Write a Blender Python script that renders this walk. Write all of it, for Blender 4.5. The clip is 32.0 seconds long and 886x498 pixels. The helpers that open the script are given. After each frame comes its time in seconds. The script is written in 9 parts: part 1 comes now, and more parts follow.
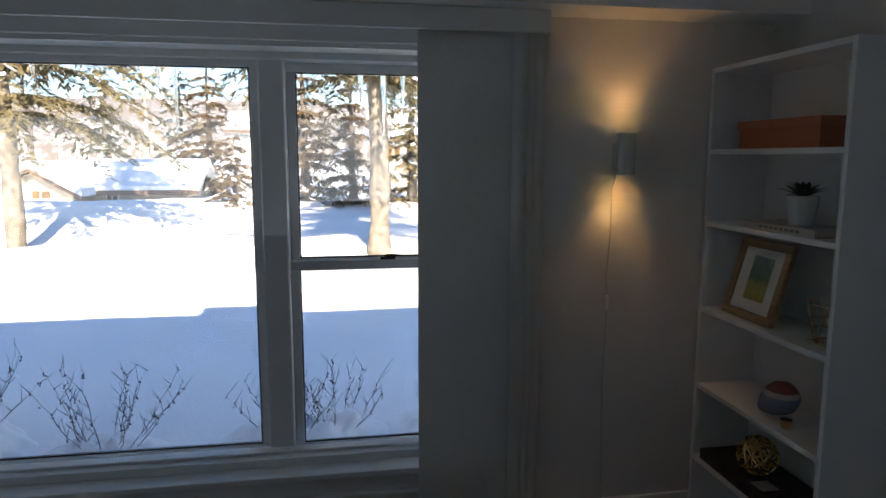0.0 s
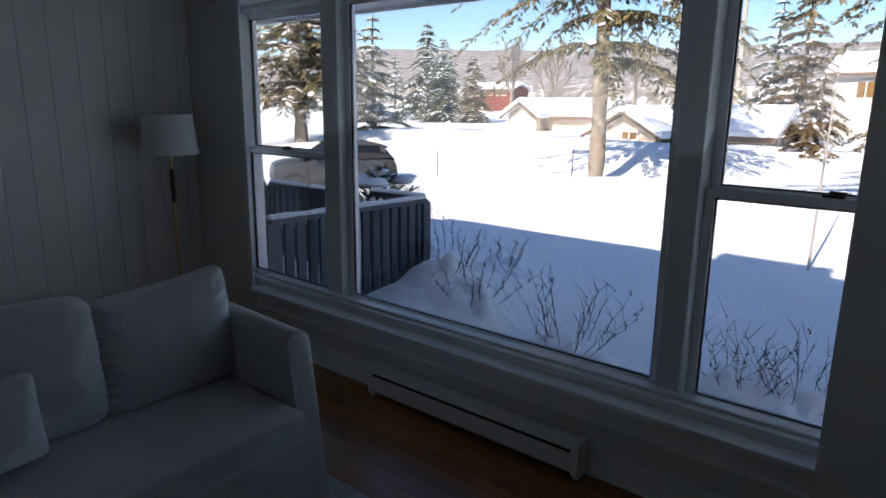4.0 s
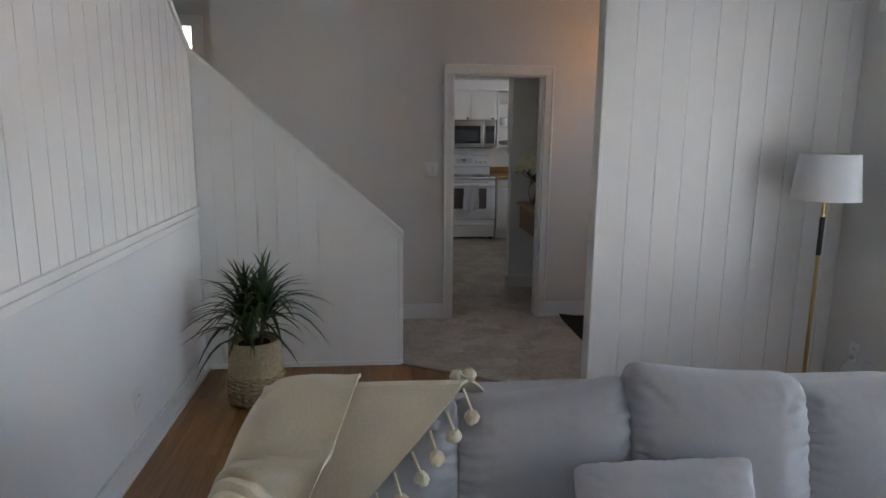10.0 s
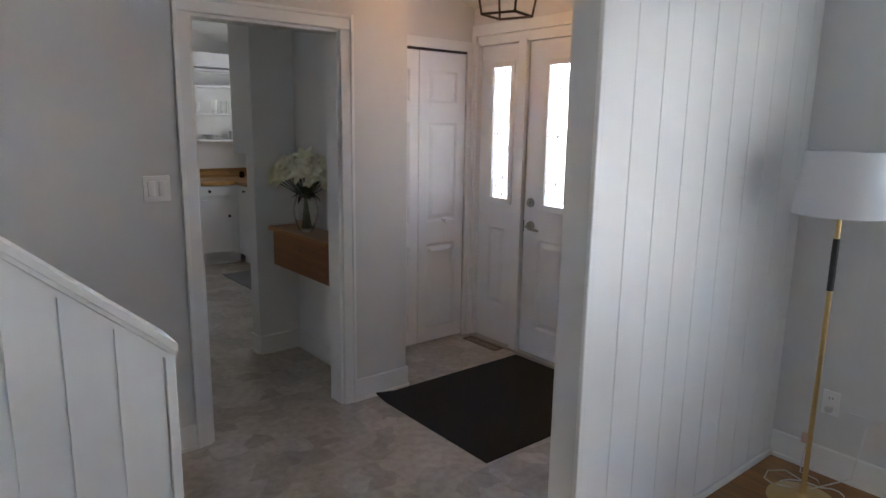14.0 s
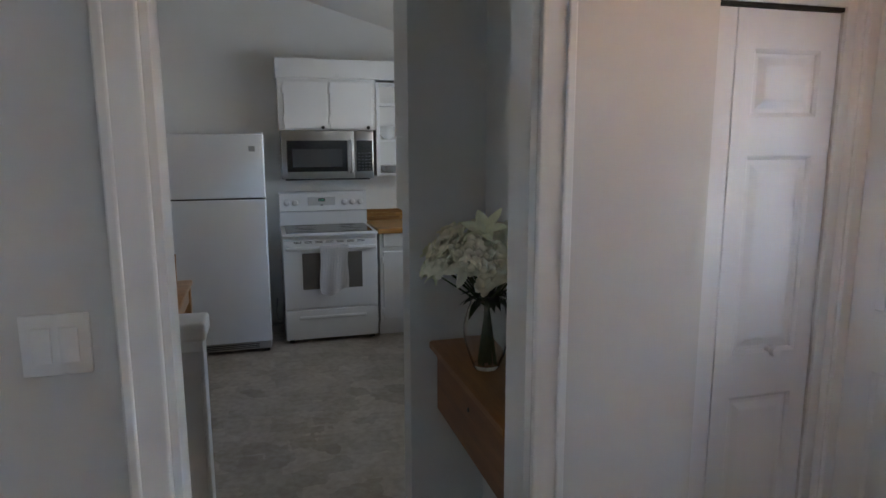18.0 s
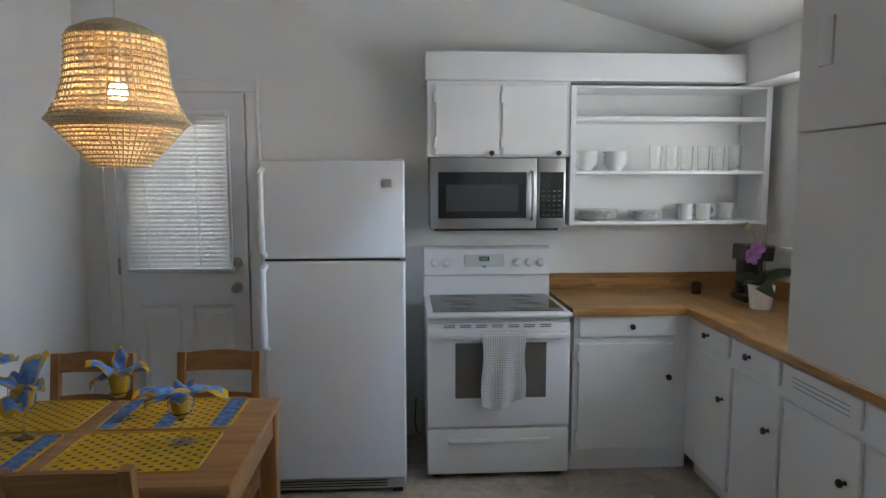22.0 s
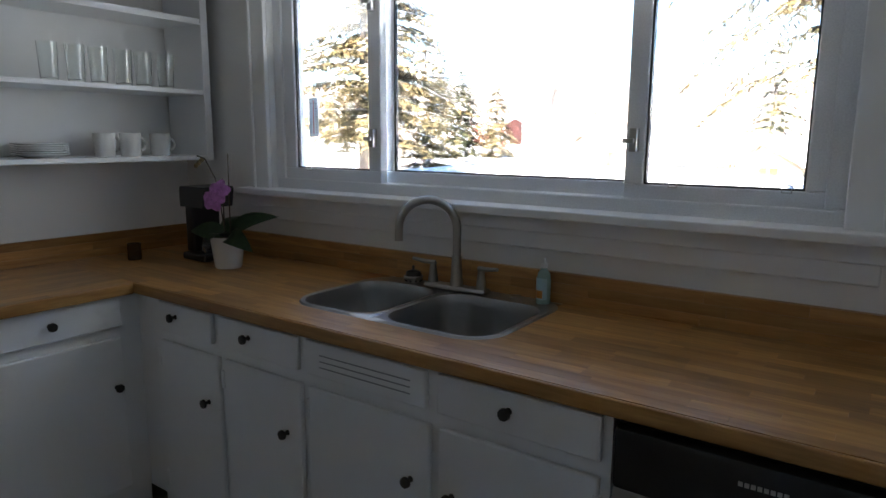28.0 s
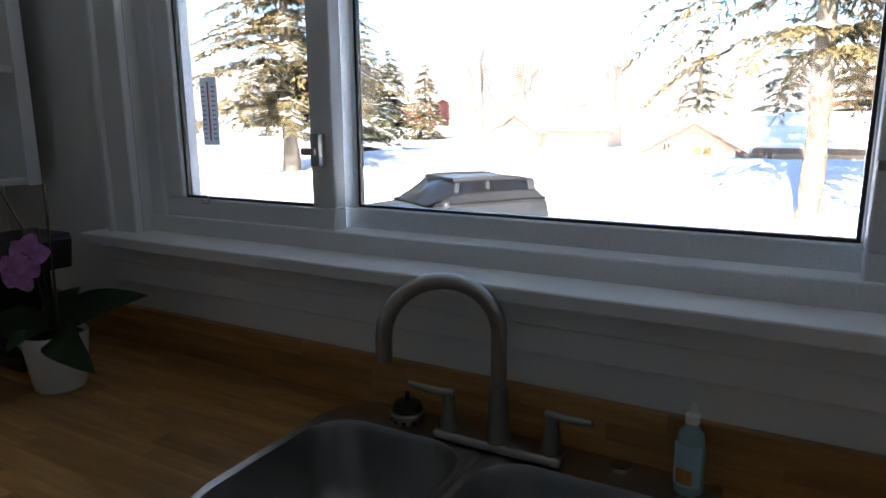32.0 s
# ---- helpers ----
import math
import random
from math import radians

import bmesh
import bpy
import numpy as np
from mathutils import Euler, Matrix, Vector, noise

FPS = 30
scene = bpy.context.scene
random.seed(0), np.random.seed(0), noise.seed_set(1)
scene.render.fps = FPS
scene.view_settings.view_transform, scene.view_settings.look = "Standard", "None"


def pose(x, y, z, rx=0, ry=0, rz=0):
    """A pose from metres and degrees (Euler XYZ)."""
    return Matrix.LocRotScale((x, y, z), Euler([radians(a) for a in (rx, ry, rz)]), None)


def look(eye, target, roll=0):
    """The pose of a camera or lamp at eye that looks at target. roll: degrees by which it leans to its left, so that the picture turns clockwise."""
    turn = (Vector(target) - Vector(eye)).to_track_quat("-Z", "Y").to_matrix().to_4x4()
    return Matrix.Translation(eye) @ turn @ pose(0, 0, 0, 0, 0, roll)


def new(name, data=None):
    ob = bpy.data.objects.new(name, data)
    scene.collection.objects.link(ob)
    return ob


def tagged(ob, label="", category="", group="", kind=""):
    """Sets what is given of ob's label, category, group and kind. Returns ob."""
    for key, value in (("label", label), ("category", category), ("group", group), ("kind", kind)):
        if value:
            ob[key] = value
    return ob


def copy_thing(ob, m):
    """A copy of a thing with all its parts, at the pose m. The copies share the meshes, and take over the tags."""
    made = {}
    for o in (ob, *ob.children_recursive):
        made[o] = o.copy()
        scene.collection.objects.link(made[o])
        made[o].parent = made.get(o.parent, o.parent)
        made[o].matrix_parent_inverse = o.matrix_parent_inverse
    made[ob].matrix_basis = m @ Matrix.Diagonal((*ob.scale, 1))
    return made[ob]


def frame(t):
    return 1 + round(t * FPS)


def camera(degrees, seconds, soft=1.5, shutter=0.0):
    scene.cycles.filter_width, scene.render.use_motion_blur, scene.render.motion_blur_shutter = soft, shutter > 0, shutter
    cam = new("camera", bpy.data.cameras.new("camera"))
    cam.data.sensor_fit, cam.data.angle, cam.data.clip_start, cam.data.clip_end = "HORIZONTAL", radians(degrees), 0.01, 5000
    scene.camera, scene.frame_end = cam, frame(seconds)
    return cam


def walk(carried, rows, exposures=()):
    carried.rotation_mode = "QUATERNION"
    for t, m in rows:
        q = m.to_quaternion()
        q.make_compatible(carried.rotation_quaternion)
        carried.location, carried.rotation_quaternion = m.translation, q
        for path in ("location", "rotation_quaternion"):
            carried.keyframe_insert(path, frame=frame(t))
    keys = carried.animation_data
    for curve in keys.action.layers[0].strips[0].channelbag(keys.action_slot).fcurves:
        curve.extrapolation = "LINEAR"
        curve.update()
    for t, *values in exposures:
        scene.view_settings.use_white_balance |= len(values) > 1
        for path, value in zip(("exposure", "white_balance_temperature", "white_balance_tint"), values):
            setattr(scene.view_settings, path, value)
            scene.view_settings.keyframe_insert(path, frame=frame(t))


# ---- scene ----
cam = camera(69.0, 32.0)
METRES, EYE, TILT, LEAN, TURN = 11.0, 1.755, 0.0, 0.0, -9.4
ROWS = [
    (0.0, 0.0, 0.0, 0.0, 0.02, -8.04, -0.11),
    (0.5, 0.0127, 0.0138, -0.0033, 4.68, -8.31, -0.22),
    (1.0, 0.0215, 0.0301, -0.005, 9.34, -8.75, -0.16),
    (1.5, 0.0306, 0.0421, -0.008, 14.52, -9.68, -0.29),
    (2.0, 0.0426, 0.0507, -0.0096, 21.28, -10.65, -0.38),
    (2.5, 0.0477, 0.0518, -0.0111, 28.4, -10.83, -0.46),
    (4.5, 0.0505, 0.0373, -0.0142, 57.2, -13.76, -0.81),
    (5.0, 0.0478, 0.0445, -0.0143, 66.26, -14.6, -0.97),
    (5.5, 0.0469, 0.0482, -0.0152, 75.76, -15.06, -1.04),
    (6.0, 0.0484, 0.048, -0.0145, 83.62, -15.6, -1.19),
    (6.5, 0.049, 0.0478, -0.0136, 88.69, -15.66, -1.18),
    (7.0, 0.0494, 0.0454, -0.0136, 91.07, -15.23, -1.15),
    (7.5, 0.0509, 0.0431, -0.0128, 92.18, -14.56, -1.07),
    (8.0, 0.0507, 0.0371, -0.0114, 92.45, -13.27, -0.91),
    (8.5, 0.0468, 0.0254, -0.0096, 92.61, -11.7, -0.87),
    (9.0, 0.0367, 0.0149, -0.0103, 92.84, -10.59, -0.75),
    (9.5, 0.0161, 0.008, -0.0106, 93.3, -10.83, -0.63),
    (10.0, -0.0059, -0.0036, -0.0109, 93.76, -10.74, -0.58),
    (10.5, -0.0276, -0.0231, -0.0113, 94.15, -10.46, -0.61),
    (11.0, -0.0533, -0.0371, -0.0115, 94.25, -10.64, -0.82),
    (11.5, -0.0788, -0.0475, -0.0121, 92.3, -10.74, -0.93),
    (12.0, -0.1033, -0.0639, -0.0143, 87.19, -10.77, -1.25),
    (12.5, -0.1273, -0.0709, -0.014, 79.76, -10.94, -1.22),
    (13.0, -0.1546, -0.0717, -0.0131, 73.25, -11.04, -0.92),
    (13.5, -0.1824, -0.0737, -0.0146, 67.24, -10.99, -0.83),
    (14.0, -0.2098, -0.0727, -0.0147, 60.47, -11.02, -0.89),
    (14.5, -0.2393, -0.0667, -0.0146, 55.72, -11.29, -0.77),
    (16.5, -0.3274, -0.0221, -0.0147, 56.84, -12.05, 0.19),
    (17.0, -0.3458, -0.0087, -0.0121, 65.64, -10.89, 0.12),
    (17.5, -0.3651, 0.003, -0.01, 74.99, -9.92, 0.1),
    (18.0, -0.3854, 0.0082, -0.0092, 83.82, -9.56, 0.09),
    (18.5, -0.4097, 0.007, -0.0086, 89.36, -9.42, -0.03),
    (19.0, -0.4313, 0.0071, -0.0095, 93.31, -9.51, -0.1),
    (19.5, -0.4535, 0.0079, -0.009, 96.41, -9.57, -0.01),
    (20.0, -0.4775, 0.0021, -0.0109, 96.61, -9.32, -0.07),
    (20.5, -0.4978, -0.0059, -0.0113, 96.64, -8.8, -0.1),
    (21.0, -0.5197, -0.0103, -0.0139, 96.59, -8.1, 0.02),
    (21.5, -0.5427, -0.014, -0.0132, 96.35, -7.16, 0.07),
    (22.0, -0.5582, -0.0178, -0.0137, 96.19, -6.0, 0.07),
    (22.5, -0.5718, -0.0264, -0.0141, 94.69, -5.63, 0.02),
    (23.0, -0.5838, -0.0296, -0.0146, 90.09, -5.27, -0.05),
    (23.5, -0.5968, -0.0295, -0.0153, 83.62, -5.34, -0.24),
    (24.0, -0.607, -0.028, -0.0164, 77.99, -5.66, -0.27),
    (24.5, -0.614, -0.03, -0.0167, 72.16, -6.77, -0.37),
    (25.0, -0.6186, -0.0317, -0.0176, 66.07, -7.71, -0.42),
    (25.5, -0.6228, -0.0304, -0.0191, 60.71, -8.08, -0.37),
    (27.5, -0.6505, -0.0158, -0.026, 49.04, -8.6, -0.18),
    (28.0, -0.6578, -0.0104, -0.0271, 44.62, -9.76, -0.34),
    (28.5, -0.6684, -0.0006, -0.0274, 39.87, -10.9, -0.38),
    (29.0, -0.6793, 0.0073, -0.024, 37.24, -11.16, -0.17),
    (29.5, -0.6899, 0.0136, -0.0232, 36.77, -10.98, 0.02),
    (30.0, -0.7036, 0.0205, -0.0236, 36.77, -11.4, 0.07),
    (30.5, -0.7145, 0.0275, -0.0231, 36.83, -12.34, 0.1),
    (31.0, -0.7234, 0.0377, -0.0221, 36.89, -12.51, 0.13),
    (31.5, -0.7323, 0.0477, -0.021, 37.07, -12.11, 0.22),
    (32.0, -0.7408, 0.0522, -0.0214, 38.12, -11.42, 0.33),
]
EXPOSURES = [(0.0, 3.6, 7400, 13), (2.5, 3.0, 6900, 14), (5.0, 2.85, 7000, 16), (6.0, 3.75, 7400, 17), (7.0, 4.7, 7900, 18), (9.0, 5.3, 8300, 18), (11.0, 5.67, 8300, 18), (13.0, 5.95, 8100, 17), (14.5, 6.0, 7900, 16), (17.0, 5.7, 7400, 14), (19.0, 6.12, 7900, 13), (21.0, 6.55, 7900, 13), (23.0, 6.53, 7600, 13), (25.5, 6.0, 7500, 13), (28.0, 5.5, 7300, 13), (30.0, 5.1, 7200, 13), (32.0, 4.68, 7100, 13)]
walk(cam, [(t, pose(0, 0, EYE, TILT, LEAN, TURN) @ pose(METRES * x, METRES * y, METRES * z, 90 + pitch, roll, yaw)) for t, x, y, z, yaw, pitch, roll in ROWS], EXPOSURES)

# ---- world, sun, daylight ----
world = bpy.data.worlds.new("sky")
scene.world = world
world.use_nodes = True
wn = world.node_tree
sky = wn.nodes.new("ShaderNodeTexSky")
sky.sky_type, sky.sun_disc = "NISHITA", False
sky.sun_elevation, sky.sun_rotation = radians(34.3), radians(176)
sky.air_density, sky.dust_density, sky.ozone_density = 1.0, 0.1, 6.0
back = wn.nodes["Background"]
back.inputs["Strength"].default_value = 0.065
wn.links.new(sky.outputs["Color"], back.inputs["Color"])


def sun_lamp(azimuth, elevation, strength):
    """azimuth: the way to the sun, in degrees clockwise from +y."""
    data = bpy.data.lights.new("sun", "SUN")
    data.energy, data.angle, data.color = strength, radians(0.53), (1.0, 0.95, 0.87)
    ob = new("sun", data)
    a, e = radians(azimuth), radians(elevation)
    way = Vector((math.sin(a) * math.cos(e), math.cos(a) * math.cos(e), math.sin(e)))
    ob.matrix_world = look(way * 60, (0, 0, 0))


sun_lamp(176, 34.3, 2.9)


def sky_lamp(name, x0, x1, y, z0, z1, watts, color, up):
    """Area lamp added at a window's opening, topping up the sky's light indoors."""
    data = bpy.data.lights.new(name, "AREA")
    data.shape, data.size, data.size_y = "RECTANGLE", x1 - x0, z1 - z0
    data.energy, data.color = watts, color
    # sunlit snow lies before the house, so that most of the light comes in slightly upwards
    new(name, data).matrix_world = look(((x0 + x1) / 2, y, (z0 + z1) / 2), ((x0 + x1) / 2, y - 1, (z0 + z1) / 2 + up))


sky_lamp("kitchen_window_sky", -9.3, -7.4, 2.93, 1.29, 2.08, 0.20, (0.76, 0.88, 1.0), 0.55)
sky_lamp("living_window_sky", -2.75, 0.25, 2.79, 0.46, 2.16, 0.52, (0.64, 0.82, 1.0), 0.9)

# ---- materials ----
def material(name):
    m = bpy.data.materials.new(name)
    m.use_nodes = True
    nt = m.node_tree
    return m, nt, nt.nodes["Principled BSDF"]


def node(nt, kind, links=None, **sets):
    n = nt.nodes.new(kind)
    for k, v in sets.items():
        n.inputs[k.replace("_", " ")].default_value = v
    for k, v in (links or {}).items():
        nt.links.new(v, n.inputs[k])
    return n


def coords(nt, scale=(1, 1, 1), rot=(0, 0, 0)):
    tc = nt.nodes.new("ShaderNodeTexCoord")
    mp = node(nt, "ShaderNodeMapping", {"Vector": tc.outputs["Object"]}, Scale=scale, Rotation=rot)
    return mp.outputs["Vector"]


def ramp(nt, fac, stops):
    n = nt.nodes.new("ShaderNodeValToRGB")
    el = n.color_ramp.elements
    while len(el) < len(stops):
        el.new(0.5)
    for e, (p, c) in zip(el, stops):
        e.position, e.color = p, (*c, 1) if len(c) == 3 else c
    nt.links.new(fac, n.inputs["Fac"])
    return n.outputs["Color"]


def mix(nt, fac, a, b, kind="MIX"):
    n = nt.nodes.new("ShaderNodeMix")
    n.data_type, n.blend_type = "RGBA", kind
    for sock, v in ((0, fac), (6, a), (7, b)):
        if isinstance(v, (int, float)):
            n.inputs[sock].default_value = v
        elif isinstance(v, tuple):
            n.inputs[sock].default_value = (*v, 1)
        else:
            nt.links.new(v, n.inputs[sock])
    return n.outputs[2]


def bump(nt, bs, height, strength=0.2, distance=0.002):
    b = node(nt, "ShaderNodeBump", {"Height": height}, Strength=strength, Distance=distance)
    nt.links.new(b.outputs["Normal"], bs.inputs["Normal"])


def shade(c, k):
    return tuple(min(1.0, v * k) for v in c)


def paint(name, color, rough=0.45, vary=0.05, grain=60.0, relief=0.12):
    """Painted wall, wood or metal: faint patches, fine roller grain."""
    m, nt, bs = material(name)
    v = coords(nt)
    big = node(nt, "ShaderNodeTexNoise", {"Vector": v}, Scale=1.7, Detail=4.0)
    fine = node(nt, "ShaderNodeTexNoise", {"Vector": v}, Scale=grain, Detail=3.0)
    nt.links.new(ramp(nt, big.outputs["Fac"], [(0.3, shade(color, 1 - vary)), (0.7, shade(color, 1 + vary))]), bs.inputs["Base Color"])
    nt.links.new(ramp(nt, fine.outputs["Fac"], [(0.3, (rough - 0.02,) * 3), (0.7, (rough + 0.02,) * 3)]), bs.inputs["Roughness"])
    if relief > 0:
        bump(nt, bs, fine.outputs["Fac"], relief * 0.3, 0.0005)
    return m


def plain(name, color, rough=0.5, metal=0.0, grain=200.0, relief=0.05, vary=0.06):
    m, nt, bs = material(name)
    n = node(nt, "ShaderNodeTexNoise", {"Vector": coords(nt)}, Scale=grain, Detail=2.0)
    nt.links.new(ramp(nt, n.outputs["Fac"], [(0.3, shade(color, 1 - vary)), (0.7, shade(color, 1 + vary))]), bs.inputs["Base Color"])
    bs.inputs["Roughness"].default_value, bs.inputs["Metallic"].default_value = rough, metal
    bump(nt, bs, n.outputs["Fac"], relief, 0.001)
    return m


def wood(name, dark, light, rough=0.35, axis="X", grain=1.0, per_object=0.25, relief=0.08, island=False):
    """Lengthwise grain along an axis, with each object's own shade."""
    m, nt, bs = material(name)
    stretch = {"X": (1.2, 14, 14), "Y": (14, 1.2, 14), "Z": (14, 14, 1.2)}[axis]
    info = nt.nodes.new("ShaderNodeNewGeometry" if island else "ShaderNodeObjectInfo")
    own_random = info.outputs["Random Per Island" if island else "Random"]
    tc = nt.nodes.new("ShaderNodeTexCoord")
    shift = node(nt, "ShaderNodeVectorMath", {0: tc.outputs["Object"], 1: own_random})
    far = node(nt, "ShaderNodeVectorMath", {0: own_random})
    far.operation = "SCALE"
    far.inputs[3].default_value = 37.0
    nt.links.new(far.outputs["Vector"], shift.inputs[1])
    mp = node(nt, "ShaderNodeMapping", {"Vector": shift.outputs["Vector"]}, Scale=tuple(s * grain for s in stretch))
    n1 = node(nt, "ShaderNodeTexNoise", {"Vector": mp.outputs["Vector"]}, Scale=2.2, Detail=6.0, Distortion=0.6)
    n2 = node(nt, "ShaderNodeTexNoise", {"Vector": mp.outputs["Vector"]}, Scale=11.0, Detail=3.0)
    base = ramp(nt, n1.outputs["Fac"], [(0.28, dark), (0.72, light)])
    streak = ramp(nt, n2.outputs["Fac"], [(0.35, (0.8, 0.8, 0.8)), (0.6, (1, 1, 1))])
    col = mix(nt, 0.6, base, streak, "MULTIPLY")
    own = ramp(nt, own_random, [(0.0, (1 - per_object,) * 3), (1.0, (1 + per_object * 0.6,) * 3)])
    col = mix(nt, 1.0, col, own, "MULTIPLY")
    nt.links.new(col, bs.inputs["Base Color"])
    bs.inputs["Roughness"].default_value = rough
    bump(nt, bs, n2.outputs["Fac"], relief, 0.001)
    return m


def metal(name, color, rough=0.3, brushed=None):
    m, nt, bs = material(name)
    scale = {"X": (3, 120, 120), "Y": (120, 3, 120), "Z": (120, 120, 3), None: (6, 6, 6)}[brushed]
    n = node(nt, "ShaderNodeTexNoise", {"Vector": coords(nt, scale)}, Scale=3.0, Detail=2.0)
    nt.links.new(ramp(nt, n.outputs["Fac"], [(0.3, shade(color, 0.97)), (0.7, color)]), bs.inputs["Base Color"])
    nt.links.new(ramp(nt, n.outputs["Fac"], [(0.3, (rough - 0.025,) * 3), (0.7, (rough + 0.025,) * 3)]), bs.inputs["Roughness"])
    bs.inputs["Metallic"].default_value = 1.0
    return m


def glass(name, tint=(1, 1, 1), rough=0.0, ior=1.45):
    m, nt, bs = material(name)
    bs.inputs["Base Color"].default_value = (*tint, 1)
    bs.inputs["Transmission Weight"].default_value = 1.0
    bs.inputs["Roughness"].default_value, bs.inputs["IOR"].default_value = rough, ior
    return m


def fabric(name, color, weave=420.0, rough=0.95, vary=0.08, relief=0.35):
    m, nt, bs = material(name)
    v = coords(nt)
    big = node(nt, "ShaderNodeTexNoise", {"Vector": v}, Scale=3.0, Detail=4.0)
    fine = node(nt, "ShaderNodeTexNoise", {"Vector": v}, Scale=weave, Detail=2.0)
    a = ramp(nt, big.outputs["Fac"], [(0.3, shade(color, 1 - vary)), (0.7, shade(color, 1 + vary))])
    b = ramp(nt, fine.outputs["Fac"], [(0.3, (0.85,) * 3), (0.7, (1, 1, 1))])
    nt.links.new(mix(nt, 1.0, a, b, "MULTIPLY"), bs.inputs["Base Color"])
    bs.inputs["Roughness"].default_value = rough
    bs.inputs["Sheen Weight"].default_value = 0.25
    wave = node(nt, "ShaderNodeTexNoise", {"Vector": v}, Scale=14.0, Detail=3.0)
    h = mix(nt, 0.5, fine.outputs["Color"], wave.outputs["Color"])
    bump(nt, bs, h, relief, 0.002)
    return m


def translucent(m, share):
    """Thin cloth or vinyl that lets part of the light through."""
    nt = m.node_tree
    bs, out = nt.nodes["Principled BSDF"], nt.nodes["Material Output"]
    tl = nt.nodes.new("ShaderNodeBsdfTranslucent")
    for l_ in bs.inputs["Base Color"].links:
        nt.links.new(l_.from_socket, tl.inputs["Color"])
    mx = nt.nodes.new("ShaderNodeMixShader")
    mx.inputs[0].default_value = share
    nt.links.new(bs.outputs[0], mx.inputs[1])
    nt.links.new(tl.outputs[0], mx.inputs[2])
    nt.links.new(mx.outputs[0], out.inputs["Surface"])
    return m


def glow(name, color, strength):
    m, nt, bs = material(name)
    bs.inputs["Base Color"].default_value = (*color, 1)
    bs.inputs["Emission Color"].default_value = (*color, 1)
    bs.inputs["Emission Strength"].default_value = strength
    return m


def vinyl_floor():
    """Sheet vinyl with a worn-stone print of soft square blocks."""
    m, nt, bs = material("stone_vinyl")
    v = coords(nt)
    warp = node(nt, "ShaderNodeTexNoise", {"Vector": v}, Scale=9.0, Detail=3.0)
    vv = node(nt, "ShaderNodeVectorMath", {0: v})
    w2 = node(nt, "ShaderNodeVectorMath", {0: warp.outputs["Color"]})
    w2.operation, w2.inputs[3].default_value = "SCALE", 0.05
    nt.links.new(w2.outputs["Vector"], vv.inputs[1])
    cells = nt.nodes.new("ShaderNodeTexVoronoi")
    cells.distance = "CHEBYCHEV"
    cells.inputs["Scale"].default_value, cells.inputs["Randomness"].default_value = 7.5, 0.8
    nt.links.new(vv.outputs["Vector"], cells.inputs["Vector"])
    n1 = node(nt, "ShaderNodeTexNoise", {"Vector": v}, Scale=3.5, Detail=6.0)
    n2 = node(nt, "ShaderNodeTexNoise", {"Vector": v}, Scale=22.0, Detail=5.0)
    a = ramp(nt, cells.outputs["Color"], [(0.1, (0.30, 0.26, 0.215)), (0.5, (0.46, 0.415, 0.365)), (0.9, (0.64, 0.59, 0.53))])
    b = ramp(nt, n1.outputs["Fac"], [(0.35, (0.34, 0.29, 0.24)), (0.65, (0.52, 0.485, 0.45))])
    c = ramp(nt, n2.outputs["Fac"], [(0.35, (0.82, 0.79, 0.76)), (0.62, (1.0, 1.0, 1.0))])
    nt.links.new(mix(nt, 1.0, mix(nt, 0.5, a, b), c, "MULTIPLY"), bs.inputs["Base Color"])
    bs.inputs["Roughness"].default_value = 0.32
    bump(nt, bs, n2.outputs["Fac"], 0.08, 0.001)
    return m


def snow_mat():
    m, nt, bs = material("snow")
    v = coords(nt)
    n1 = node(nt, "ShaderNodeTexNoise", {"Vector": v}, Scale=0.8, Detail=5.0)
    n2 = node(nt, "ShaderNodeTexNoise", {"Vector": v}, Scale=30.0, Detail=4.0)
    nt.links.new(ramp(nt, n1.outputs["Fac"], [(0.3, (0.80, 0.82, 0.85)), (0.7, (0.90, 0.91, 0.93))]), bs.inputs["Base Color"])
    bs.inputs["Roughness"].default_value = 0.65
    bump(nt, bs, mix(nt, 0.3, n1.outputs["Color"], n2.outputs["Color"]), 0.5, 0.06)
    return m


WALL = paint("warm_grey_wall_paint", (0.69, 0.68, 0.662), 0.5, 0.03)
WHITE = paint("white_wall_paint", (0.82, 0.815, 0.80), 0.42, 0.03)
PANEL = paint("white_panelling_paint", (0.83, 0.82, 0.80), 0.36, 0.02, 8.0, 0.0)
TRIM = paint("white_trim_gloss", (0.82, 0.82, 0.81), 0.35, 0.02, 6.0, 0.0)
CEIL = paint("ceiling_paint", (0.80, 0.80, 0.79), 0.6, 0.03)
DOORW = paint("white_door_enamel", (0.80, 0.80, 0.81), 0.33, 0.02, 8.0, 0.0)
CABW = paint("white_cabinet_paint", (0.82, 0.825, 0.83), 0.33, 0.02, 8.0, 0.0)
VINYLW = plain("white_window_vinyl", (0.78, 0.79, 0.80), 0.3)
PLANK = wood("oak_strip_floor", (0.22, 0.085, 0.021), (0.40, 0.18, 0.052), 0.28, "X", 1.0, 0.2)
VINYL = vinyl_floor()
SNOW = snow_mat()
# grey is put into the panes to dim outdoor brightness against the rooms
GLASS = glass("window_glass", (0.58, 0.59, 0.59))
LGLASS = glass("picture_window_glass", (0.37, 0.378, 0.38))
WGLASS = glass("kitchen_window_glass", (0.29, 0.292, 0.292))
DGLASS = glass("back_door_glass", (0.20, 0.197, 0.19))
CLEAR = glass("clear_glass", (0.97, 0.99, 0.98), 0.0, 1.5)
SOFA = fabric("grey_cotton_slipcover", (0.47, 0.47, 0.495))
STEEL = metal("brushed_steel", (0.43, 0.42, 0.405), 0.36, "Y")
STEELX = metal("brushed_sink_steel", (0.46, 0.455, 0.445), 0.33)
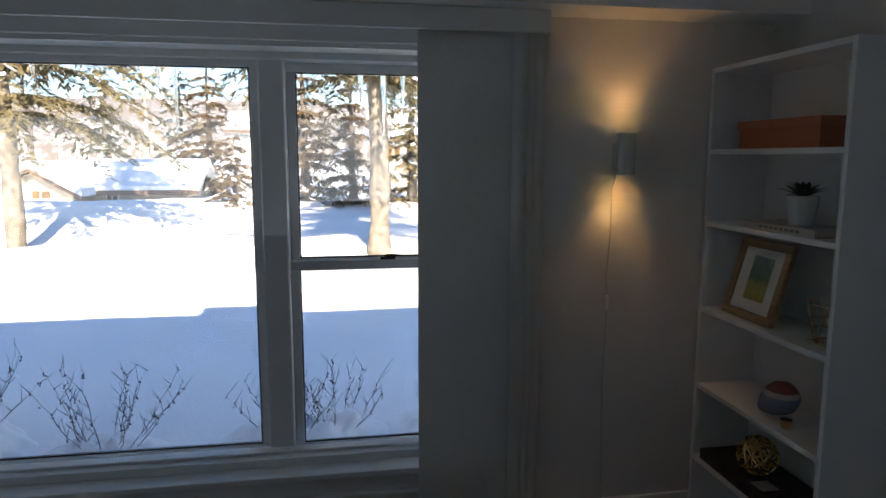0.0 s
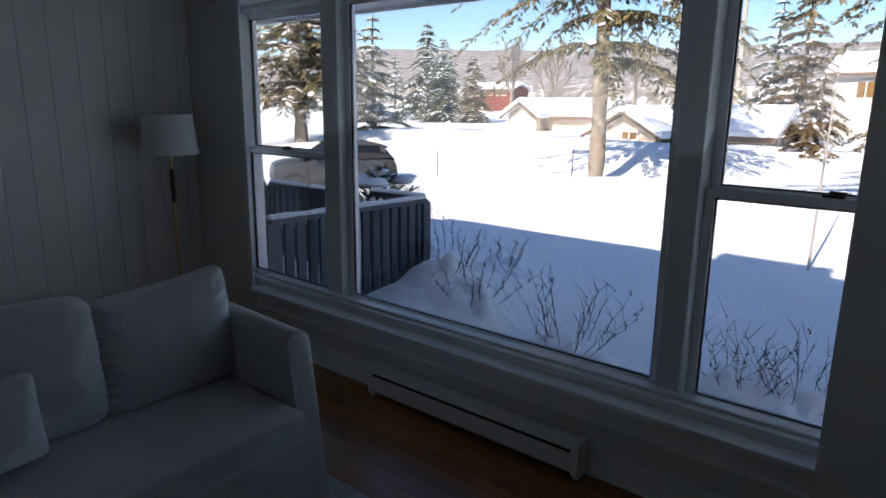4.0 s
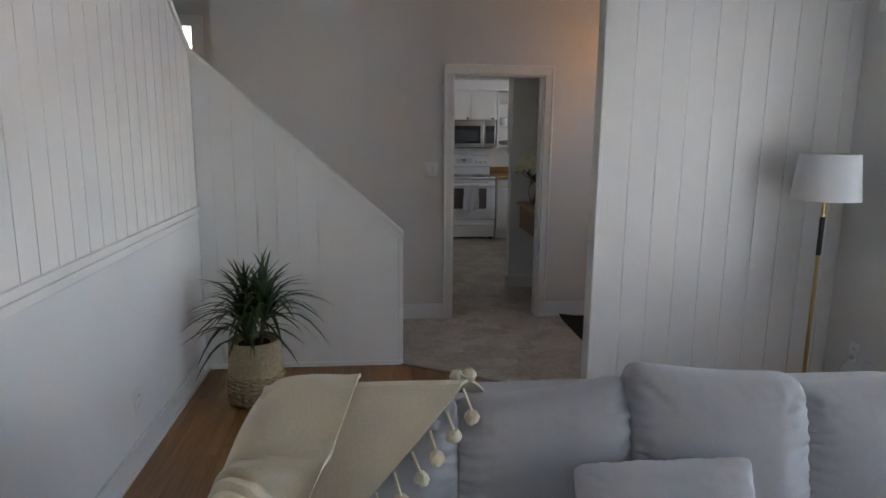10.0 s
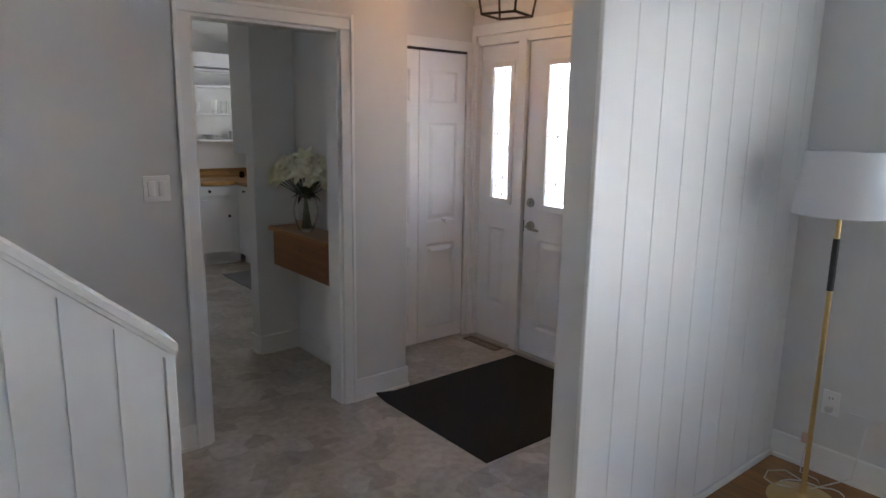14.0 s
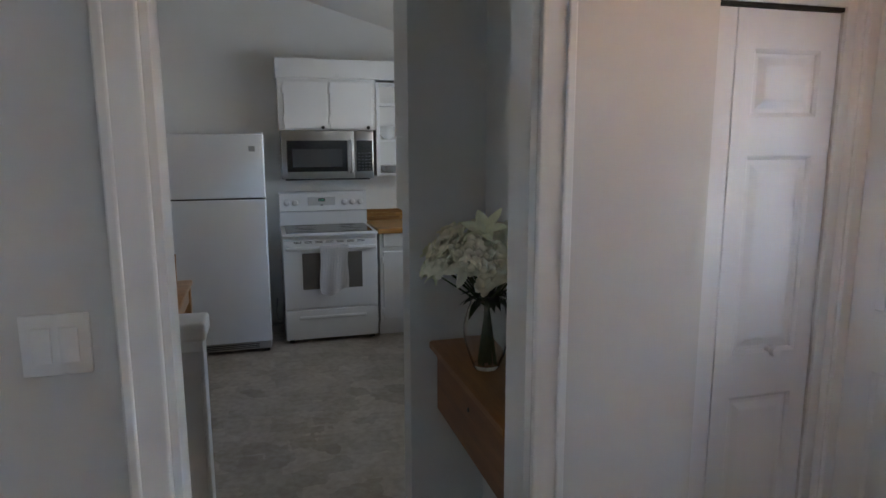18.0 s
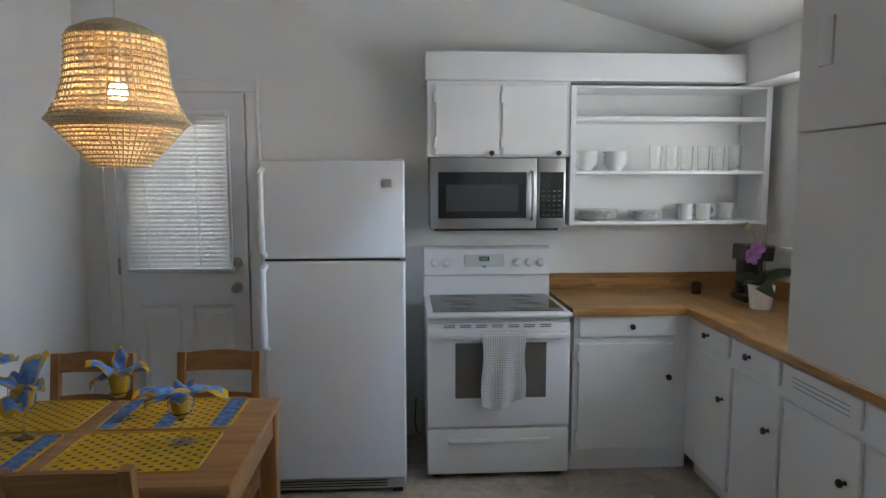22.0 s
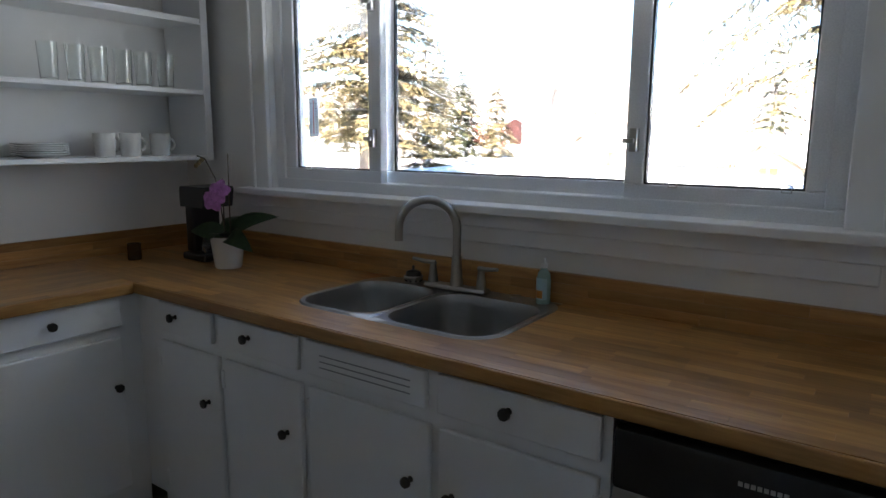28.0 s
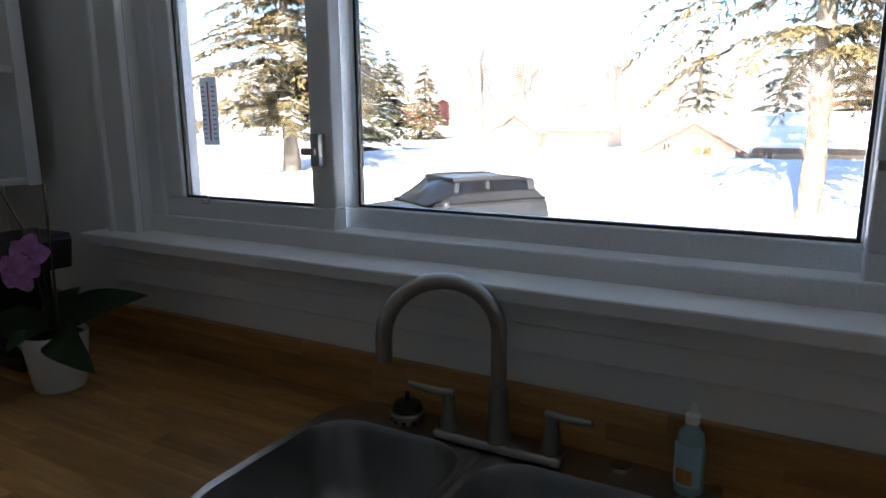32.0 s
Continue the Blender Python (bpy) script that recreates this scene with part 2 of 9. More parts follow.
CHROME = metal("satin_nickel", (0.40, 0.385, 0.36), 0.33)
BRASS = metal("brushed_brass", (0.62, 0.43, 0.20), 0.3)
GOLD = metal("gold_wire", (0.75, 0.52, 0.22), 0.25)
BLACK = plain("black_plastic", (0.015, 0.015, 0.016), 0.35)
BLACKM = plain("black_iron", (0.012, 0.011, 0.010), 0.4)
DARKGLASS = plain("black_oven_glass", (0.012, 0.013, 0.015), 0.08, relief=0.0)
APPL = paint("white_appliance_enamel", (0.80, 0.81, 0.83), 0.25, 0.015, 300.0, 0.12)
BUTCHER = wood("butcher_block_stave", (0.34, 0.150, 0.042), (0.58, 0.31, 0.105), 0.30, "X", 1.3, 0.30)
BUTCHERY = wood("butcher_block_stave_cross", (0.34, 0.150, 0.042), (0.58, 0.31, 0.105), 0.30, "Y", 1.3, 0.30)
PINE = wood("stained_pine", (0.27, 0.105, 0.028), (0.45, 0.215, 0.075), 0.32, "X", 0.9, 0.12)
PINEZ = wood("stained_pine_upright", (0.27, 0.105, 0.028), (0.45, 0.215, 0.075), 0.32, "Z", 0.9, 0.12)
PINEY = wood("stained_pine_cross", (0.27, 0.105, 0.028), (0.45, 0.215, 0.075), 0.32, "Y", 0.9, 0.12)
CHERRY = wood("reddish_pine_box", (0.20, 0.065, 0.02), (0.33, 0.125, 0.04), 0.35, "X", 0.8, 0.1)

# ---- building helpers ----
ORIGIN = {}


def thing(name, at, label, category, group="", kind=""):
    """An Empty at the base of a thing; its parts are given in world places."""
    ob = new(name)
    ob.empty_display_size = 0.05
    ob.location = at
    ORIGIN[ob] = Vector(at)
    return tagged(ob, label, category, group, kind)


def link(name, bm, mat, smooth=False):
    me = bpy.data.meshes.new(name)
    bm.to_mesh(me)
    bm.free()
    if smooth:
        me.shade_smooth()
        me.set_sharp_from_angle(angle=radians(38))
    for one in mat if isinstance(mat, (list, tuple)) else (mat,):
        me.materials.append(one)
    return new(name, me)


def part(name, bm, mat, parent, label="", smooth=True):
    at = ORIGIN[parent]
    bmesh.ops.translate(bm, vec=-at, verts=bm.verts)
    ob = link(name, bm, mat, smooth)
    ob.parent = parent
    ORIGIN[ob] = at
    if label:
        ob["label"] = label
    return ob


def solid(name, bm, mat, label, category="", kind="", group="", smooth=True):
    ob = link(name, bm, mat, smooth)
    ORIGIN[ob] = Vector((0, 0, 0))
    return tagged(ob, label, category, group, kind)


def piece(name, me, parent, at, rz=0.0):
    """One of many alike pieces on shared mesh data."""
    ob = new(name, me)
    ob.parent = parent
    ob.location = Vector(at) - ORIGIN[parent]
    ob.rotation_euler = (0, 0, rz)
    return ob


def box(x0, x1, y0, y1, z0, z1, bevel=0.0, seg=2, bm=None):
    b = bm or bmesh.new()
    vs = [b.verts.new((x, y, z)) for z in (z0, z1) for x, y in ((x0, y0), (x1, y0), (x1, y1), (x0, y1))]
    fs = [b.faces.new([vs[i] for i in f]) for f in ((3, 2, 1, 0), (4, 5, 6, 7), (0, 1, 5, 4), (1, 2, 6, 5), (2, 3, 7, 6), (3, 0, 4, 7))]
    if bevel > 0:
        es = {e for f in fs for e in f.edges}
        bmesh.ops.bevel(b, geom=list(es), offset=bevel, segments=seg, affect="EDGES", profile=0.5)
    return b


def boxes(*specs, bevel=0.0):
    b = bmesh.new()
    for s in specs:
        box(*s, bevel=bevel, bm=b)
    return b


def lathe(profile, at=(0, 0, 0), n=28, bm=None):
    """A turned body: profile of (radius, height) from the bottom up."""
    b = bm or bmesh.new()
    rings = []
    for r, z in profile:
        if r < 1e-5:
            rings.append([b.verts.new((at[0], at[1], at[2] + z))])
        else:
            rings.append([b.verts.new((at[0] + r * math.cos(2 * math.pi * i / n), at[1] + r * math.sin(2 * math.pi * i / n), at[2] + z)) for i in range(n)])
    for a, c in zip(rings, rings[1:]):
        for i in range(n):
            j = (i + 1) % n
            if len(a) == 1 and len(c) == 1:
                break
            if len(a) == 1:
                b.faces.new((a[0], c[j], c[i]))
            elif len(c) == 1:
                b.faces.new((a[i], a[j], c[0]))
            else:
                b.faces.new((a[i], a[j], c[j], c[i]))
    for ring, flip in ((rings[0], True), (rings[-1], False)) if profile[0] != profile[-1] else ():
        if len(ring) > 1:
            b.faces.new(ring[::-1] if flip else ring)
    return b


def tube(points, radius, n=8, bm=None, closed=False):
    """A round bar along points; radius one number or one a point."""
    b = bm or bmesh.new()
    pts = [Vector(p) for p in points]
    rad = radius if isinstance(radius, (list, tuple)) else [radius] * len(pts)
    rings, up = [], None
    for i, p in enumerate(pts):
        if closed:
            d = (pts[(i + 1) % len(pts)] - pts[i - 1]).normalized()
        else:
            d = (pts[min(i + 1, len(pts) - 1)] - pts[max(i - 1, 0)]).normalized()
        if up is None:
            up = Vector((0, 0, 1)) if abs(d.z) < 0.9 else Vector((1, 0, 0))
        side = d.cross(up)
        if side.length < 1e-4:
            side = d.orthogonal()
        side.normalize()
        up = side.cross(d).normalized()
        rings.append([b.verts.new(p + rad[i] * (math.cos(2 * math.pi * k / n) * side + math.sin(2 * math.pi * k / n) * up)) for k in range(n)])
    pairs = list(zip(rings, rings[1:])) + ([(rings[-1], rings[0])] if closed else [])
    for a, c in pairs:
        for k in range(n):
            j = (k + 1) % n
            b.faces.new((a[k], a[j], c[j], c[k]))
    if not closed:
        b.faces.new(rings[0][::-1])
        b.faces.new(rings[-1])
    return b


def arc(center, r, a0, a1, n, u=(1, 0, 0), v=(0, 0, 1)):
    c, u, v = Vector(center), Vector(u), Vector(v)
    return [c + r * (math.cos(radians(a0 + (a1 - a0) * i / n)) * u + math.sin(radians(a0 + (a1 - a0) * i / n)) * v) for i in range(n + 1)]


def prism(outline, axis, a, b_, bm=None):
    """A straight body: an outline of 2D points in the plane across an axis, from a to b_ along it."""
    b = bm or bmesh.new()

    def put(p, t):
        return {"x": (t, p[0], p[1]), "y": (p[0], t, p[1]), "z": (p[0], p[1], t)}[axis]

    lo, hi = [b.verts.new(put(p, a)) for p in outline], [b.verts.new(put(p, b_)) for p in outline]
    fs = [b.faces.new(lo), b.faces.new(hi[::-1])]
    for i in range(len(outline)):
        j = (i + 1) % len(outline)
        fs.append(b.faces.new((lo[j], lo[i], hi[i], hi[j])))
    bmesh.ops.recalc_face_normals(b, faces=fs)
    return b


def sheet(nx, ny, place, bm=None, thick=0.0):
    """A grid of places place(u, v), u and v from 0 to 1; with a thickness it becomes a closed body."""
    b = bm or bmesh.new()
    pts = [[Vector(place(i / nx, j / ny)) for j in range(ny + 1)] for i in range(nx + 1)]
    g = [[b.verts.new(p) for p in col] for col in pts]
    for i in range(nx):
        for j in range(ny):
            b.faces.new((g[i][j], g[i + 1][j], g[i + 1][j + 1], g[i][j + 1]))
    if thick:
        k = []
        for i in range(nx + 1):
            row = []
            for j in range(ny + 1):
                du = pts[min(i + 1, nx)][j] - pts[max(i - 1, 0)][j]
                dv = pts[i][min(j + 1, ny)] - pts[i][max(j - 1, 0)]
                nn = du.cross(dv)
                row.append(b.verts.new(pts[i][j] - (nn.normalized() if nn.length > 1e-9 else Vector((0, 0, 1))) * thick))
            k.append(row)
        for i in range(nx):
            for j in range(ny):
                b.faces.new((k[i][j], k[i][j + 1], k[i + 1][j + 1], k[i + 1][j]))
        for i in range(nx):
            b.faces.new((g[i][0], k[i][0], k[i + 1][0], g[i + 1][0]))
            b.faces.new((g[i][ny], g[i + 1][ny], k[i + 1][ny], k[i][ny]))
        for j in range(ny):
            b.faces.new((g[0][j], g[0][j + 1], k[0][j + 1], k[0][j]))
            b.faces.new((g[nx][j], k[nx][j], k[nx][j + 1], g[nx][j + 1]))
    return b


def frame_rect(x0, x1, z0, z1, w, y0, y1, bevel=0.004, axis="y"):
    """Four bars round a rectangle (outer size), as one mesh."""
    b = bmesh.new()
    for a in ((x0, x1, z0, z0 + w), (x0, x1, z1 - w, z1), (x0, x0 + w, z0 + w, z1 - w), (x1 - w, x1, z0 + w, z1 - w)):
        if axis == "y":
            box(a[0], a[1], y0, y1, a[2], a[3], bevel, bm=b)
        else:
            box(y0, y1, a[0], a[1], a[2], a[3], bevel, bm=b)
    return b


def wall_with_holes(along, a0, a1, z0, z1, f0, f1, holes):
    """A wall along 'x' or 'y' from a0 to a1, its faces at f0 and f1, cut by holes (a0, a1, z0, z1)."""
    b = bmesh.new()
    xs = sorted({a0, a1, *(h[0] for h in holes), *(h[1] for h in holes)})
    for p, q in zip(xs, xs[1:]):
        cuts = sorted((h[2], h[3]) for h in holes if h[0] <= p + 1e-6 and h[1] >= q - 1e-6)
        z = z0
        for c0, c1 in cuts + [(z1, z1)]:
            if c0 > z + 1e-6:
                if along == "x":
                    box(p, q, f0, f1, z, c0, bm=b)
                else:
                    box(f0, f1, p, q, z, c0, bm=b)
            z = c1
    bmesh.ops.remove_doubles(b, verts=b.verts, dist=1e-5)
    # faces that two blocks share are taken out
    seen = {}
    for f in b.faces:
        seen.setdefault(tuple(round(v, 4) for v in f.calc_center_median()), []).append(f)
    bmesh.ops.delete(b, geom=[f for fs in seen.values() if len(fs) > 1 for f in fs], context="FACES_ONLY")
    return b


def text_mesh(body, size, place, mat, parent, name="lettering", label=""):
    cu = bpy.data.curves.new(name, "FONT")
    cu.body, cu.size, cu.align_x, cu.align_y, cu.extrude = body, size, "CENTER", "CENTER", 0.0006
    tmp = bpy.data.objects.new(name, cu)
    me = bpy.data.meshes.new_from_object(tmp)
    bpy.data.objects.remove(tmp)
    bm = bmesh.new()
    bm.from_mesh(me)
    bmesh.ops.transform(bm, matrix=place, verts=bm.verts)
    return part(name, bm, mat, parent, label, smooth=False)

# ---- the setting ----
FW, FT = 2.76, 3.06  # living-room and foyer front wall, inner and outer face
KW, KT = 2.97, 3.13  # kitchen front wall
TOP = 3.3

# floors
tagged(link("floor_living", box(-4.36, 1.98, -4.2, FW, -0.12, -0.012), PLANK), "subfloor under the oak strip floor", "floor", kind="structure")
fv = prism([(-10.05, -1.12), (-5.45, -1.12), (-5.45, 0.12), (-4.36, 0.12), (-3.70, 1.212), (-3.70, FW), (-10.05, FW)], "z", -0.10, 0.002)
box(-10.05, -6.62, FW, KW, -0.10, 0.002, bm=fv)
solid("floor_vinyl", fv, VINYL, "mottled beige and grey stone-look sheet vinyl floor", "floor", "structure", smooth=False)
# metal threshold strip where vinyl meets oak, on a slant
strip = prism([(-4.37, 0.125), (-4.345, 0.118), (-3.70, 1.205), (-3.725, 1.215)], "z", 0.001, 0.010)
solid("threshold_strip", strip, plain("taupe_threshold", (0.30, 0.25, 0.20), 0.4), "narrow taupe threshold strip between oak and vinyl", "trim", "structure")

# walls
solid("wall_front_living", wall_with_holes("x", -6.10, 2.1, -0.3, TOP, FW, FT, [(-3.36, 0.72, 0.33, 2.22), (-5.96, -4.46, -0.3, 2.20)]), WALL, "warm grey painted front wall", "wall", "structure", smooth=False)
solid("wall_front_kitchen", wall_with_holes("x", -10.2, -6.6, -0.3, 3.9, KW, KT, [(-9.42, -7.26, 1.23, 2.14)]), WHITE, "white painted front wall over the worktop", "wall", "structure", smooth=False)
solid("wall_east", box(1.98, 2.1, -4.3, FW, -0.3, TOP), WALL, "warm grey painted side wall", "wall", "structure", smooth=False)
solid("wall_stair_low", box(-4.48, 1.98, -1.34, -1.20, 0.0, 1.10), WHITE, "smooth white lower wall under the chair rail", "wall", "structure", smooth=False)
solid("wall_rear", box(-6.5, 2.1, -4.3, -4.2, -0.3, TOP), WALL, "warm grey rear wall", "wall", "structure", smooth=False)
solid("wall_kitchen_door", wall_with_holes("y", -1.31, 1.78, -0.1, TOP, -5.57, -5.45, [(0.585, 1.345, -0.1, 2.06)]), WALL, "warm grey wall with the cased kitchen opening", "wall", "structure", smooth=False)
solid("wall_closet_side", box(-6.10, -5.57, 1.66, 1.78, -0.1, TOP), WALL, "grey return wall beside the closet", "wall", "structure", smooth=False)
solid("wall_closet", wall_with_holes("y", 1.78, FW, -0.1, TOP, -6.10, -6.0, [(1.86, 2.70, -0.1, 2.08)]), WALL, "grey wall round the closet opening", "wall", "structure", smooth=False)
solid("wall_nook", boxes((-6.62, -5.57, 1.60, 1.655, -0.1, 3.6), (-6.62, -6.5, 1.30, 1.60, -0.1, 3.6)), WHITE, "white nook wall with a square return", "wall", "structure", smooth=False)
solid("wall_kitchen_east", box(-6.74, -6.62, 1.42, KW, -0.1, 3.6), WHITE, "white wall behind the dishwasher run", "wall", "structure", smooth=False)
solid("wall_kitchen_back", wall_with_holes("y", -1.35, KW, -0.3, 3.9, -10.2, -10.05, [(-0.83, -0.24, 1.06, 2.02)]), WHITE, "white kitchen end wall", "wall", "structure", smooth=False)
solid("wall_dining", box(-10.2, -5.57, -1.27, -1.12, -0.3, 3.9), WHITE, "white dining-corner wall", "wall", "structure", smooth=False)
solid("ceiling_living", box(-5.6, 2.1, -4.3, FT, TOP, TOP + 0.12), CEIL, "white flat ceiling", "ceiling", "structure", smooth=False)
kc = prism([(-1.35, 3.56), (KT, 2.285), (KT, 2.40), (-1.35, 3.68)], "x", -10.2, -5.57)
solid("ceiling_kitchen", kc, CEIL, "white sloping kitchen ceiling", "ceiling", "structure", smooth=False)
solid("bulkhead_kitchen", box(-10.05, -6.74, 2.75, KW, 2.145, 2.40), WHITE, "white boxed bulkhead above the kitchen window", "bulkhead", "structure", smooth=False)
solid("bulkhead_living", box(-3.675, 1.98, 2.53, FW, 2.355, TOP), WHITE, "white boxed bulkhead above the picture window", "bulkhead", "structure", smooth=False)

# plinth boards
def skirting(name, pts, h=0.13, t=0.016):
    b = bmesh.new()
    for x0, x1, y0, y1 in pts:
        box(x0, x1, y0, y1, 0.0, h, 0.004, 1, bm=b)
        box(x0 - (0.008 if x1 - x0 < 0.03 else 0), x1 + (0.008 if x1 - x0 < 0.03 else 0), y0 - (0.008 if y1 - y0 < 0.03 else 0), y1 + (0.008 if y1 - y0 < 0.03 else 0), 0.0, 0.02, bm=b)
    solid(name, b, TRIM, "white painted baseboard with a shoe moulding", "baseboard", "structure", smooth=False)


skirting("baseboard_living", [(-4.34, 1.98, -1.198, -1.182), (-3.69, 1.96, FW - 0.016, FW), (1.964, 1.98, -1.18, FW - 0.02)])
skirting("baseboard_foyer", [(-5.452, -5.434, 1.42, 1.785), (-5.452, -5.434, -1.9, 0.52), (-6.0, -5.44, 1.78, 1.796)])
skirting("baseboard_nook", [(-6.502, -6.484, 1.295, 1.6), (-6.62, -6.5, 1.284, 1.30), (-6.48, -5.57, 1.584, 1.60)])
skirting("baseboard_dining", [(-10.03, -5.57, -1.12, -1.104), (-10.05, -10.034, -0.02, 0.15)])


# casing round openings
def casing(name, along, a0, a1, ztop, face, out, w=0.075, t=0.02, zbot=0.0):
    """Door casing on a wall face; out: +1 or -1, the way that it stands proud."""
    b = bmesh.new()
    f0, f1 = sorted((face, face + out * t))
    g0, g1 = sorted((face, face + out * (t + 0.008)))
    for s in ((a0 - w, a0, zbot, ztop), (a1, a1 + w, zbot, ztop), (a0 - w, a1 + w, ztop, ztop + w)):
        if along == "y":
            box(f0, f1, s[0], s[1], s[2], s[3], 0.005, 2, bm=b)
        else:
            box(s[0], s[1], f0, f1, s[2], s[3], 0.005, 2, bm=b)
    for s in ((a0 - w, a0 - w + 0.02, zbot, ztop + w), (a1 + w - 0.02, a1 + w, zbot, ztop + w), (a0 - w + 0.02, a1 + w - 0.02, ztop + w - 0.02, ztop + w)):
        if along == "y":
            box(g0, g1, s[0], s[1], s[2], s[3], 0.004, 2, bm=b)
        else:
            box(s[0], s[1], g0, g1, s[2], s[3], 0.004, 2, bm=b)
    return solid(name, b, TRIM, "white moulded door casing", "door casing", "structure", smooth=False)


casing("trim_kitchen_opening", "y", 0.585, 1.345, 2.06, -5.45, 1)
casing("trim_kitchen_opening_inner", "y", 0.585, 1.345, 2.06, -5.57, -1)
jb = boxes((-5.57, -5.45, 0.585, 0.600, 0.0, 2.06), (-5.57, -5.45, 1.33, 1.345, 0.0, 2.06), (-5.57, -5.45, 0.6, 1.33, 2.045, 2.06))
solid("trim_kitchen_jamb", jb, TRIM, "white painted door lining", "door casing", "structure", smooth=False)


# the panelled screen wall between living room and foyer, board by board
pw = thing("wall_panelled", (-3.71, 2.0, 0), "white painted wall of vertical grooved boards", "wall", kind="structure")
part("core", box(-3.80, -3.686, 1.225, FW, 0.0, TOP), WALL, pw, "grey back and end of the wall", smooth=False)
y = 1.245
while y < FW - 0.01:
    w = min(0.158, FW - y)
    part("board", box(-3.689, -3.678, y + 0.0008, y + w - 0.0012, 0.03, TOP - 0.01, 0.003, 1), PANEL, pw, smooth=False)
    y += 0.158
part("corner_strip", box(-3.692, -3.674, 1.222, 1.246, 0.0, TOP - 0.01, 0.003, 1), PANEL, pw, smooth=False)
part("shoe_moulding", box(-3.678, -3.662, 1.222, FW, 0.0, 0.035, 0.006, 2), PANEL, pw, smooth=False)

# the stair's half wall with a sloping cap
hw = thing("wall_stair_half", (-4.36, -0.5, 0), "white boarded half wall under a sloping moulded cap", "wall", kind="structure")
SL = (2.06 - 0.915) / (-1.19 - 0.125)  # fall of the cap along y


def cap_z(yy):
    return 0.915 + SL * (yy - 0.125)


part("core", prism([(-1.34, 0.0), (0.125, 0.0), (0.125, cap_z(0.125)), (-1.34, cap_z(-1.34))], "x", -4.46, -4.369), PANEL, hw, smooth=False)
y = 0.10
while y > -1.19:
    y0 = max(y - 0.132, -1.196)
    part("board", prism([(y0 + 0.003, 0.03), (y - 0.004, 0.03), (y - 0.004, cap_z(y) - 0.004), (y0 + 0.003, cap_z(y0) - 0.004)], "x", -4.374, -4.36), PANEL, hw, smooth=False)
    y -= 0.132
part("end_strip", box(-4.464, -4.352, 0.10, 0.130, 0.0, cap_z(0.125) - 0.002, 0.003, 1), PANEL, hw, smooth=False)
part("cap", prism([(-1.26, cap_z(-1.26)), (0.135, cap_z(0.135)), (0.135, cap_z(0.135) + 0.028), (-1.26, cap_z(-1.26) + 0.028)], "x", -4.478, -4.334), PANEL, hw, smooth=False)
for lo, hi, out in ((-0.046, -0.022, -4.350), (-0.018, -0.002, -4.343)):
    part("cap_moulding", prism([(-1.2, cap_z(-1.2) + lo), (0.13, cap_z(0.13) + lo), (0.13, cap_z(0.13) + hi), (-1.2, cap_z(-1.2) + hi)], "x", -4.36, out), PANEL, hw, smooth=False)
part("shoe_moulding", box(-4.36, -4.346, -1.18, 0.13, 0.0, 0.035, 0.006, 2), PANEL, hw, smooth=False)

# the boarded upper wall along the stair, above a chair rail
uw = thing("wall_stair_boarded", (-1.5, -1.2, 1.1), "white boarded upper wall with a chair rail", "wall", kind="structure")


def upper_z(xx):
    return min(TOP, 2.06 + (xx + 4.36) * 0.72) if xx > -4.36 else 2.06


x = -4.36
while x < 1.97:
    x1 = min(x + 0.132, 1.978)
    part("board", prism([(x + 0.0025, 1.117), (x1 - 0.0035, 1.117), (x1 - 0.0035, upper_z(x1) - 0.01), (x + 0.0025, upper_z(x) - 0.01)], "y", -1.212, -1.198), PANEL, uw, smooth=False)
    x += 0.132
part("core", prism([(-4.48, 1.10), (1.98, 1.10), (1.98, TOP), (-2.64, TOP), (-4.36, 2.05), (-4.48, 2.05)], "y", -1.34, -1.202), PANEL, uw, smooth=False)
part("cap", prism([(-4.40, 2.035), (-2.62, TOP - 0.01), (-2.62, TOP), (-2.68, TOP), (-4.40, 2.075)], "y", -1.355, -1.185), PANEL, uw, smooth=False)
part("chair_rail", boxes((-4.36, 1.98, -1.2015, -1.178, 1.078, 1.116), (-4.36, 1.98, -1.2015, -1.186, 1.030, 1.072), bevel=0.005), PANEL, uw, smooth=False)

# the upper hall behind the stair: floor, end wall with a bright window, and the flight of steps
solid("floor_upper_hall", box(-6.4, 1.98, -4.2, -1.345, 1.0, 1.14), PLANK, "oak floor of the upper hall", "floor", "structure", smooth=False)
solid("wall_upper_hall", wall_with_holes("y", -4.2, -1.12, -0.1, TOP, -6.5, -6.4, [(-3.2, -1.69, 1.95, 2.54)]), WALL, "grey upper hall wall with a small window", "wall", "structure", smooth=False)
solid("wall_upper_return", box(-6.4, -5.57, -1.345, -1.27, -0.1, TOP), WALL, "grey return wall of the upper hall", "wall", "structure", smooth=False)
solid("ceiling_upper_hall", box(-6.5, -5.57, -4.3, -1.27, TOP, TOP + 0.12), CEIL, "white upper hall ceiling", "ceiling", "structure", smooth=False)
uh = thing("window_3", (-6.45, -2.5, 1.95), "small bright white window of the upper hall", "window", kind="structure")
part("window_frame", frame_rect(-3.2, -1.69, 1.95, 2.54, 0.03, -6.47, -6.40, axis="x"), VINYLW, uh, smooth=False)
pn = part("pane", box(-6.445, -6.44, -3.175, -1.715, 1.975, 2.515), GLASS, uh, smooth=False)
pn.visible_shadow = False
part("casing", frame_rect(-3.28, -1.61, 1.87, 2.60, 0.08, -6.40, -6.38, axis="x"), TRIM, uh, smooth=False)
st = thing("staircase", (-4.9, 0.1, 0), "short flight of white stairs behind the half wall", "staircase", kind="structure")
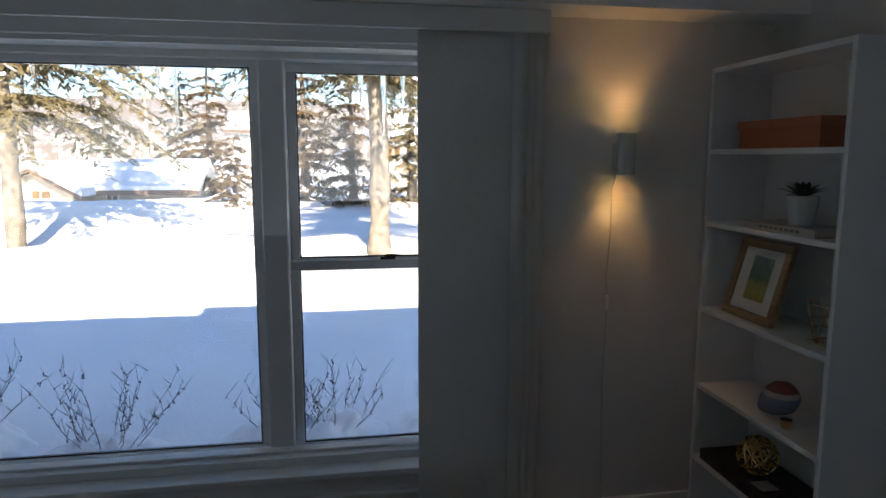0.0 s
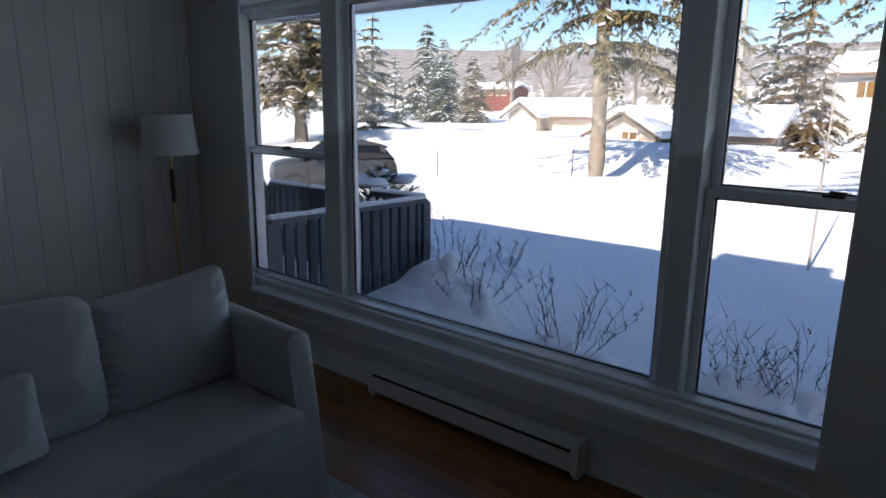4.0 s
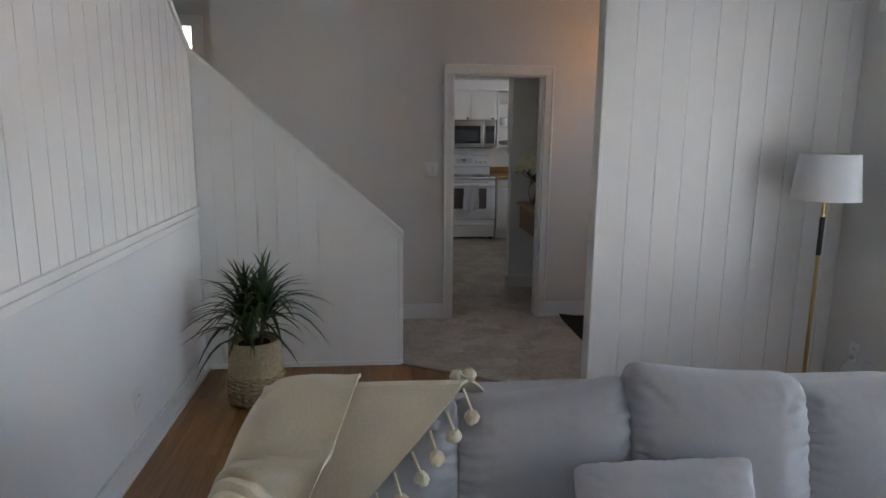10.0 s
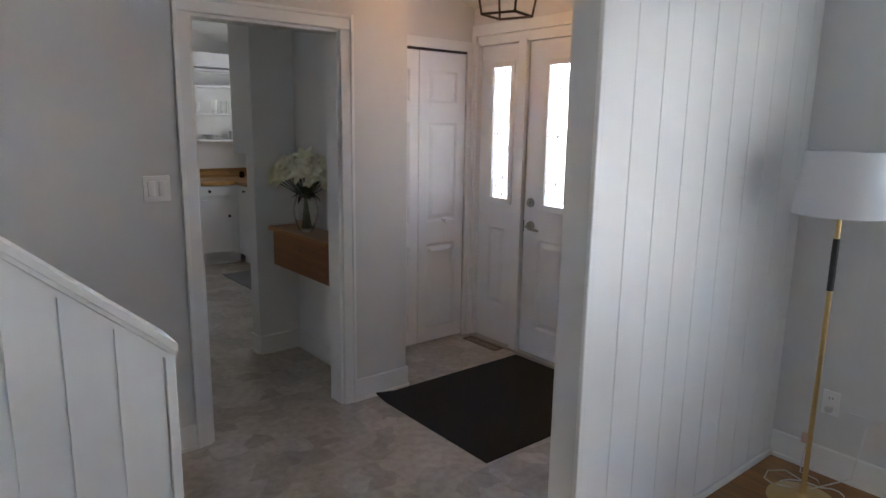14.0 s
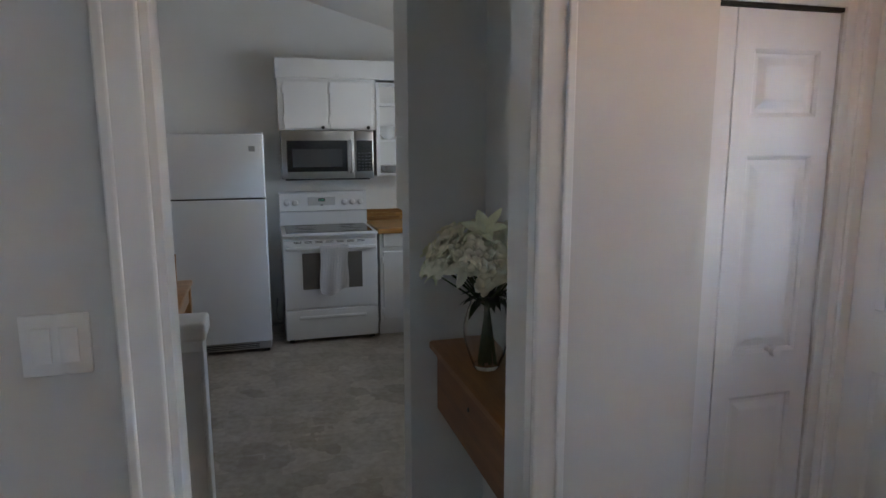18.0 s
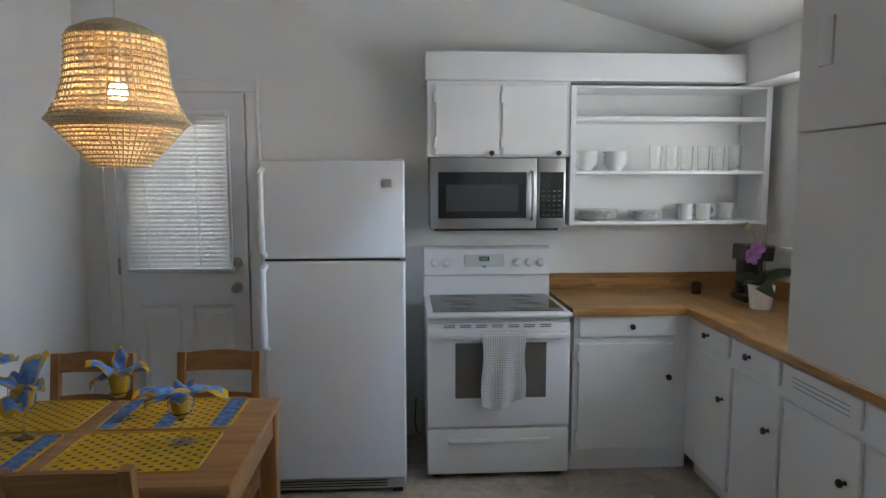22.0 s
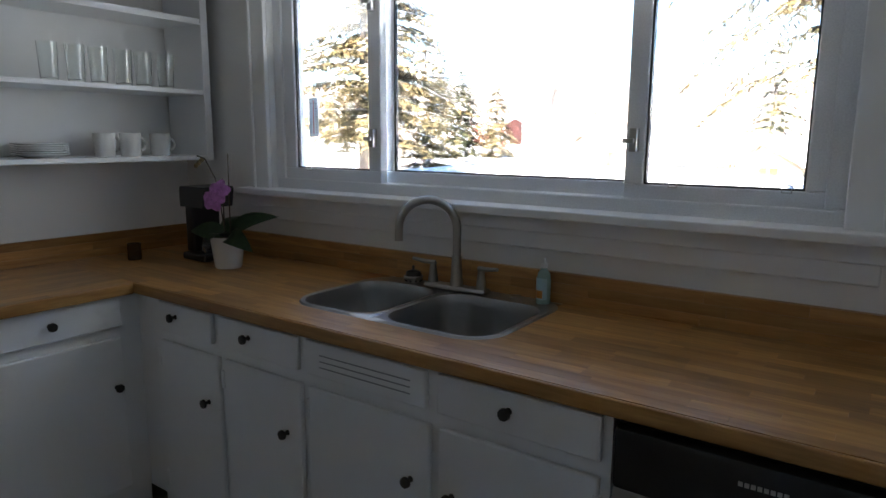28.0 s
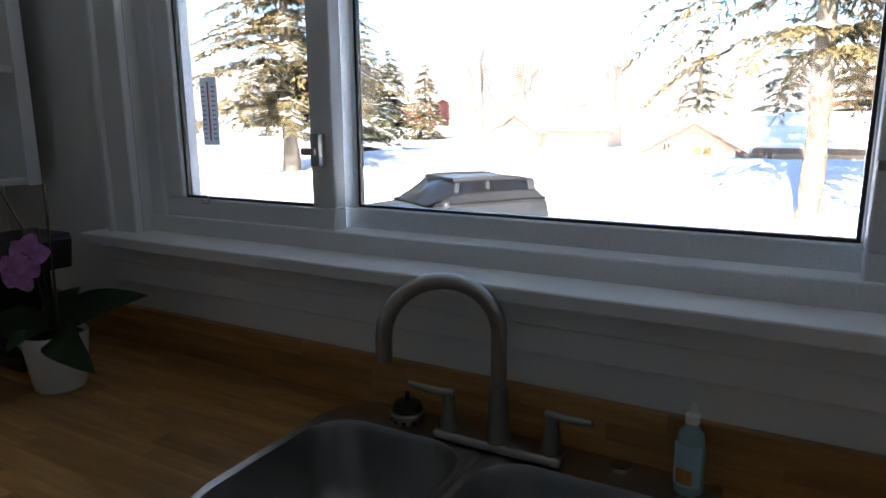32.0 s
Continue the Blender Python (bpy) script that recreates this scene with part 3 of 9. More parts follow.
for i in range(6):
    part("step", boxes((-5.45, -4.464, 0.08 - 0.225 * (i + 1), 0.08 - 0.225 * i, 0.0 if i == 0 else 0.19 * i - 0.05, 0.19 * (i + 1) - 0.03), (-5.45, -4.464, 0.08 - 0.225 * (i + 1), 0.105 - 0.225 * i, 0.19 * (i + 1) - 0.03, 0.19 * (i + 1)), bevel=0.003), TRIM, st, smooth=False)
part("stringer", prism([(0.12, 0.0), (0.12, 0.20), (-1.27, 1.38), (-1.27, 1.0)], "x", -5.452, -5.43), TRIM, st, smooth=False)

# ---- windows and doors of the shell ----
def sash(parent, x0, x1, z0, z1, y, w=0.04, d=0.035, name="sash", label="", pane=None):
    s = part(name, frame_rect(x0, x1, z0, z1, w, y - d / 2, y + d / 2, 0.004), VINYLW, parent, label, smooth=False)
    p = part("pane", box(x0 + w - 0.004, x1 - w + 0.004, y - 0.002, y + 0.002, z0 + w - 0.004, z1 - w + 0.004), pane or GLASS, s, smooth=False)
    p.visible_shadow = False
    g = part("gasket", frame_rect(x0 + w, x1 - w, z0 + w, z1 - w, 0.006, y - 0.008, y + 0.008, 0), BLACK, s, "dark glazing seal", smooth=False)
    return s


w1 = thing("window_1", (-1.35, 2.95, 0.33), "wide white picture window with a double-hung sash at each end", "window", kind="structure")
part("outer_frame", frame_rect(-3.36, 0.72, 0.33, 2.22, 0.05, 2.90, 3.06), VINYLW, w1, smooth=False)
for x0, x1 in ((-2.44, -2.30), (-0.32, -0.21)):
    part("mullion", box(x0, x1, 2.885, 3.04, 0.38, 2.17, 0.008), VINYLW, w1, smooth=False)
part("inner_liner", boxes((-3.30, 0.72, FW - 0.002, 2.90, 2.20, 2.22), (0.70, 0.72, FW - 0.002, 2.90, 0.385, 2.20)), VINYLW, w1, smooth=False)
part("jamb", prism([(-3.36, FW), (-3.085, FW), (-3.31, 2.90), (-3.36, 2.90)], "z", 0.332, 2.20), WALL, w1, "grey plastered splayed jamb", smooth=False)
part("jamb_trim", prism([(-3.085, FW - 0.012), (-3.045, FW - 0.012), (-3.045, FW), (-3.27, 2.90), (-3.31, 2.90), (-3.085, FW)], "z", 0.385, 2.22), VINYLW, w1, "narrow white edge trim", smooth=False)
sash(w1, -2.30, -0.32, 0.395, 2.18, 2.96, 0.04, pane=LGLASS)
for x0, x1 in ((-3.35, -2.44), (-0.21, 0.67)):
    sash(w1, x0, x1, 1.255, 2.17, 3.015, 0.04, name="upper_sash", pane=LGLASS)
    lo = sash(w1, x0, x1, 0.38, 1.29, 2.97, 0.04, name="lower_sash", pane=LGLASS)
    c = part("sash_lock", boxes(((x0 + x1) / 2 - 0.035, (x0 + x1) / 2 + 0.035, 2.945, 2.975, 1.29, 1.302), ((x0 + x1) / 2 - 0.015, (x0 + x1) / 2 + 0.04, 2.95, 2.965, 1.302, 1.314), bevel=0.003), BLACKM, lo, "dark sash lock")
for x0, x1, z0 in ((0.72, 0.80, 0.36), (-3.05, 0.72, 2.22)):
    part("casing", box(x0, x1, FW - 0.02, FW, z0, 2.30, 0.005), TRIM, w1, smooth=False)
part("bottom_rail", boxes((-3.05, 0.70, 2.80, 2.90, 0.385, 0.425), (-3.05, 0.70, 2.84, 2.90, 0.425, 0.44), bevel=0.004), VINYLW, w1, smooth=False)
part("window_sill", box(-3.01, 0.86, FW - 0.06, 2.90, 0.355, 0.385, 0.006, 2), TRIM, w1, smooth=False)
part("apron", boxes((-2.99, 0.82, FW - 0.018, FW, 0.255, 0.355), (-2.99, 0.82, FW - 0.03, FW, 0.25, 0.27), bevel=0.004), TRIM, w1, smooth=False)

w2 = thing("window_2", (-8.3, 3.05, 1.23), "white kitchen sliding window over the sink", "window", kind="structure")
part("outer_frame", frame_rect(-9.42, -7.26, 1.23, 2.14, 0.05, 3.0, 3.125), VINYLW, w2, smooth=False)
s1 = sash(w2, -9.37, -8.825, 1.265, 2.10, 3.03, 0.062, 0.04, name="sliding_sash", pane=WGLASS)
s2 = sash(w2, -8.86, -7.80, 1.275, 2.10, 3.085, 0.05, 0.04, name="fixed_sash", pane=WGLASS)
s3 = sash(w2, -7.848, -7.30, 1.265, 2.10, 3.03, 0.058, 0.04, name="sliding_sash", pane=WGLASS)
for s, x in ((s1, -8.856), (s3, -7.819)):
    part("latch", boxes((x - 0.012, x + 0.012, 2.985, 3.01, 1.42, 1.49), (x - 0.03, x + 0.006, 2.975, 2.99, 1.445, 1.46), bevel=0.003), CHROME, s, "small metal sash latch")
    part("latch", boxes((x - 0.012, x + 0.012, 2.985, 3.01, 1.93, 2.0), (x - 0.03, x + 0.006, 2.975, 2.99, 1.955, 1.97), bevel=0.003), CHROME, s, "small metal sash latch")
for s, xs_ in ((s1, (-9.22,)), (s3, (-7.70, -7.40))):
    for x in xs_:
        part("finger_pull", tube([(x - 0.012, 3.005, 1.318), (x - 0.012, 3.0, 1.338), (x + 0.012, 3.0, 1.338), (x + 0.012, 3.005, 1.318)], 0.002, 6, closed=True), CHROME, s, "wire finger pull")
part("casing", boxes((-9.52, -9.42, KW - 0.022, KW, 1.23, 2.112), (-7.26, -7.16, KW - 0.022, KW, 1.23, 2.112), (-9.52, -9.50, KW - 0.034, KW - 0.02, 1.23, 2.11), (-7.18, -7.16, KW - 0.034, KW - 0.02, 1.23, 2.11), bevel=0.004), TRIM, w2, smooth=False)
part("window_sill", box(-9.56, -7.13, 2.885, 3.0, 1.208, 1.237, 0.004, 2), TRIM, w2, smooth=False)
part("apron", boxes((-9.52, -7.17, KW - 0.02, KW, 1.10, 1.205), (-9.53, -7.16, KW - 0.03, KW, 1.155, 1.205), bevel=0.005), TRIM, w2, smooth=False)

# ---- living room ----
# oak strips: laid lengthwise along x
fl = thing("floor_oak", (-1.2, 0.8, 0), "reddish-brown varnished oak strip floor", "floor", kind="structure")


def strip_mesh(name, length, w, h=0.012, seed=0):
    bm = box(0, length, 0.0005, w - 0.0005, -h, 0.0)
    me = bpy.data.meshes.new(name)
    bm.to_mesh(me)
    bm.free()
    me.materials.append(PLANK)
    return me


# sofa
sofa = thing("sofa", (-1.65, 0.7, 0), "grey cotton slipcovered sofa with loose back cushions", "sofa")


def soft_box(x0, x1, y0, y1, z0, z1, puff, seed, sag=0.0, pw=14.0):
    """A stuffed block: a box with softly rounded edges, swollen faces and a few creases."""
    b = bmesh.new()
    box(-1, 1, -1, 1, -1, 1, bm=b)
    bmesh.ops.subdivide_edges(b, edges=b.edges, cuts=24, use_grid_fill=True)
    c0 = Vector(((x0 + x1) / 2, (y0 + y1) / 2, (z0 + z1) / 2))
    h = Vector(((x1 - x0) / 2, (y1 - y0) / 2, (z1 - z0) / 2))
    rad = 0.35 * min(h)
    for v in b.verts:
        p = v.co.copy()
        q = Vector((p.x * h.x, p.y * h.y, p.z * h.z))
        core = Vector([max(-(h[i] - rad), min(h[i] - rad, q[i])) for i in range(3)])
        off = q - core
        if off.length > 1e-9:
            q = core + off.normalized() * min(rad, off.length)
        w = [1 - abs(p.x) ** 2.2, 1 - abs(p.y) ** 2.2, 1 - abs(p.z) ** 2.2]
        q += Vector((p.x * puff * w[1] * w[2], p.y * puff * 0.4 * w[0] * w[2], p.z * puff * 0.5 * w[0] * w[1]))
        q += c0
        crease = noise.noise(Vector((q.x * 6 + seed, q.y * 5, q.z * 7))) * 0.008 + noise.noise(Vector((q.x * 14, q.y * 17 + seed, q.z * 9))) * 0.004
        q += Vector((crease, 0, crease * 0.6))
        q.z -= sag * (1 - p.y ** 2) * max(0, p.z)
        v.co = q
    return b


def pillow(y0, y1, z0, z1, thick, seed, edge=0.0, n=44, pinch=0.03, sag=0.0, round_=0.0):
    """A sewn cushion across x: a flat seam all round with pointed corners, fullest in the middle."""
    b = bmesh.new()
    sides = []
    for s in (-1, 1):
        g = []
        for i in range(n + 1):
            row = []
            for j in range(n + 1):
                a, c = 2 * i / n - 1, 2 * j / n - 1
                fill = max(0.0, 1 - abs(a) ** 3.2) ** 0.55 * max(0.0, 1 - abs(c) ** 3.2) ** 0.55
                if round_:
                    # draws the square outline in to a soft round-cornered one
                    k_ = max(abs(a), abs(c)) / max(1e-6, (abs(a) ** round_ + abs(c) ** round_) ** (1 / round_))
                    a, c = a * k_, c * k_
                y_ = (y0 + y1) / 2 + a * (y1 - y0) / 2 * (1 - pinch * (1 - c * c))
                z_ = (z0 + z1) / 2 + c * (z1 - z0) / 2 * (1 - pinch * (1 - a * a)) - sag * (1 - a * a) * max(0, c)
                rip = noise.noise(Vector((y_ * 9 + seed, z_ * 9, s * 3.0))) * 0.006 + abs(noise.noise(Vector((y_ * 9 + seed, z_ * 40 + a * 3, s)))) * 0.020 * (1 - fill) + abs(noise.noise(Vector((y_ * 40 + seed, z_ * 9, s + 5.0)))) * 0.016 * (1 - fill)
                x_ = s * (edge + (thick / 2 - edge) * fill) + rip * min(1, fill * 3)
                row.append(b.verts.new((x_, y_, z_)))
            g.append(row)
        for i in range(n):
            for j in range(n):
                q = (g[i][j], g[i + 1][j], g[i + 1][j + 1], g[i][j + 1])
                b.faces.new(q if s > 0 else q[::-1])
        sides.append(g)
    lo, hi = sides
    ring = [(i, 0) for i in range(n)] + [(n, j) for j in range(n)] + [(i, n) for i in range(n, 0, -1)] + [(0, j) for j in range(n, 0, -1)]
    if edge > 0:
        for k in range(len(ring)):
            (i, j), (p, q) = ring[k], ring[(k + 1) % len(ring)]
            b.faces.new((lo[i][j], lo[p][q], hi[p][q], hi[i][j]))
    else:
        bmesh.ops.remove_doubles(b, verts=b.verts, dist=1e-5)
    bmesh.ops.recalc_face_normals(b, faces=b.faces)
    return b


# slipcovered body with a box-pleated skirt
def skirt(u, v):
    """Outer cloth of the body from the front corner round to the back, v from top to floor."""
    pts = [(-1.2, -0.34), (-1.2, 1.75), (-2.06, 1.75), (-2.06, -0.34)]
    f = u * 4
    i = int(f) % 4
    a, c = pts[i], pts[(i + 1) % 4]
    t = f - int(f)
    x, y = a[0] + (c[0] - a[0]) * t, a[1] + (c[1] - a[1]) * t
    out = 0.012 * v + 0.006 * math.sin(u * 90) * v
    x += out * (1 if x > -1.6 else -1)
    return Vector((x, y, 0.38 - 0.372 * v))


part("skirt", sheet(96, 6, skirt, thick=0.004), SOFA, sofa)
part("frame", box(-2.04, -1.22, -0.33, 1.74, 0.06, 0.37, 0.02), SOFA, sofa)
seat_b = soft_box(-1.76, -1.185, -0.315, 1.725, 0.335, 0.468, 0.008, 3)
part("seat_cushion", seat_b, SOFA, sofa)


def arm(y0, y1):
    """A thin upright arm that leans out a little, with a rounded top edge."""
    b = bmesh.new()
    lean = 0.03 if y0 > 0.5 else -0.03
    n = 10
    prof = [(y0, 0.01), (y1, 0.01)]
    cy, r = (y0 + y1) / 2, (y1 - y0) / 2
    prof += [(cy + r * math.cos(math.pi * k / n), 0.70 + r * 0.9 * math.sin(math.pi * k / n)) for k in range(n + 1)]
    xs_ = [-2.08, -2.07, -1.9, -1.6, -1.3, -1.205, -1.19]
    rings = []
    for k, x in enumerate(xs_):
        pin = 0.94 if k in (0, len(xs_) - 1) else 1.0
        drop = 0.02 * ((x + 2.08) / 0.88)
        rings.append([b.verts.new((x - 0.12 * max(0.0, (x + 1.7) / 0.5) * min(1.0, max(0.0, (zz - 0.25) / 0.45)), cy + (yy - cy) * pin + lean * zz, zz * (pin if zz > 0.1 else 1) - (drop if zz > 0.1 else 0))) for yy, zz in prof])
    for a, c in zip(rings, rings[1:]):
        for i in range(len(prof)):
            j = (i + 1) % len(prof)
            b.faces.new((a[i], a[j], c[j], c[i]))
    b.faces.new(rings[0][::-1])
    b.faces.new(rings[-1])
    bmesh.ops.recalc_face_normals(b, faces=b.faces)
    return b


part("arm", arm(-0.435, -0.325), SOFA, sofa)
part("arm", arm(1.725, 1.835), SOFA, sofa)
part("back", soft_box(-2.10, -1.92, -0.40, 1.80, 0.05, 0.80, 0.0, 8), SOFA, sofa)
for k, (y0, y1, z1, x0, ang, tilt) in enumerate(((-0.33, 0.20, 0.875, -1.80, 0.16, 0.0), (0.175, 0.715, 0.895, -1.80, 0.16, 0.06), (0.675, 1.235, 0.945, -1.765, 0.20, -0.05), (1.195, 1.775, 0.905, -1.79, 0.18, 0.045))):
    cb = pillow(y0, y1, 0.462, z1, 0.21, 11 + 7 * k, 0.022, sag=0.014, pinch=0.012, round_=(9.0, 9.0, 8.0, 16.0)[k])
    for v in cb.verts:
        e = min(v.co.y - y0, y1 - v.co.y)  # gathers where the side seams pull
        v.co.x += 0.0055 * math.sin(v.co.z * 150 + 6 * noise.noise(Vector((v.co.y * 9, v.co.z * 12, k)))) * math.exp(-(e / 0.075) ** 2) * min(1.0, max(0.0, e / 0.02))
        up = (v.co.z - 0.46) / (z1 - 0.46)
        v.co.z += tilt * ((v.co.y - y0) / (y1 - y0) - 0.5) * max(0, up)
        v.co.x += x0 + 0.06 - ang * (v.co.z - 0.46)
    part("back_cushion", cb, SOFA, sofa)

pil = pillow(0.475, 0.975, -0.133, 0.133, 0.13, 55, 0.0, pinch=0.02, round_=14.0)
for v in pil.verts:
    v.co.x, v.co.z = v.co.x - 1.555 - 0.30 * v.co.z, v.co.z + 0.632
solid("throw_pillow", pil, fabric("pale_grey_cotton", (0.52, 0.52, 0.55)), "pale grey oblong cushion leaning on the sofa", "cushion")

# cream throw over arm and cushion
CREAM = fabric("cream_knit", (0.68, 0.585, 0.435), 260.0, vary=0.1, relief=0.6)
throw = thing("throw_blanket", (-1.72, -0.2, 0.6), "cream knitted throw with pompoms draped over the sofa arm", "blanket")


def drape(u, v):
    """The layer on the cushion: u from the arm to the slanting fringed edge, v from the top down."""
    yr = 0.29 - 0.585 * v
    y = -0.345 + (yr + 0.345) * u
    if v < 0.16:  # over the cushion's top
        k = v / 0.16
        x, z = -1.93 + 0.17 * k, 0.84 + 0.095 * math.sin(k * 1.57)
    else:
        k = (v - 0.16) / 0.84
        x, z = -1.76 + 0.16 * k + 0.10 * math.sin(k * math.pi) * 0.6, 0.93 - 0.44 * k
    fold = noise.noise(Vector((u * 4, v * 5, 2.0))) * 0.009
    return Vector((x + 0.012 + fold, y, z - 0.008 + fold * 0.7))


part("cloth", sheet(40, 44, drape, thick=0.008), CREAM, throw)

# the doubled layer: from its rolled edge on the cushion over the arm to the hem outside
WRAP = [[(-1.87, -0.085, 0.935), (-1.87, -0.22, 0.945), (-1.85, -0.335, 0.925), (-1.87, -0.42, 0.80), (-1.89, -0.480, 0.62)],
        [(-1.725, -0.10, 0.945), (-1.72, -0.22, 0.955), (-1.71, -0.335, 0.925), (-1.74, -0.415, 0.82), (-1.76, -0.487, 0.62)],
        [(-1.580, -0.17, 0.80), (-1.575, -0.27, 0.815), (-1.58, -0.345, 0.825), (-1.60, -0.425, 0.795), (-1.62, -0.490, 0.63)],
        [(-1.555, -0.255, 0.63), (-1.53, -0.315, 0.69), (-1.51, -0.350, 0.765), (-1.51, -0.42, 0.783), (-1.53, -0.492, 0.63)],
        [(-1.565, -0.300, 0.50), (-1.49, -0.322, 0.60), (-1.45, -0.345, 0.757), (-1.44, -0.41, 0.778), (-1.47, -0.490, 0.62)]]


def spline(p, t):
    """A point on a smooth curve through the points p, t from 0 to 1."""
    f = t * (len(p) - 1)
    i = min(int(f), len(p) - 2)
    q = f - i
    a, b_, c, d = p[max(0, i - 1)], p[i], p[i + 1], p[min(len(p) - 1, i + 2)]
    return 0.5 * (2 * b_ + (c - a) * q + (2 * a - 5 * b_ + 4 * c - d) * q * q + (3 * b_ - a - 3 * c + d) * q ** 3)


def wrap(u, v):
    p = spline([spline([Vector(q) for q in row], u) for row in WRAP], v)

    def ridge(at, wide, high):
        return high * math.exp(-((v - at) / wide) ** 2)
    mid = math.sin(math.pi * min(1.0, 0.15 + 0.85 * u)) ** 0.5
    d = ridge(0.44 + 0.08 * u, 0.030, -0.020) + ridge(0.51 + 0.07 * u, 0.035, 0.020) + ridge(0.62 - 0.02 * u, 0.028, -0.022) + ridge(0.69 - 0.03 * u, 0.035, 0.018) + ridge(0.79 - 0.06 * u, 0.025, -0.016) + ridge(0.86 - 0.06 * u, 0.03, 0.012)
    d = d * mid + 0.012 * noise.noise(Vector((u * 3, v * 4, 11.0))) + 0.016 * math.exp(-(u / 0.07) ** 2)
    return p + Vector((0.62, -0.2 * u, 0.66)) * d - Vector((0, 0, 0.018 * (1 - v)))


part("fold", sheet(30, 56, wrap, thick=0.009), CREAM, throw)


def pompom(p, end):
    part("cord", tube([p, (p + end) / 2 + Vector((0.006, 0, 0)), end], 0.0045, 6), CREAM, throw)
    ball = lathe([(0, -0.021), (0.012, -0.018), (0.019, -0.009), (0.0215, 0.0), (0.019, 0.009), (0.012, 0.018), (0, 0.021)], end + Vector((0, 0, -0.016)), 16)
    for q in ball.verts:
        q.co += Vector((noise.noise(q.co * 90), noise.noise(q.co * 80 + Vector((3, 3, 3))), noise.noise(q.co * 70))) * 0.004
    part("pompom", ball, CREAM, throw)


for k in range(11):
    p = drape(1.0, 0.16 + 0.83 * k / 10) + Vector((0.010, 0.003, 0))
    pompom(p, p + Vector((0.026, 0.012 + 0.012 * random.random(), -0.045 - 0.014 * random.random())))
for dy, dz in ((-0.03, 0.012), (0.006, 0.016)):
    p = drape(1.0, 0.12) + Vector((0.0, 0.0, 0.012))
    pompom(p, p + Vector((-0.02, dy, dz)))
for k in range(3):
    p = wrap(0.02 + 0.05 * k, 0.985)
    pompom(p, p + Vector((0.03, 0.004, -0.042 + 0.006 * k)))

# rug before the sofa
rugm = fabric("pale_wool_rug", (0.44, 0.42, 0.41), 160.0, vary=0.2, relief=1.0)
rg = sheet(60, 60, lambda u, v: Vector((-1.37 + 2.3 * u, 0.1 + 1.87 * v, 0.016 + 0.006 * noise.noise(Vector((u * 40, v * 40, 0))))), thick=0.012)
solid("rug", rg, rugm, "pale grey wool rug on the oak floor", "rug")

# floor lamp
lamp = thing("floor_lamp", (-3.39, 2.42, 0), "brass floor lamp with a white drum shade", "lamp")
part("base", lathe([(0.0, 0.0), (0.135, 0.0), (0.14, 0.006), (0.14, 0.016), (0.132, 0.022), (0.03, 0.026), (0.014, 0.04), (0.0, 0.04)], (-3.39, 2.42, 0), 40), BRASS, lamp)
part("pole", tube([(-3.39, 2.42, 0.03), (-3.39, 2.42, 0.955)], 0.011, 12), BRASS, lamp)
part("grip", tube([(-3.39, 2.42, 0.95), (-3.39, 2.42, 1.165)], 0.0135, 12), BLACKM, lamp, "black leather-wrapped section")
part("pole", tube([(-3.39, 2.42, 1.16), (-3.39, 2.42, 1.40)], 0.010, 12), BRASS, lamp)
SHADE = fabric("white_lampshade_linen", (0.74, 0.74, 0.75), 500.0, 0.9, 0.02, 0.15)
sh = bmesh.new()
lathe([(0.175, 1.262), (0.150, 1.512), (0.147, 1.512), (0.172, 1.262), (0.175, 1.262)], (-3.39, 2.42, 0), 48, bm=sh)
part("shade", sh, SHADE, lamp)
part("spider", boxes((-3.54, -3.24, 2.417, 2.423, 1.495, 1.499), (-3.393, -3.387, 2.27, 2.57, 1.495, 1.499)), BRASS, lamp)
part("socket", lathe([(0.0, 1.38), (0.018, 1.38), (0.02, 1.44), (0.0, 1.44)], (-3.39, 2.42, 0), 12), BLACKM, lamp)
part("bulb", lathe([(0.0, 1.43), (0.014, 1.435), (0.03, 1.47), (0.026, 1.49), (0.0, 1.495)], (-3.39, 2.42, 0), 14), plain("frosted_bulb", (0.8, 0.8, 0.78), 0.4), lamp)
part("cord", tube([(-3.39 + 0.13 * math.cos(a), 2.52 + 0.08 * math.sin(1.3 * a), 0.006 + 0.02 * abs(math.sin(a * 2))) for a in [k * 0.3 for k in range(16)]] + [(-3.30, 2.70, 0.05), (-3.28, 2.738, 0.29)], 0.003, 6), plain("white_cord", (0.7, 0.7, 0.68), 0.5), lamp, "white loose cord")

# baseboard heater
heat = thing("baseboard_heater", (-1.2, 2.7, 0), "white electric baseboard heater under the window", "heater")
part("housing", prism([(FW - 0.018, 0.03), (2.655, 0.03), (2.65, 0.045), (2.65, 0.125), (2.665, 0.15), (FW - 0.018, 0.165)], "x", -1.80, -0.56), TRIM, heat, smooth=False)
part("slot", boxes((-1.79, -0.57, 2.645, 2.655, 0.128, 0.138)), BLACKM, heat, "dark outlet slot", smooth=False)
for x in (-1.83, -0.565):
    part("end_cap", box(x, x + 0.035, 2.645, FW - 0.016, 0.02, 0.172, 0.004), TRIM, heat, smooth=False)
    part("foot", box(x + 0.008, x + 0.028, 2.66, FW - 0.02, 0.0, 0.022), TRIM, heat, smooth=False)


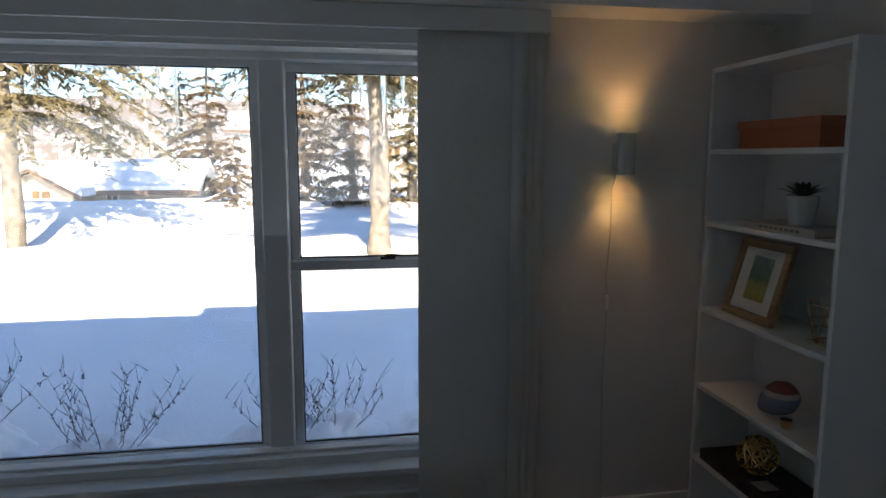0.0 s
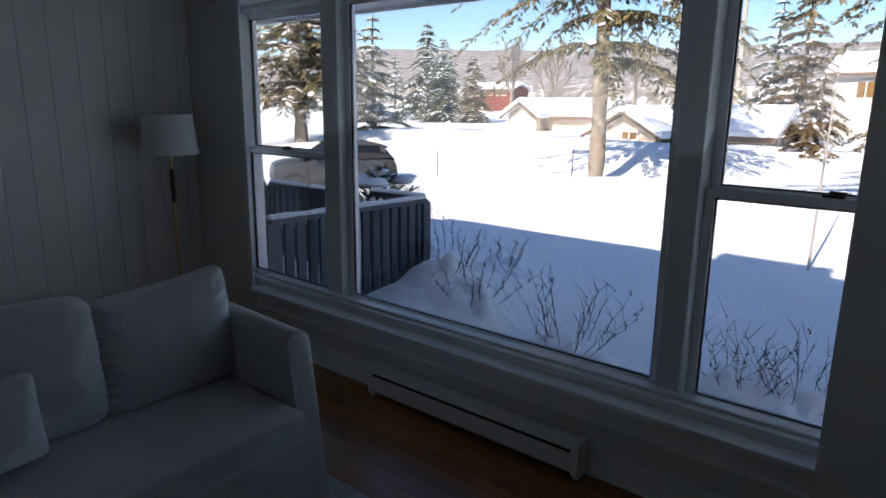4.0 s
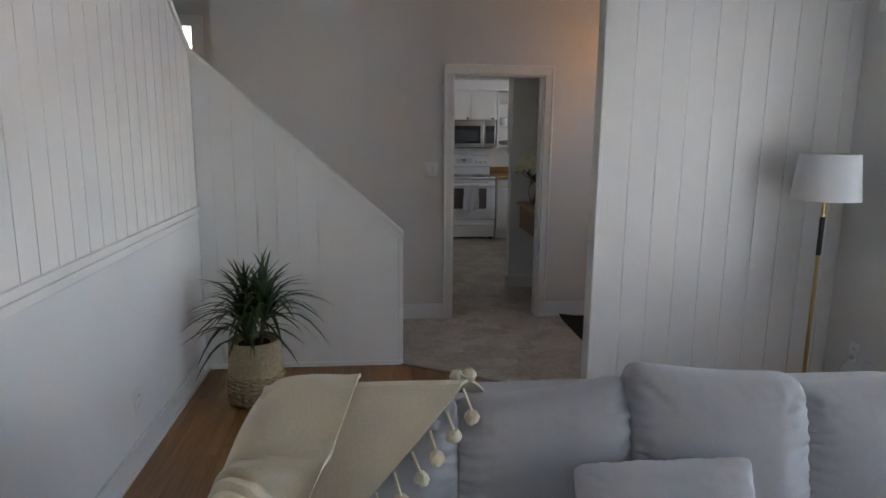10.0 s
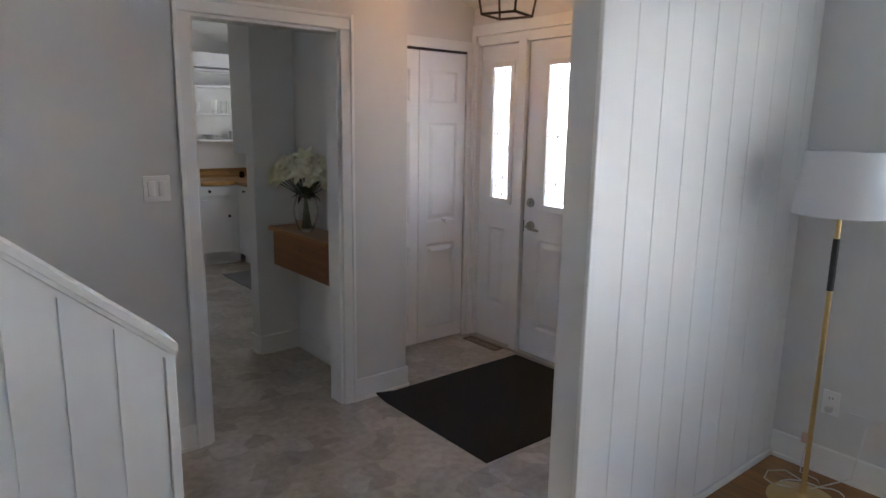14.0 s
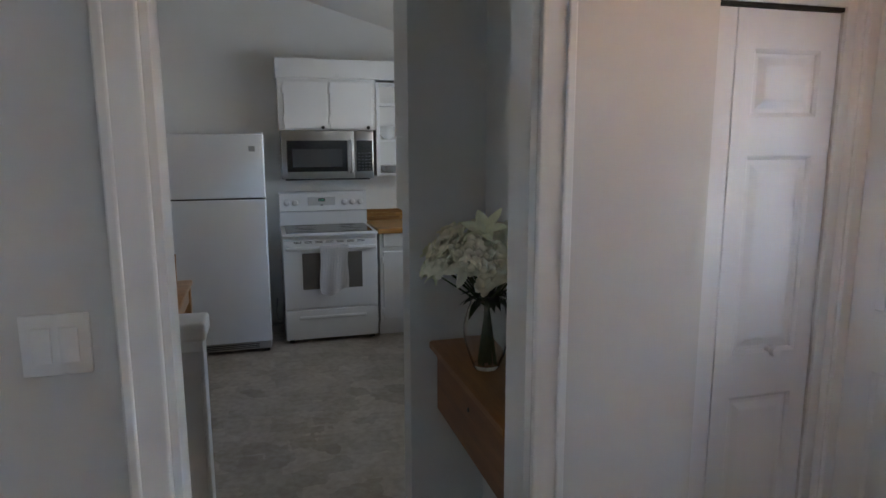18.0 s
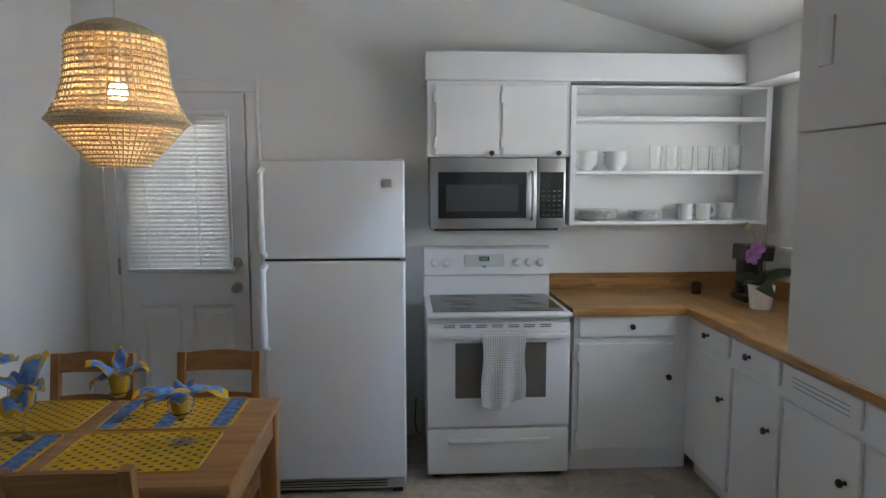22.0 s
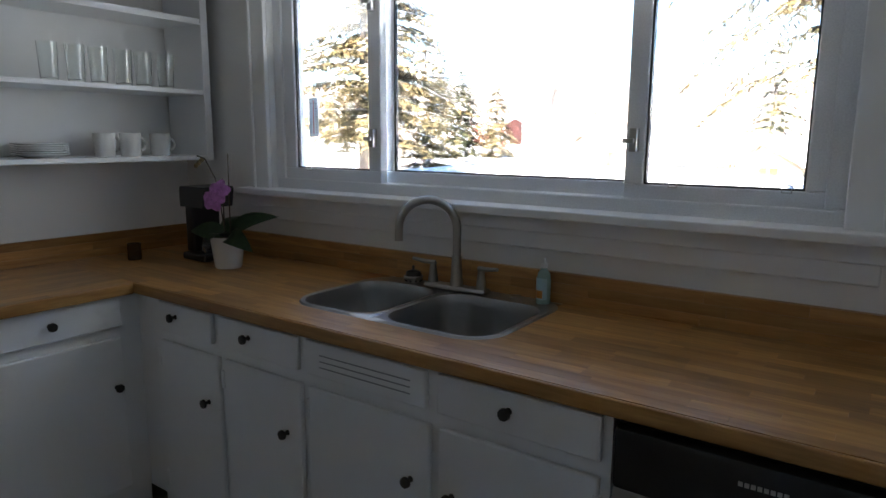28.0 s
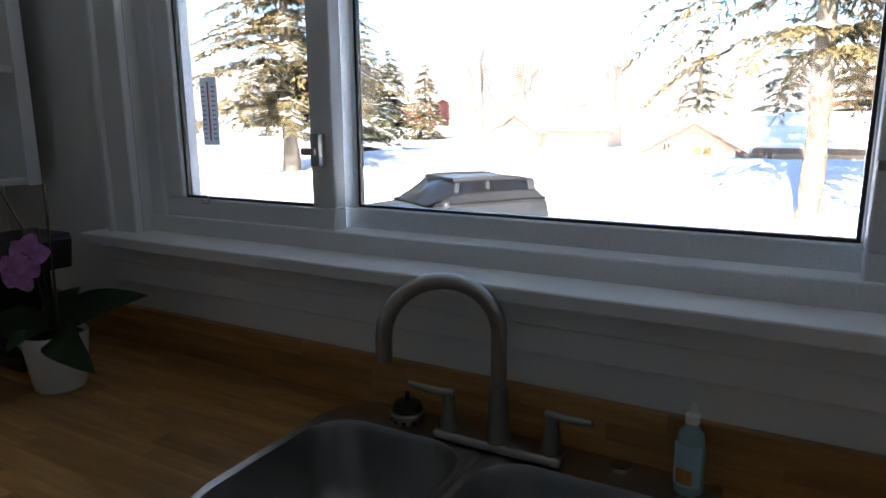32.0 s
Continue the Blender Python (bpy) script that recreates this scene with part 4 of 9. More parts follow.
def outlet(x, y, z, wall, label="white two-socket outlet set low in the wall"):
    o = thing("wall_outlet", (x, y, z), label, "outlet")
    d = {"+y": (0, 1), "-y": (0, -1), "+x": (1, 0), "-x": (-1, 0)}[wall]
    dark = BLACKM

    def slab(w, h, t0, t1, dz=0.0, dw=0.0):
        if d[0]:
            a, b_ = sorted((x + d[0] * t0, x + d[0] * t1))
            return (a, b_, y + dw - w / 2, y + dw + w / 2, z + dz - h / 2, z + dz + h / 2)
        a, b_ = sorted((y + d[1] * t0, y + d[1] * t1))
        return (x + dw - w / 2, x + dw + w / 2, a, b_, z + dz - h / 2, z + dz + h / 2)

    part("plate", boxes(slab(0.072, 0.115, 0.0, 0.006), bevel=0.002), TRIM, o, smooth=False)
    for dz in (-0.025, 0.025):
        s = part("socket", boxes(slab(0.034, 0.03, 0.006, 0.009, dz), bevel=0.001), TRIM, o, smooth=False)
        for dw in (-0.007, 0.007):
            part("slot", boxes(slab(0.003, 0.010, 0.009, 0.0095, dz, dw)), dark, s, smooth=False)
    return o


outlet(-3.13, -1.20, 0.32, "+y")
outlet(-3.44, FW, 0.35, "-y")
fx = thing("lamp_flex", (-3.44, 2.6, 0), "white flex of the floor lamp plugged into the low outlet", "cable")
FLEX = plain("white_flex_cover", (0.66, 0.64, 0.60), 0.5)
part("plug", boxes((-3.455, -3.425, FW - 0.035, FW - 0.0095, 0.312, 0.338), bevel=0.004), FLEX, fx)
part("cable", tube([(-3.44, FW - 0.034, 0.318), (-3.46, FW - 0.06, 0.26), (-3.50, FW - 0.05, 0.16), (-3.51, FW - 0.055, 0.06), (-3.50, FW - 0.09, 0.006), (-3.42, FW - 0.10, 0.005), (-3.38, FW - 0.16, 0.005), (-3.47, 2.60, 0.005), (-3.55, 2.63, 0.005), (-3.60, 2.56, 0.005), (-3.58, 2.48, 0.005), (-3.53, 2.455, 0.008)], 0.0032, 6), FLEX, fx)
part("switch", boxes((-3.525, -3.495, FW - 0.068, FW - 0.05, 0.14, 0.19), bevel=0.005), plain("pink_switch_tag", (0.62, 0.42, 0.36), 0.5), fx, "small pinkish inline switch")

# blind valance and panels
bl = thing("panel_blind", (-1.3, 2.7, 2.27), "white vertical panel blind drawn aside under a boxed valance", "blind")
part("valance", boxes((-3.43, 0.88, 2.625, 2.64, 2.262, 2.353), (-3.43, -3.415, 2.64, FW, 2.262, 2.353), (0.865, 0.88, 2.64, FW, 2.262, 2.353), bevel=0.003), TRIM, bl, smooth=False)
part("track", box(-3.41, 0.85, 2.66, 2.72, 2.335, 2.353), VINYLW, bl, smooth=False)
BLIND = translucent(fabric("white_blind_vinyl", (0.78, 0.78, 0.76), 300.0, 0.6, 0.04, 0.1), 0.22)
part("panel", sheet(24, 2, lambda u, v: Vector((0.335 + 0.41 * u, 2.672 + 0.003 * math.sin(u * 3.1), 2.33 - 2.25 * v)), thick=0.003), BLIND, bl)
for x0, x1, y_, r in ((0.735, 0.80, 2.664, 0.022), (0.785, 0.835, 2.672, 0.016), (0.825, 0.875, 2.676, 0.014)):
    # the stacked panels show as soft upright folds
    part("panel", sheet(12, 2, lambda u, v, x0=x0, x1=x1, y_=y_, r=r: Vector((x0 + (x1 - x0) * u, y_ - r * math.sin(u * math.pi), 2.33 - 2.25 * v)), thick=0.003), BLIND, bl)

# wall sconce with its hanging cord
sc = thing("wall_sconce", (1.25, 2.73, 1.70), "white cylinder wall lamp lit up and down, with a hanging cord", "lamp")
SX, SY = 1.245, 2.66
can = bmesh.new()
lathe([(0.040, 1.685), (0.040, 1.862), (0.037, 1.862), (0.037, 1.685), (0.040, 1.685)], (SX, SY, 0), 32, bm=can)
part("can", can, paint("sconce_enamel", (0.55, 0.55, 0.54), 0.4), sc)
part("bracket", box(SX - 0.02, SX + 0.02, SY + 0.036, FW, 1.72, 1.82, 0.003), TRIM, sc)
WARM = glow("warm_bulb", (1.0, 0.58, 0.24), 25.0)
for z in (1.746, 1.801):
    up = 1 if z > 1.77 else -1
    part("reflector", lathe([(0.0, z - up * 0.022), (0.020, z - up * 0.020), (0.036, z - up * 0.004), (0.037, z - up * 0.006), (0.021, z - up * 0.024), (0.0, z - up * 0.026)], (SX, SY, 0), 28), TRIM, sc, "white reflector cup")
    part("bulb", lathe([(0.0, z - 0.012), (0.010, z - 0.009), (0.013, z), (0.010, z + 0.009), (0.0, z + 0.012)], (SX, SY, 0), 16), WARM, sc, "glowing warm bulb")
part("cord", tube([(SX - 0.015, SY + 0.04, 1.71), (SX - 0.02, FW - 0.012, 1.62), (SX - 0.016, FW - 0.008, 1.45), (SX - 0.03, FW - 0.008, 1.2), (SX - 0.022, FW - 0.008, 1.12)], 0.003, 6), plain("grey_cord", (0.55, 0.55, 0.53), 0.5), sc, "thin grey cord")
part("switch", box(SX - 0.032, SX - 0.014, FW - 0.02, FW - 0.004, 1.06, 1.13, 0.005), TRIM, sc, "inline cord switch")
part("cord", tube([(SX - 0.022, FW - 0.008, 1.065), (SX - 0.03, FW - 0.008, 0.7), (SX - 0.02, FW - 0.008, 0.3), (SX - 0.02, FW - 0.02, 0.14)], 0.003, 6), plain("grey_cord_low", (0.55, 0.55, 0.53), 0.5), sc, "thin grey cord")

# bookcase
bc = thing("bookcase", (1.82, 2.36, 0), "tall white bookcase against the side wall", "bookcase")
B0, B1, BX0, BX1 = 1.915, 2.745, 1.68, 1.975
part("side_panel", box(BX0, BX1, B0, B0 + 0.022, 0.0, 2.155, 0.001), CABW, bc, smooth=False)
part("side_panel", box(BX0, BX1, B1 - 0.022, B1, 0.0, 2.155, 0.001), CABW, bc, smooth=False)
part("top_panel", box(BX0, BX1, B0 + 0.022, B1 - 0.022, 2.133, 2.155, 0.001), CABW, bc, smooth=False)
part("back_panel", box(BX1 - 0.006, BX1, B0 + 0.022, B1 - 0.022, 0.05, 2.133), CABW, bc, smooth=False)
SHELVES = (1.795, 1.468, 1.066, 0.694, 0.336, 0.07)
for z in SHELVES:
    part("shelf", box(BX0 + 0.002, BX1 - 0.006, B0 + 0.022, B1 - 0.022, z - 0.022, z, 0.001), CABW, bc, smooth=False)
part("kickboard", box(BX0 + 0.01, BX0 + 0.025, B0 + 0.022, B1 - 0.022, 0.0, 0.048), CABW, bc, smooth=False)

ORANGE = paint("orange_card", (0.50, 0.16, 0.07), 0.7, 0.06, 120.0)
ob_ = thing("storage_box", (1.83, 2.38, 1.795), "orange cardboard box with a lid on the bookcase", "box")
part("body", box(1.745, 1.945, 2.13, 2.61, 1.795, 1.89, 0.002), ORANGE, ob_, smooth=False)
part("lid", box(1.738, 1.952, 2.122, 2.618, 1.875, 1.912, 0.002), ORANGE, ob_, smooth=False)

bk = thing("book", (1.80, 2.30, 1.468), "pale cloth-bound book lying flat under the pot", "book")
part("cover", box(1.70, 1.90, 2.06, 2.50, 1.468, 1.498, 0.002), plain("pale_cloth", (0.52, 0.50, 0.46), 0.8), bk, smooth=False)
part("pages", box(1.705, 1.899, 2.056, 2.504, 1.473, 1.493), plain("paper", (0.72, 0.69, 0.62), 0.9), bk, smooth=False)
part("title_bars", boxes(*[(1.698, 1.70, 2.14 + 0.03 * k, 2.16 + 0.03 * k, 1.478, 1.489) for k in range(8)]), plain("title_ink", (0.25, 0.24, 0.22), 0.8), bk, "unreadable title in small grey bars", smooth=False)


def leaf(b, base, tip, width, droop=0.2, n=5, up=(0, 0, 1), curl=0.15):
    """A pointed leaf from base to tip, bent and keeled."""
    base, tip, up = Vector(base), Vector(tip), Vector(up)
    d = tip - base
    side = d.cross(up)
    side = side.normalized() if side.length > 1e-5 else Vector((1, 0, 0))
    nrm = side.cross(d).normalized()
    rows = []
    for i in range(n + 1):
        t = i / n
        w = width * (math.sin(math.pi * min(1, 0.12 + 0.88 * t)) ** 0.8) * (1 - t * 0.15) if i < n else 0.0
        c = base + d * t + nrm * (droop * d.length * math.sin(math.pi * t) * 0.5) - Vector((0, 0, droop * d.length * t * t * 0.6))
        if i == n:
            rows.append([b.verts.new(c)])
        else:
            rows.append([b.verts.new(c - side * w / 2 + nrm * w * curl), b.verts.new(c), b.verts.new(c + side * w / 2 + nrm * w * curl)])
    for a, c in zip(rows, rows[1:]):
        if len(c) == 3:
            b.faces.new((a[0], a[1], c[1], c[0]))
            b.faces.new((a[1], a[2], c[2], c[1]))
        else:
            b.faces.new((a[0], a[1], c[0]))
            b.faces.new((a[1], a[2], c[0]))


def leaf_mat(name, dark, light, rough=0.4):
    m, nt, bs = material(name)
    g = nt.nodes.new("ShaderNodeNewGeometry")
    n = node(nt, "ShaderNodeTexNoise", {"Vector": coords(nt)}, Scale=30.0, Detail=3.0)
    c = mix(nt, 0.5, ramp(nt, g.outputs["Random Per Island"], [(0.0, dark), (1.0, light)]), ramp(nt, n.outputs["Fac"], [(0.3, dark), (0.7, light)]))
    nt.links.new(c, bs.inputs["Base Color"])
    bs.inputs["Roughness"].default_value = rough
    return m


SUCC = leaf_mat("dark_succulent", (0.012, 0.022, 0.012), (0.03, 0.055, 0.025))
WHITEPOT = paint("white_ceramic", (0.74, 0.74, 0.73), 0.25, 0.02, 90.0, 0.05)
sp = thing("potted_succulent", (1.78, 2.235, 1.498), "dark green succulent in a white tapered pot", "plant")
part("pot", lathe([(0.0, 0.0), (0.042, 0.0), (0.047, 0.01), (0.058, 0.115), (0.054, 0.117), (0.050, 0.10), (0.0, 0.098)], (1.78, 2.235, 1.498), 28), WHITEPOT, sp)
lb = bmesh.new()
for k in range(26):
    a, tilt, r = k * 2.4, 0.15 + 0.9 * (k / 26), 0.05 + 0.05 * (k / 26)
    base = Vector((1.78, 2.235, 1.60))
    leaf(lb, base, base + Vector((math.cos(a) * r * math.sin(tilt + 0.4), math.sin(a) * r * math.sin(tilt + 0.4) * 1.2, 0.075 * math.cos(tilt))), 0.03, 0.1)
part("leaves", lb, SUCC, sp)

LIGHTWOOD = wood("pale_oak_frame", (0.30, 0.18, 0.085), (0.46, 0.30, 0.16), 0.5, "Y", 1.2, 0.05)
pf = thing("picture_frame", (1.76, 2.46, 1.066), "pale wooden picture frame with a small landscape print", "picture frame")


def tilt_frame(b, lean=0.26, x=1.735, z=1.07):
    for v in b.verts:
        v.co = Vector((x + v.co.x + lean * v.co.z, v.co.y, z + v.co.z * 0.97))
    return b


part("moulding", tilt_frame(frame_rect(2.30, 2.63, 0.0, 0.345, 0.035, -0.012, 0.012, 0.003, axis="x")), LIGHTWOOD, pf)
part("mat_board", tilt_frame(box(-0.002, 0.004, 2.33, 2.60, 0.03, 0.315)), plain("white_mat_board", (0.74, 0.74, 0.72), 0.9), pf, smooth=False)


def print_mat():
    m, nt, bs = material("landscape_print")
    v = coords(nt)
    n = node(nt, "ShaderNodeTexNoise", {"Vector": v}, Scale=28.0, Detail=5.0)
    sep = node(nt, "ShaderNodeSeparateXYZ", {"Vector": v})
    h = node(nt, "ShaderNodeMapRange", {"Value": sep.outputs["Z"]}, From_Min=0.08, From_Max=0.28)
    sky_ = ramp(nt, h.outputs["Result"], [(0.0, (0.42, 0.36, 0.06)), (0.35, (0.36, 0.40, 0.16)), (0.5, (0.12, 0.20, 0.16)), (1.0, (0.22, 0.33, 0.38))])
    nt.links.new(mix(nt, 0.5, sky_, ramp(nt, n.outputs["Fac"], [(0.35, (0.35, 0.4, 0.3)), (0.65, (1, 1, 0.9))]), "MULTIPLY"), bs.inputs["Base Color"])
    return m


part("print", tilt_frame(box(-0.004, 0.002, 2.395, 2.525, 0.085, 0.275)), print_mat(), pf, "small green and yellow landscape print", smooth=False)
part("strut", box(1.86, 1.875, 2.44, 2.49, 1.066, 1.25), LIGHTWOOD, pf, smooth=False)

wb = thing("wire_basket", (1.83, 2.07, 1.066), "copper-gold wire basket on the bookcase", "basket")
for z, r in ((1.072, 0.075), (1.15, 0.095), (1.22, 0.105)):
    part("ring", tube([(1.83 + r * math.cos(a), 2.07 + r * math.sin(a), z) for a in [k * math.pi / 3 for k in range(6)]], 0.0028, 6, closed=True), GOLD, wb)
wires = bmesh.new()
for k in range(6):
    a = k * math.pi / 3
    for da in (0, 0.52):
        tube([(1.83 + 0.075 * math.cos(a), 2.07 + 0.075 * math.sin(a), 1.07), (1.83 + 0.105 * math.cos(a + da), 2.07 + 0.105 * math.sin(a + da), 1.22)], 0.002, 5, bm=wires)
for k in range(-3, 4):
    tube([(1.76, 2.07 + 0.02 * k, 1.071), (1.90, 2.07 + 0.02 * k, 1.071)], 0.0018, 5, bm=wires)
part("wires", wires, GOLD, wb)

ba = thing("balloon_ornament", (1.77, 2.25, 0.694), "striped glass hot-air balloon ornament lying on its side", "ornament")
bb = lathe([(0.0, -0.085), (0.022, -0.08), (0.05, -0.04), (0.068, 0.01), (0.068, 0.04), (0.05, 0.075), (0.02, 0.092), (0.0, 0.094)], (0, 0, 0), 28)
rotm = Matrix.Translation((1.765, 2.275, 0.775)) @ Euler((0.9, 0.1, 0.3)).to_matrix().to_4x4()
bmesh.ops.transform(bb, matrix=rotm, verts=bb.verts)


def balloon_mat():
    m, nt, bs = material("balloon_bands")
    v = coords(nt)
    sep = node(nt, "ShaderNodeSeparateXYZ", {"Vector": v})
    h = node(nt, "ShaderNodeMapRange", {"Value": sep.outputs["Z"]}, From_Min=0.02, From_Max=0.16)
    r = ramp(nt, h.outputs["Result"], [(0.0, (0.14, 0.17, 0.26)), (0.62, (0.20, 0.24, 0.34)), (0.66, (0.5, 0.48, 0.42)), (0.76, (0.5, 0.48, 0.42)), (0.8, (0.24, 0.09, 0.07)), (1.0, (0.22, 0.08, 0.06))])
    nt.links.new(r, bs.inputs["Base Color"])
    bs.inputs["Roughness"].default_value = 0.15
    return m


part("balloon", bb, balloon_mat(), ba)
part("gondola", lathe([(0.0, 0.0), (0.018, 0.0), (0.024, 0.035), (0.0, 0.035)], (1.745, 2.185, 0.694), 12), GOLD, ba, "small gilt gondola")

dk = thing("box_file", (1.79, 2.42, 0.336), "dark patterned flat box under the wire ball", "box")
part("body", box(1.69, 1.95, 2.20, 2.68, 0.336, 0.385, 0.003), plain("dark_print", (0.02, 0.018, 0.028), 0.5, vary=0.9, grain=22.0), dk, smooth=False)
part("label_plate", box(1.72, 1.80, 2.26, 2.34, 0.385, 0.3865), plain("silver_print", (0.3, 0.3, 0.33), 0.4), dk, smooth=False)
gball = thing("gold_wire_ball", (1.79, 2.40, 0.385), "gold ball woven of flat metal bands", "ornament")
for k in range(13):
    ax = Vector((math.sin(k * 1.9), math.cos(k * 2.7), math.sin(k * 1.1 + 0.5))).normalized()
    u_ = ax.orthogonal().normalized()
    v_ = ax.cross(u_)
    R = 0.082
    part("band", tube([Vector((1.79, 2.40, 0.385 + 0.088)) + (u_ * math.cos(a) + v_ * math.sin(a)) * R + ax * 0.02 * math.sin(k) for a in [j * math.pi / 14 for j in range(28)]], 0.005, 6, closed=True), GOLD, gball)

# plant in a woven basket
bp = thing("dragon_tree", (-3.82, -0.77, 0), "spiky green dragon tree in a woven rush basket", "plant")


def basket_mat():
    m, nt, bs = material("woven_rush")
    v = coords(nt)
    w1_ = nt.nodes.new("ShaderNodeTexWave")
    w1_.bands_direction = "Z"
    w1_.inputs["Scale"].default_value, w1_.inputs["Distortion"].default_value, w1_.inputs["Detail Scale"].default_value = 48.0, 2.5, 6.0
    nt.links.new(v, w1_.inputs["Vector"])
    n = node(nt, "ShaderNodeTexNoise", {"Vector": v}, Scale=70.0, Detail=3.0)
    nt.links.new(mix(nt, 0.5, ramp(nt, w1_.outputs["Fac"], [(0.2, (0.26, 0.185, 0.105)), (0.8, (0.52, 0.40, 0.25))]), ramp(nt, n.outputs["Fac"], [(0.3, (0.28, 0.205, 0.12)), (0.7, (0.56, 0.44, 0.29))])), bs.inputs["Base Color"])
    bs.inputs["Roughness"].default_value = 0.85
    bump(nt, bs, mix(nt, 0.5, w1_.outputs["Color"], n.outputs["Color"]), 0.55, 0.008)
    return m


RUSH = basket_mat()
bprof = [(0.0, 0.0), (0.125, 0.0), (0.142, 0.02), (0.158, 0.12), (0.160, 0.20), (0.153, 0.30), (0.150, 0.385), (0.143, 0.392), (0.140, 0.37), (0.0, 0.35)]
part("basket", lathe(bprof, (-3.82, -0.77, 0), 40), RUSH, bp)
for k in range(7):
    z = 0.03 + 0.026 * k
    r = 0.148 + 0.012 * math.sin(z * 9)
    part("braid", tube([(-3.82 + (r + 0.004 * math.sin(22 * a)) * math.cos(a), -0.77 + (r + 0.004 * math.sin(22 * a)) * math.sin(a), z + 0.004 * math.cos(22 * a)) for a in [j * 2 * math.pi / 120 for j in range(120)]], 0.010, 5, closed=True), RUSH, bp)
part("soil", lathe([(0.0, 0.352), (0.139, 0.352), (0.139, 0.362), (0.0, 0.366)], (-3.82, -0.77, 0), 24), plain("soil", (0.03, 0.022, 0.015), 1.0), bp)
DRAC = leaf_mat("dracaena_leaf", (0.014, 0.035, 0.012), (0.05, 0.10, 0.03), 0.35)
for hx, hy, hz, cnt in ((-3.85, -0.82, 0.50, 75), (-3.79, -0.70, 0.56, 70), (-3.80, -0.80, 0.42, 40)):
    part("stem", tube([(hx * 0.5 - 3.82 * 0.5, hy * 0.5 - 0.77 * 0.5, 0.35), (hx, hy, hz)], 0.014, 8), plain("stem_bark", (0.10, 0.08, 0.05), 0.9), bp)
    lb = bmesh.new()
    for k in range(cnt):
        a = k * 2.39996 + random.uniform(-0.2, 0.2)
        t = k / cnt
        el = radians(84 - 92 * t + random.uniform(-10, 10))
        ln = random.uniform(0.32, 0.47)
        tip = Vector((hx + ln * math.cos(el) * math.cos(a), hy + ln * math.cos(el) * math.sin(a), hz + ln * math.sin(el)))
        if tip.x < -4.32:
            tip.x = -4.32
        if tip.y < -1.16:
            tip.y = -1.16
        leaf(lb, (hx + 0.012 * math.cos(a), hy + 0.012 * math.sin(a), hz - 0.06 * t), tip, 0.025, 0.22 + 0.25 * t, 6)
    part("leaves", lb, DRAC, bp)

# ---- foyer ----
def sunk_panel(a0, a1, z0, z1, face, out, thick, along="x"):
    """A pressed panel that fills its opening: a moulded slope, a sunk groove and a raised field."""
    b = bmesh.new()
    rings = []
    for inset, t in ((0.0, -thick), (0.0, -0.001), (0.010, -0.006), (0.014, -0.011), (0.026, -0.011), (0.050, -0.003), (0.056, -0.002)):
        f = face + out * t
        loop = ((a0 + inset, z0 + inset), (a1 - inset, z0 + inset), (a1 - inset, z1 - inset), (a0 + inset, z1 - inset))
        rings.append([b.verts.new((p, f, q) if along == "x" else (f, p, q)) for p, q in loop])
    for a, c in zip(rings, rings[1:]):
        for i in range(4):
            j = (i + 1) % 4
            b.faces.new((a[i], a[j], c[j], c[i]))
    b.faces.new(rings[-1])
    b.faces.new(rings[0][::-1])
    bmesh.ops.recalc_face_normals(b, faces=b.faces)
    return b


cd = thing("closet_door", (-6.0, 2.28, 0), "white two-leaf bifold closet door with moulded panels", "door", kind="structure")
for y0, y1 in ((1.868, 2.277), (2.283, 2.692)):
    rows_ = ((0.11, 0.74), (0.90, 1.60), (1.73, 1.95))
    lf = part("leaf", wall_with_holes("y", y0, y1, 0.012, 2.075, -6.035, -6.003, [(y0 + 0.07, y1 - 0.07, z0, z1) for z0, z1 in rows_]), DOORW, cd, smooth=False)
    for z0, z1 in rows_:
        part("panel", sunk_panel(y0 + 0.07, y1 - 0.07, z0, z1, -6.003, 1, 0.03, "y"), DOORW, lf, smooth=False)
ck = part("knob", lathe([(0.0, 0.0), (0.010, 0.0), (0.009, 0.02), (0.02, 0.035), (0.018, 0.05), (0.0, 0.055)], (0, 0, 0), 16), DOORW, cd)
ck.matrix_basis = Matrix.Translation(Vector((-6.003, 2.50, 0.915)) - ORIGIN[cd]) @ Euler((0, radians(90), 0)).to_matrix().to_4x4() @ Matrix.Translation(ORIGIN[cd])
part("track", box(-6.045, -5.995, 1.862, 2.698, 2.078, 2.092), BLACKM, cd, "dark overhead track", smooth=False)
# a black strip takes the place of the gap's shade
part("hinge_side_gap", box(-6.03, -6.02, 2.693, 2.699, 0.0, 2.08), BLACKM, cd, "black strip for the shade in the pivot-side gap", smooth=False)
solid("trim_closet", boxes((-6.0, -5.985, 2.70, FW, 0.0, 2.16), (-6.0, -5.985, 1.80, 1.86, 0.0, 2.16), (-6.0, -5.985, 1.86, 2.70, 2.092, 2.16), bevel=0.003), TRIM, "white closet casing", "door casing", "structure", smooth=False)
solid("closet_back", box(-6.62, -6.10, 1.66, FW, -0.1, 2.4), WALL, "closed closet body", "wall", "structure", smooth=False)

# front door with a sidelight
fd = thing("front_door", (-5.2, FW, 0), "white front door and sidelight with leaded glass", "door", kind="structure")
DY0, DY1 = FW + 0.035, FW + 0.08


def lit_leaf(name, x0, x1, g0, g1, gz0, gz1, panels, z1=2.13):
    b = wall_with_holes("x", x0, x1, 0.012, z1, DY0, DY1, [(g0, g1, gz0, gz1), *panels])
    return part(name, b, DOORW, fd, smooth=False)


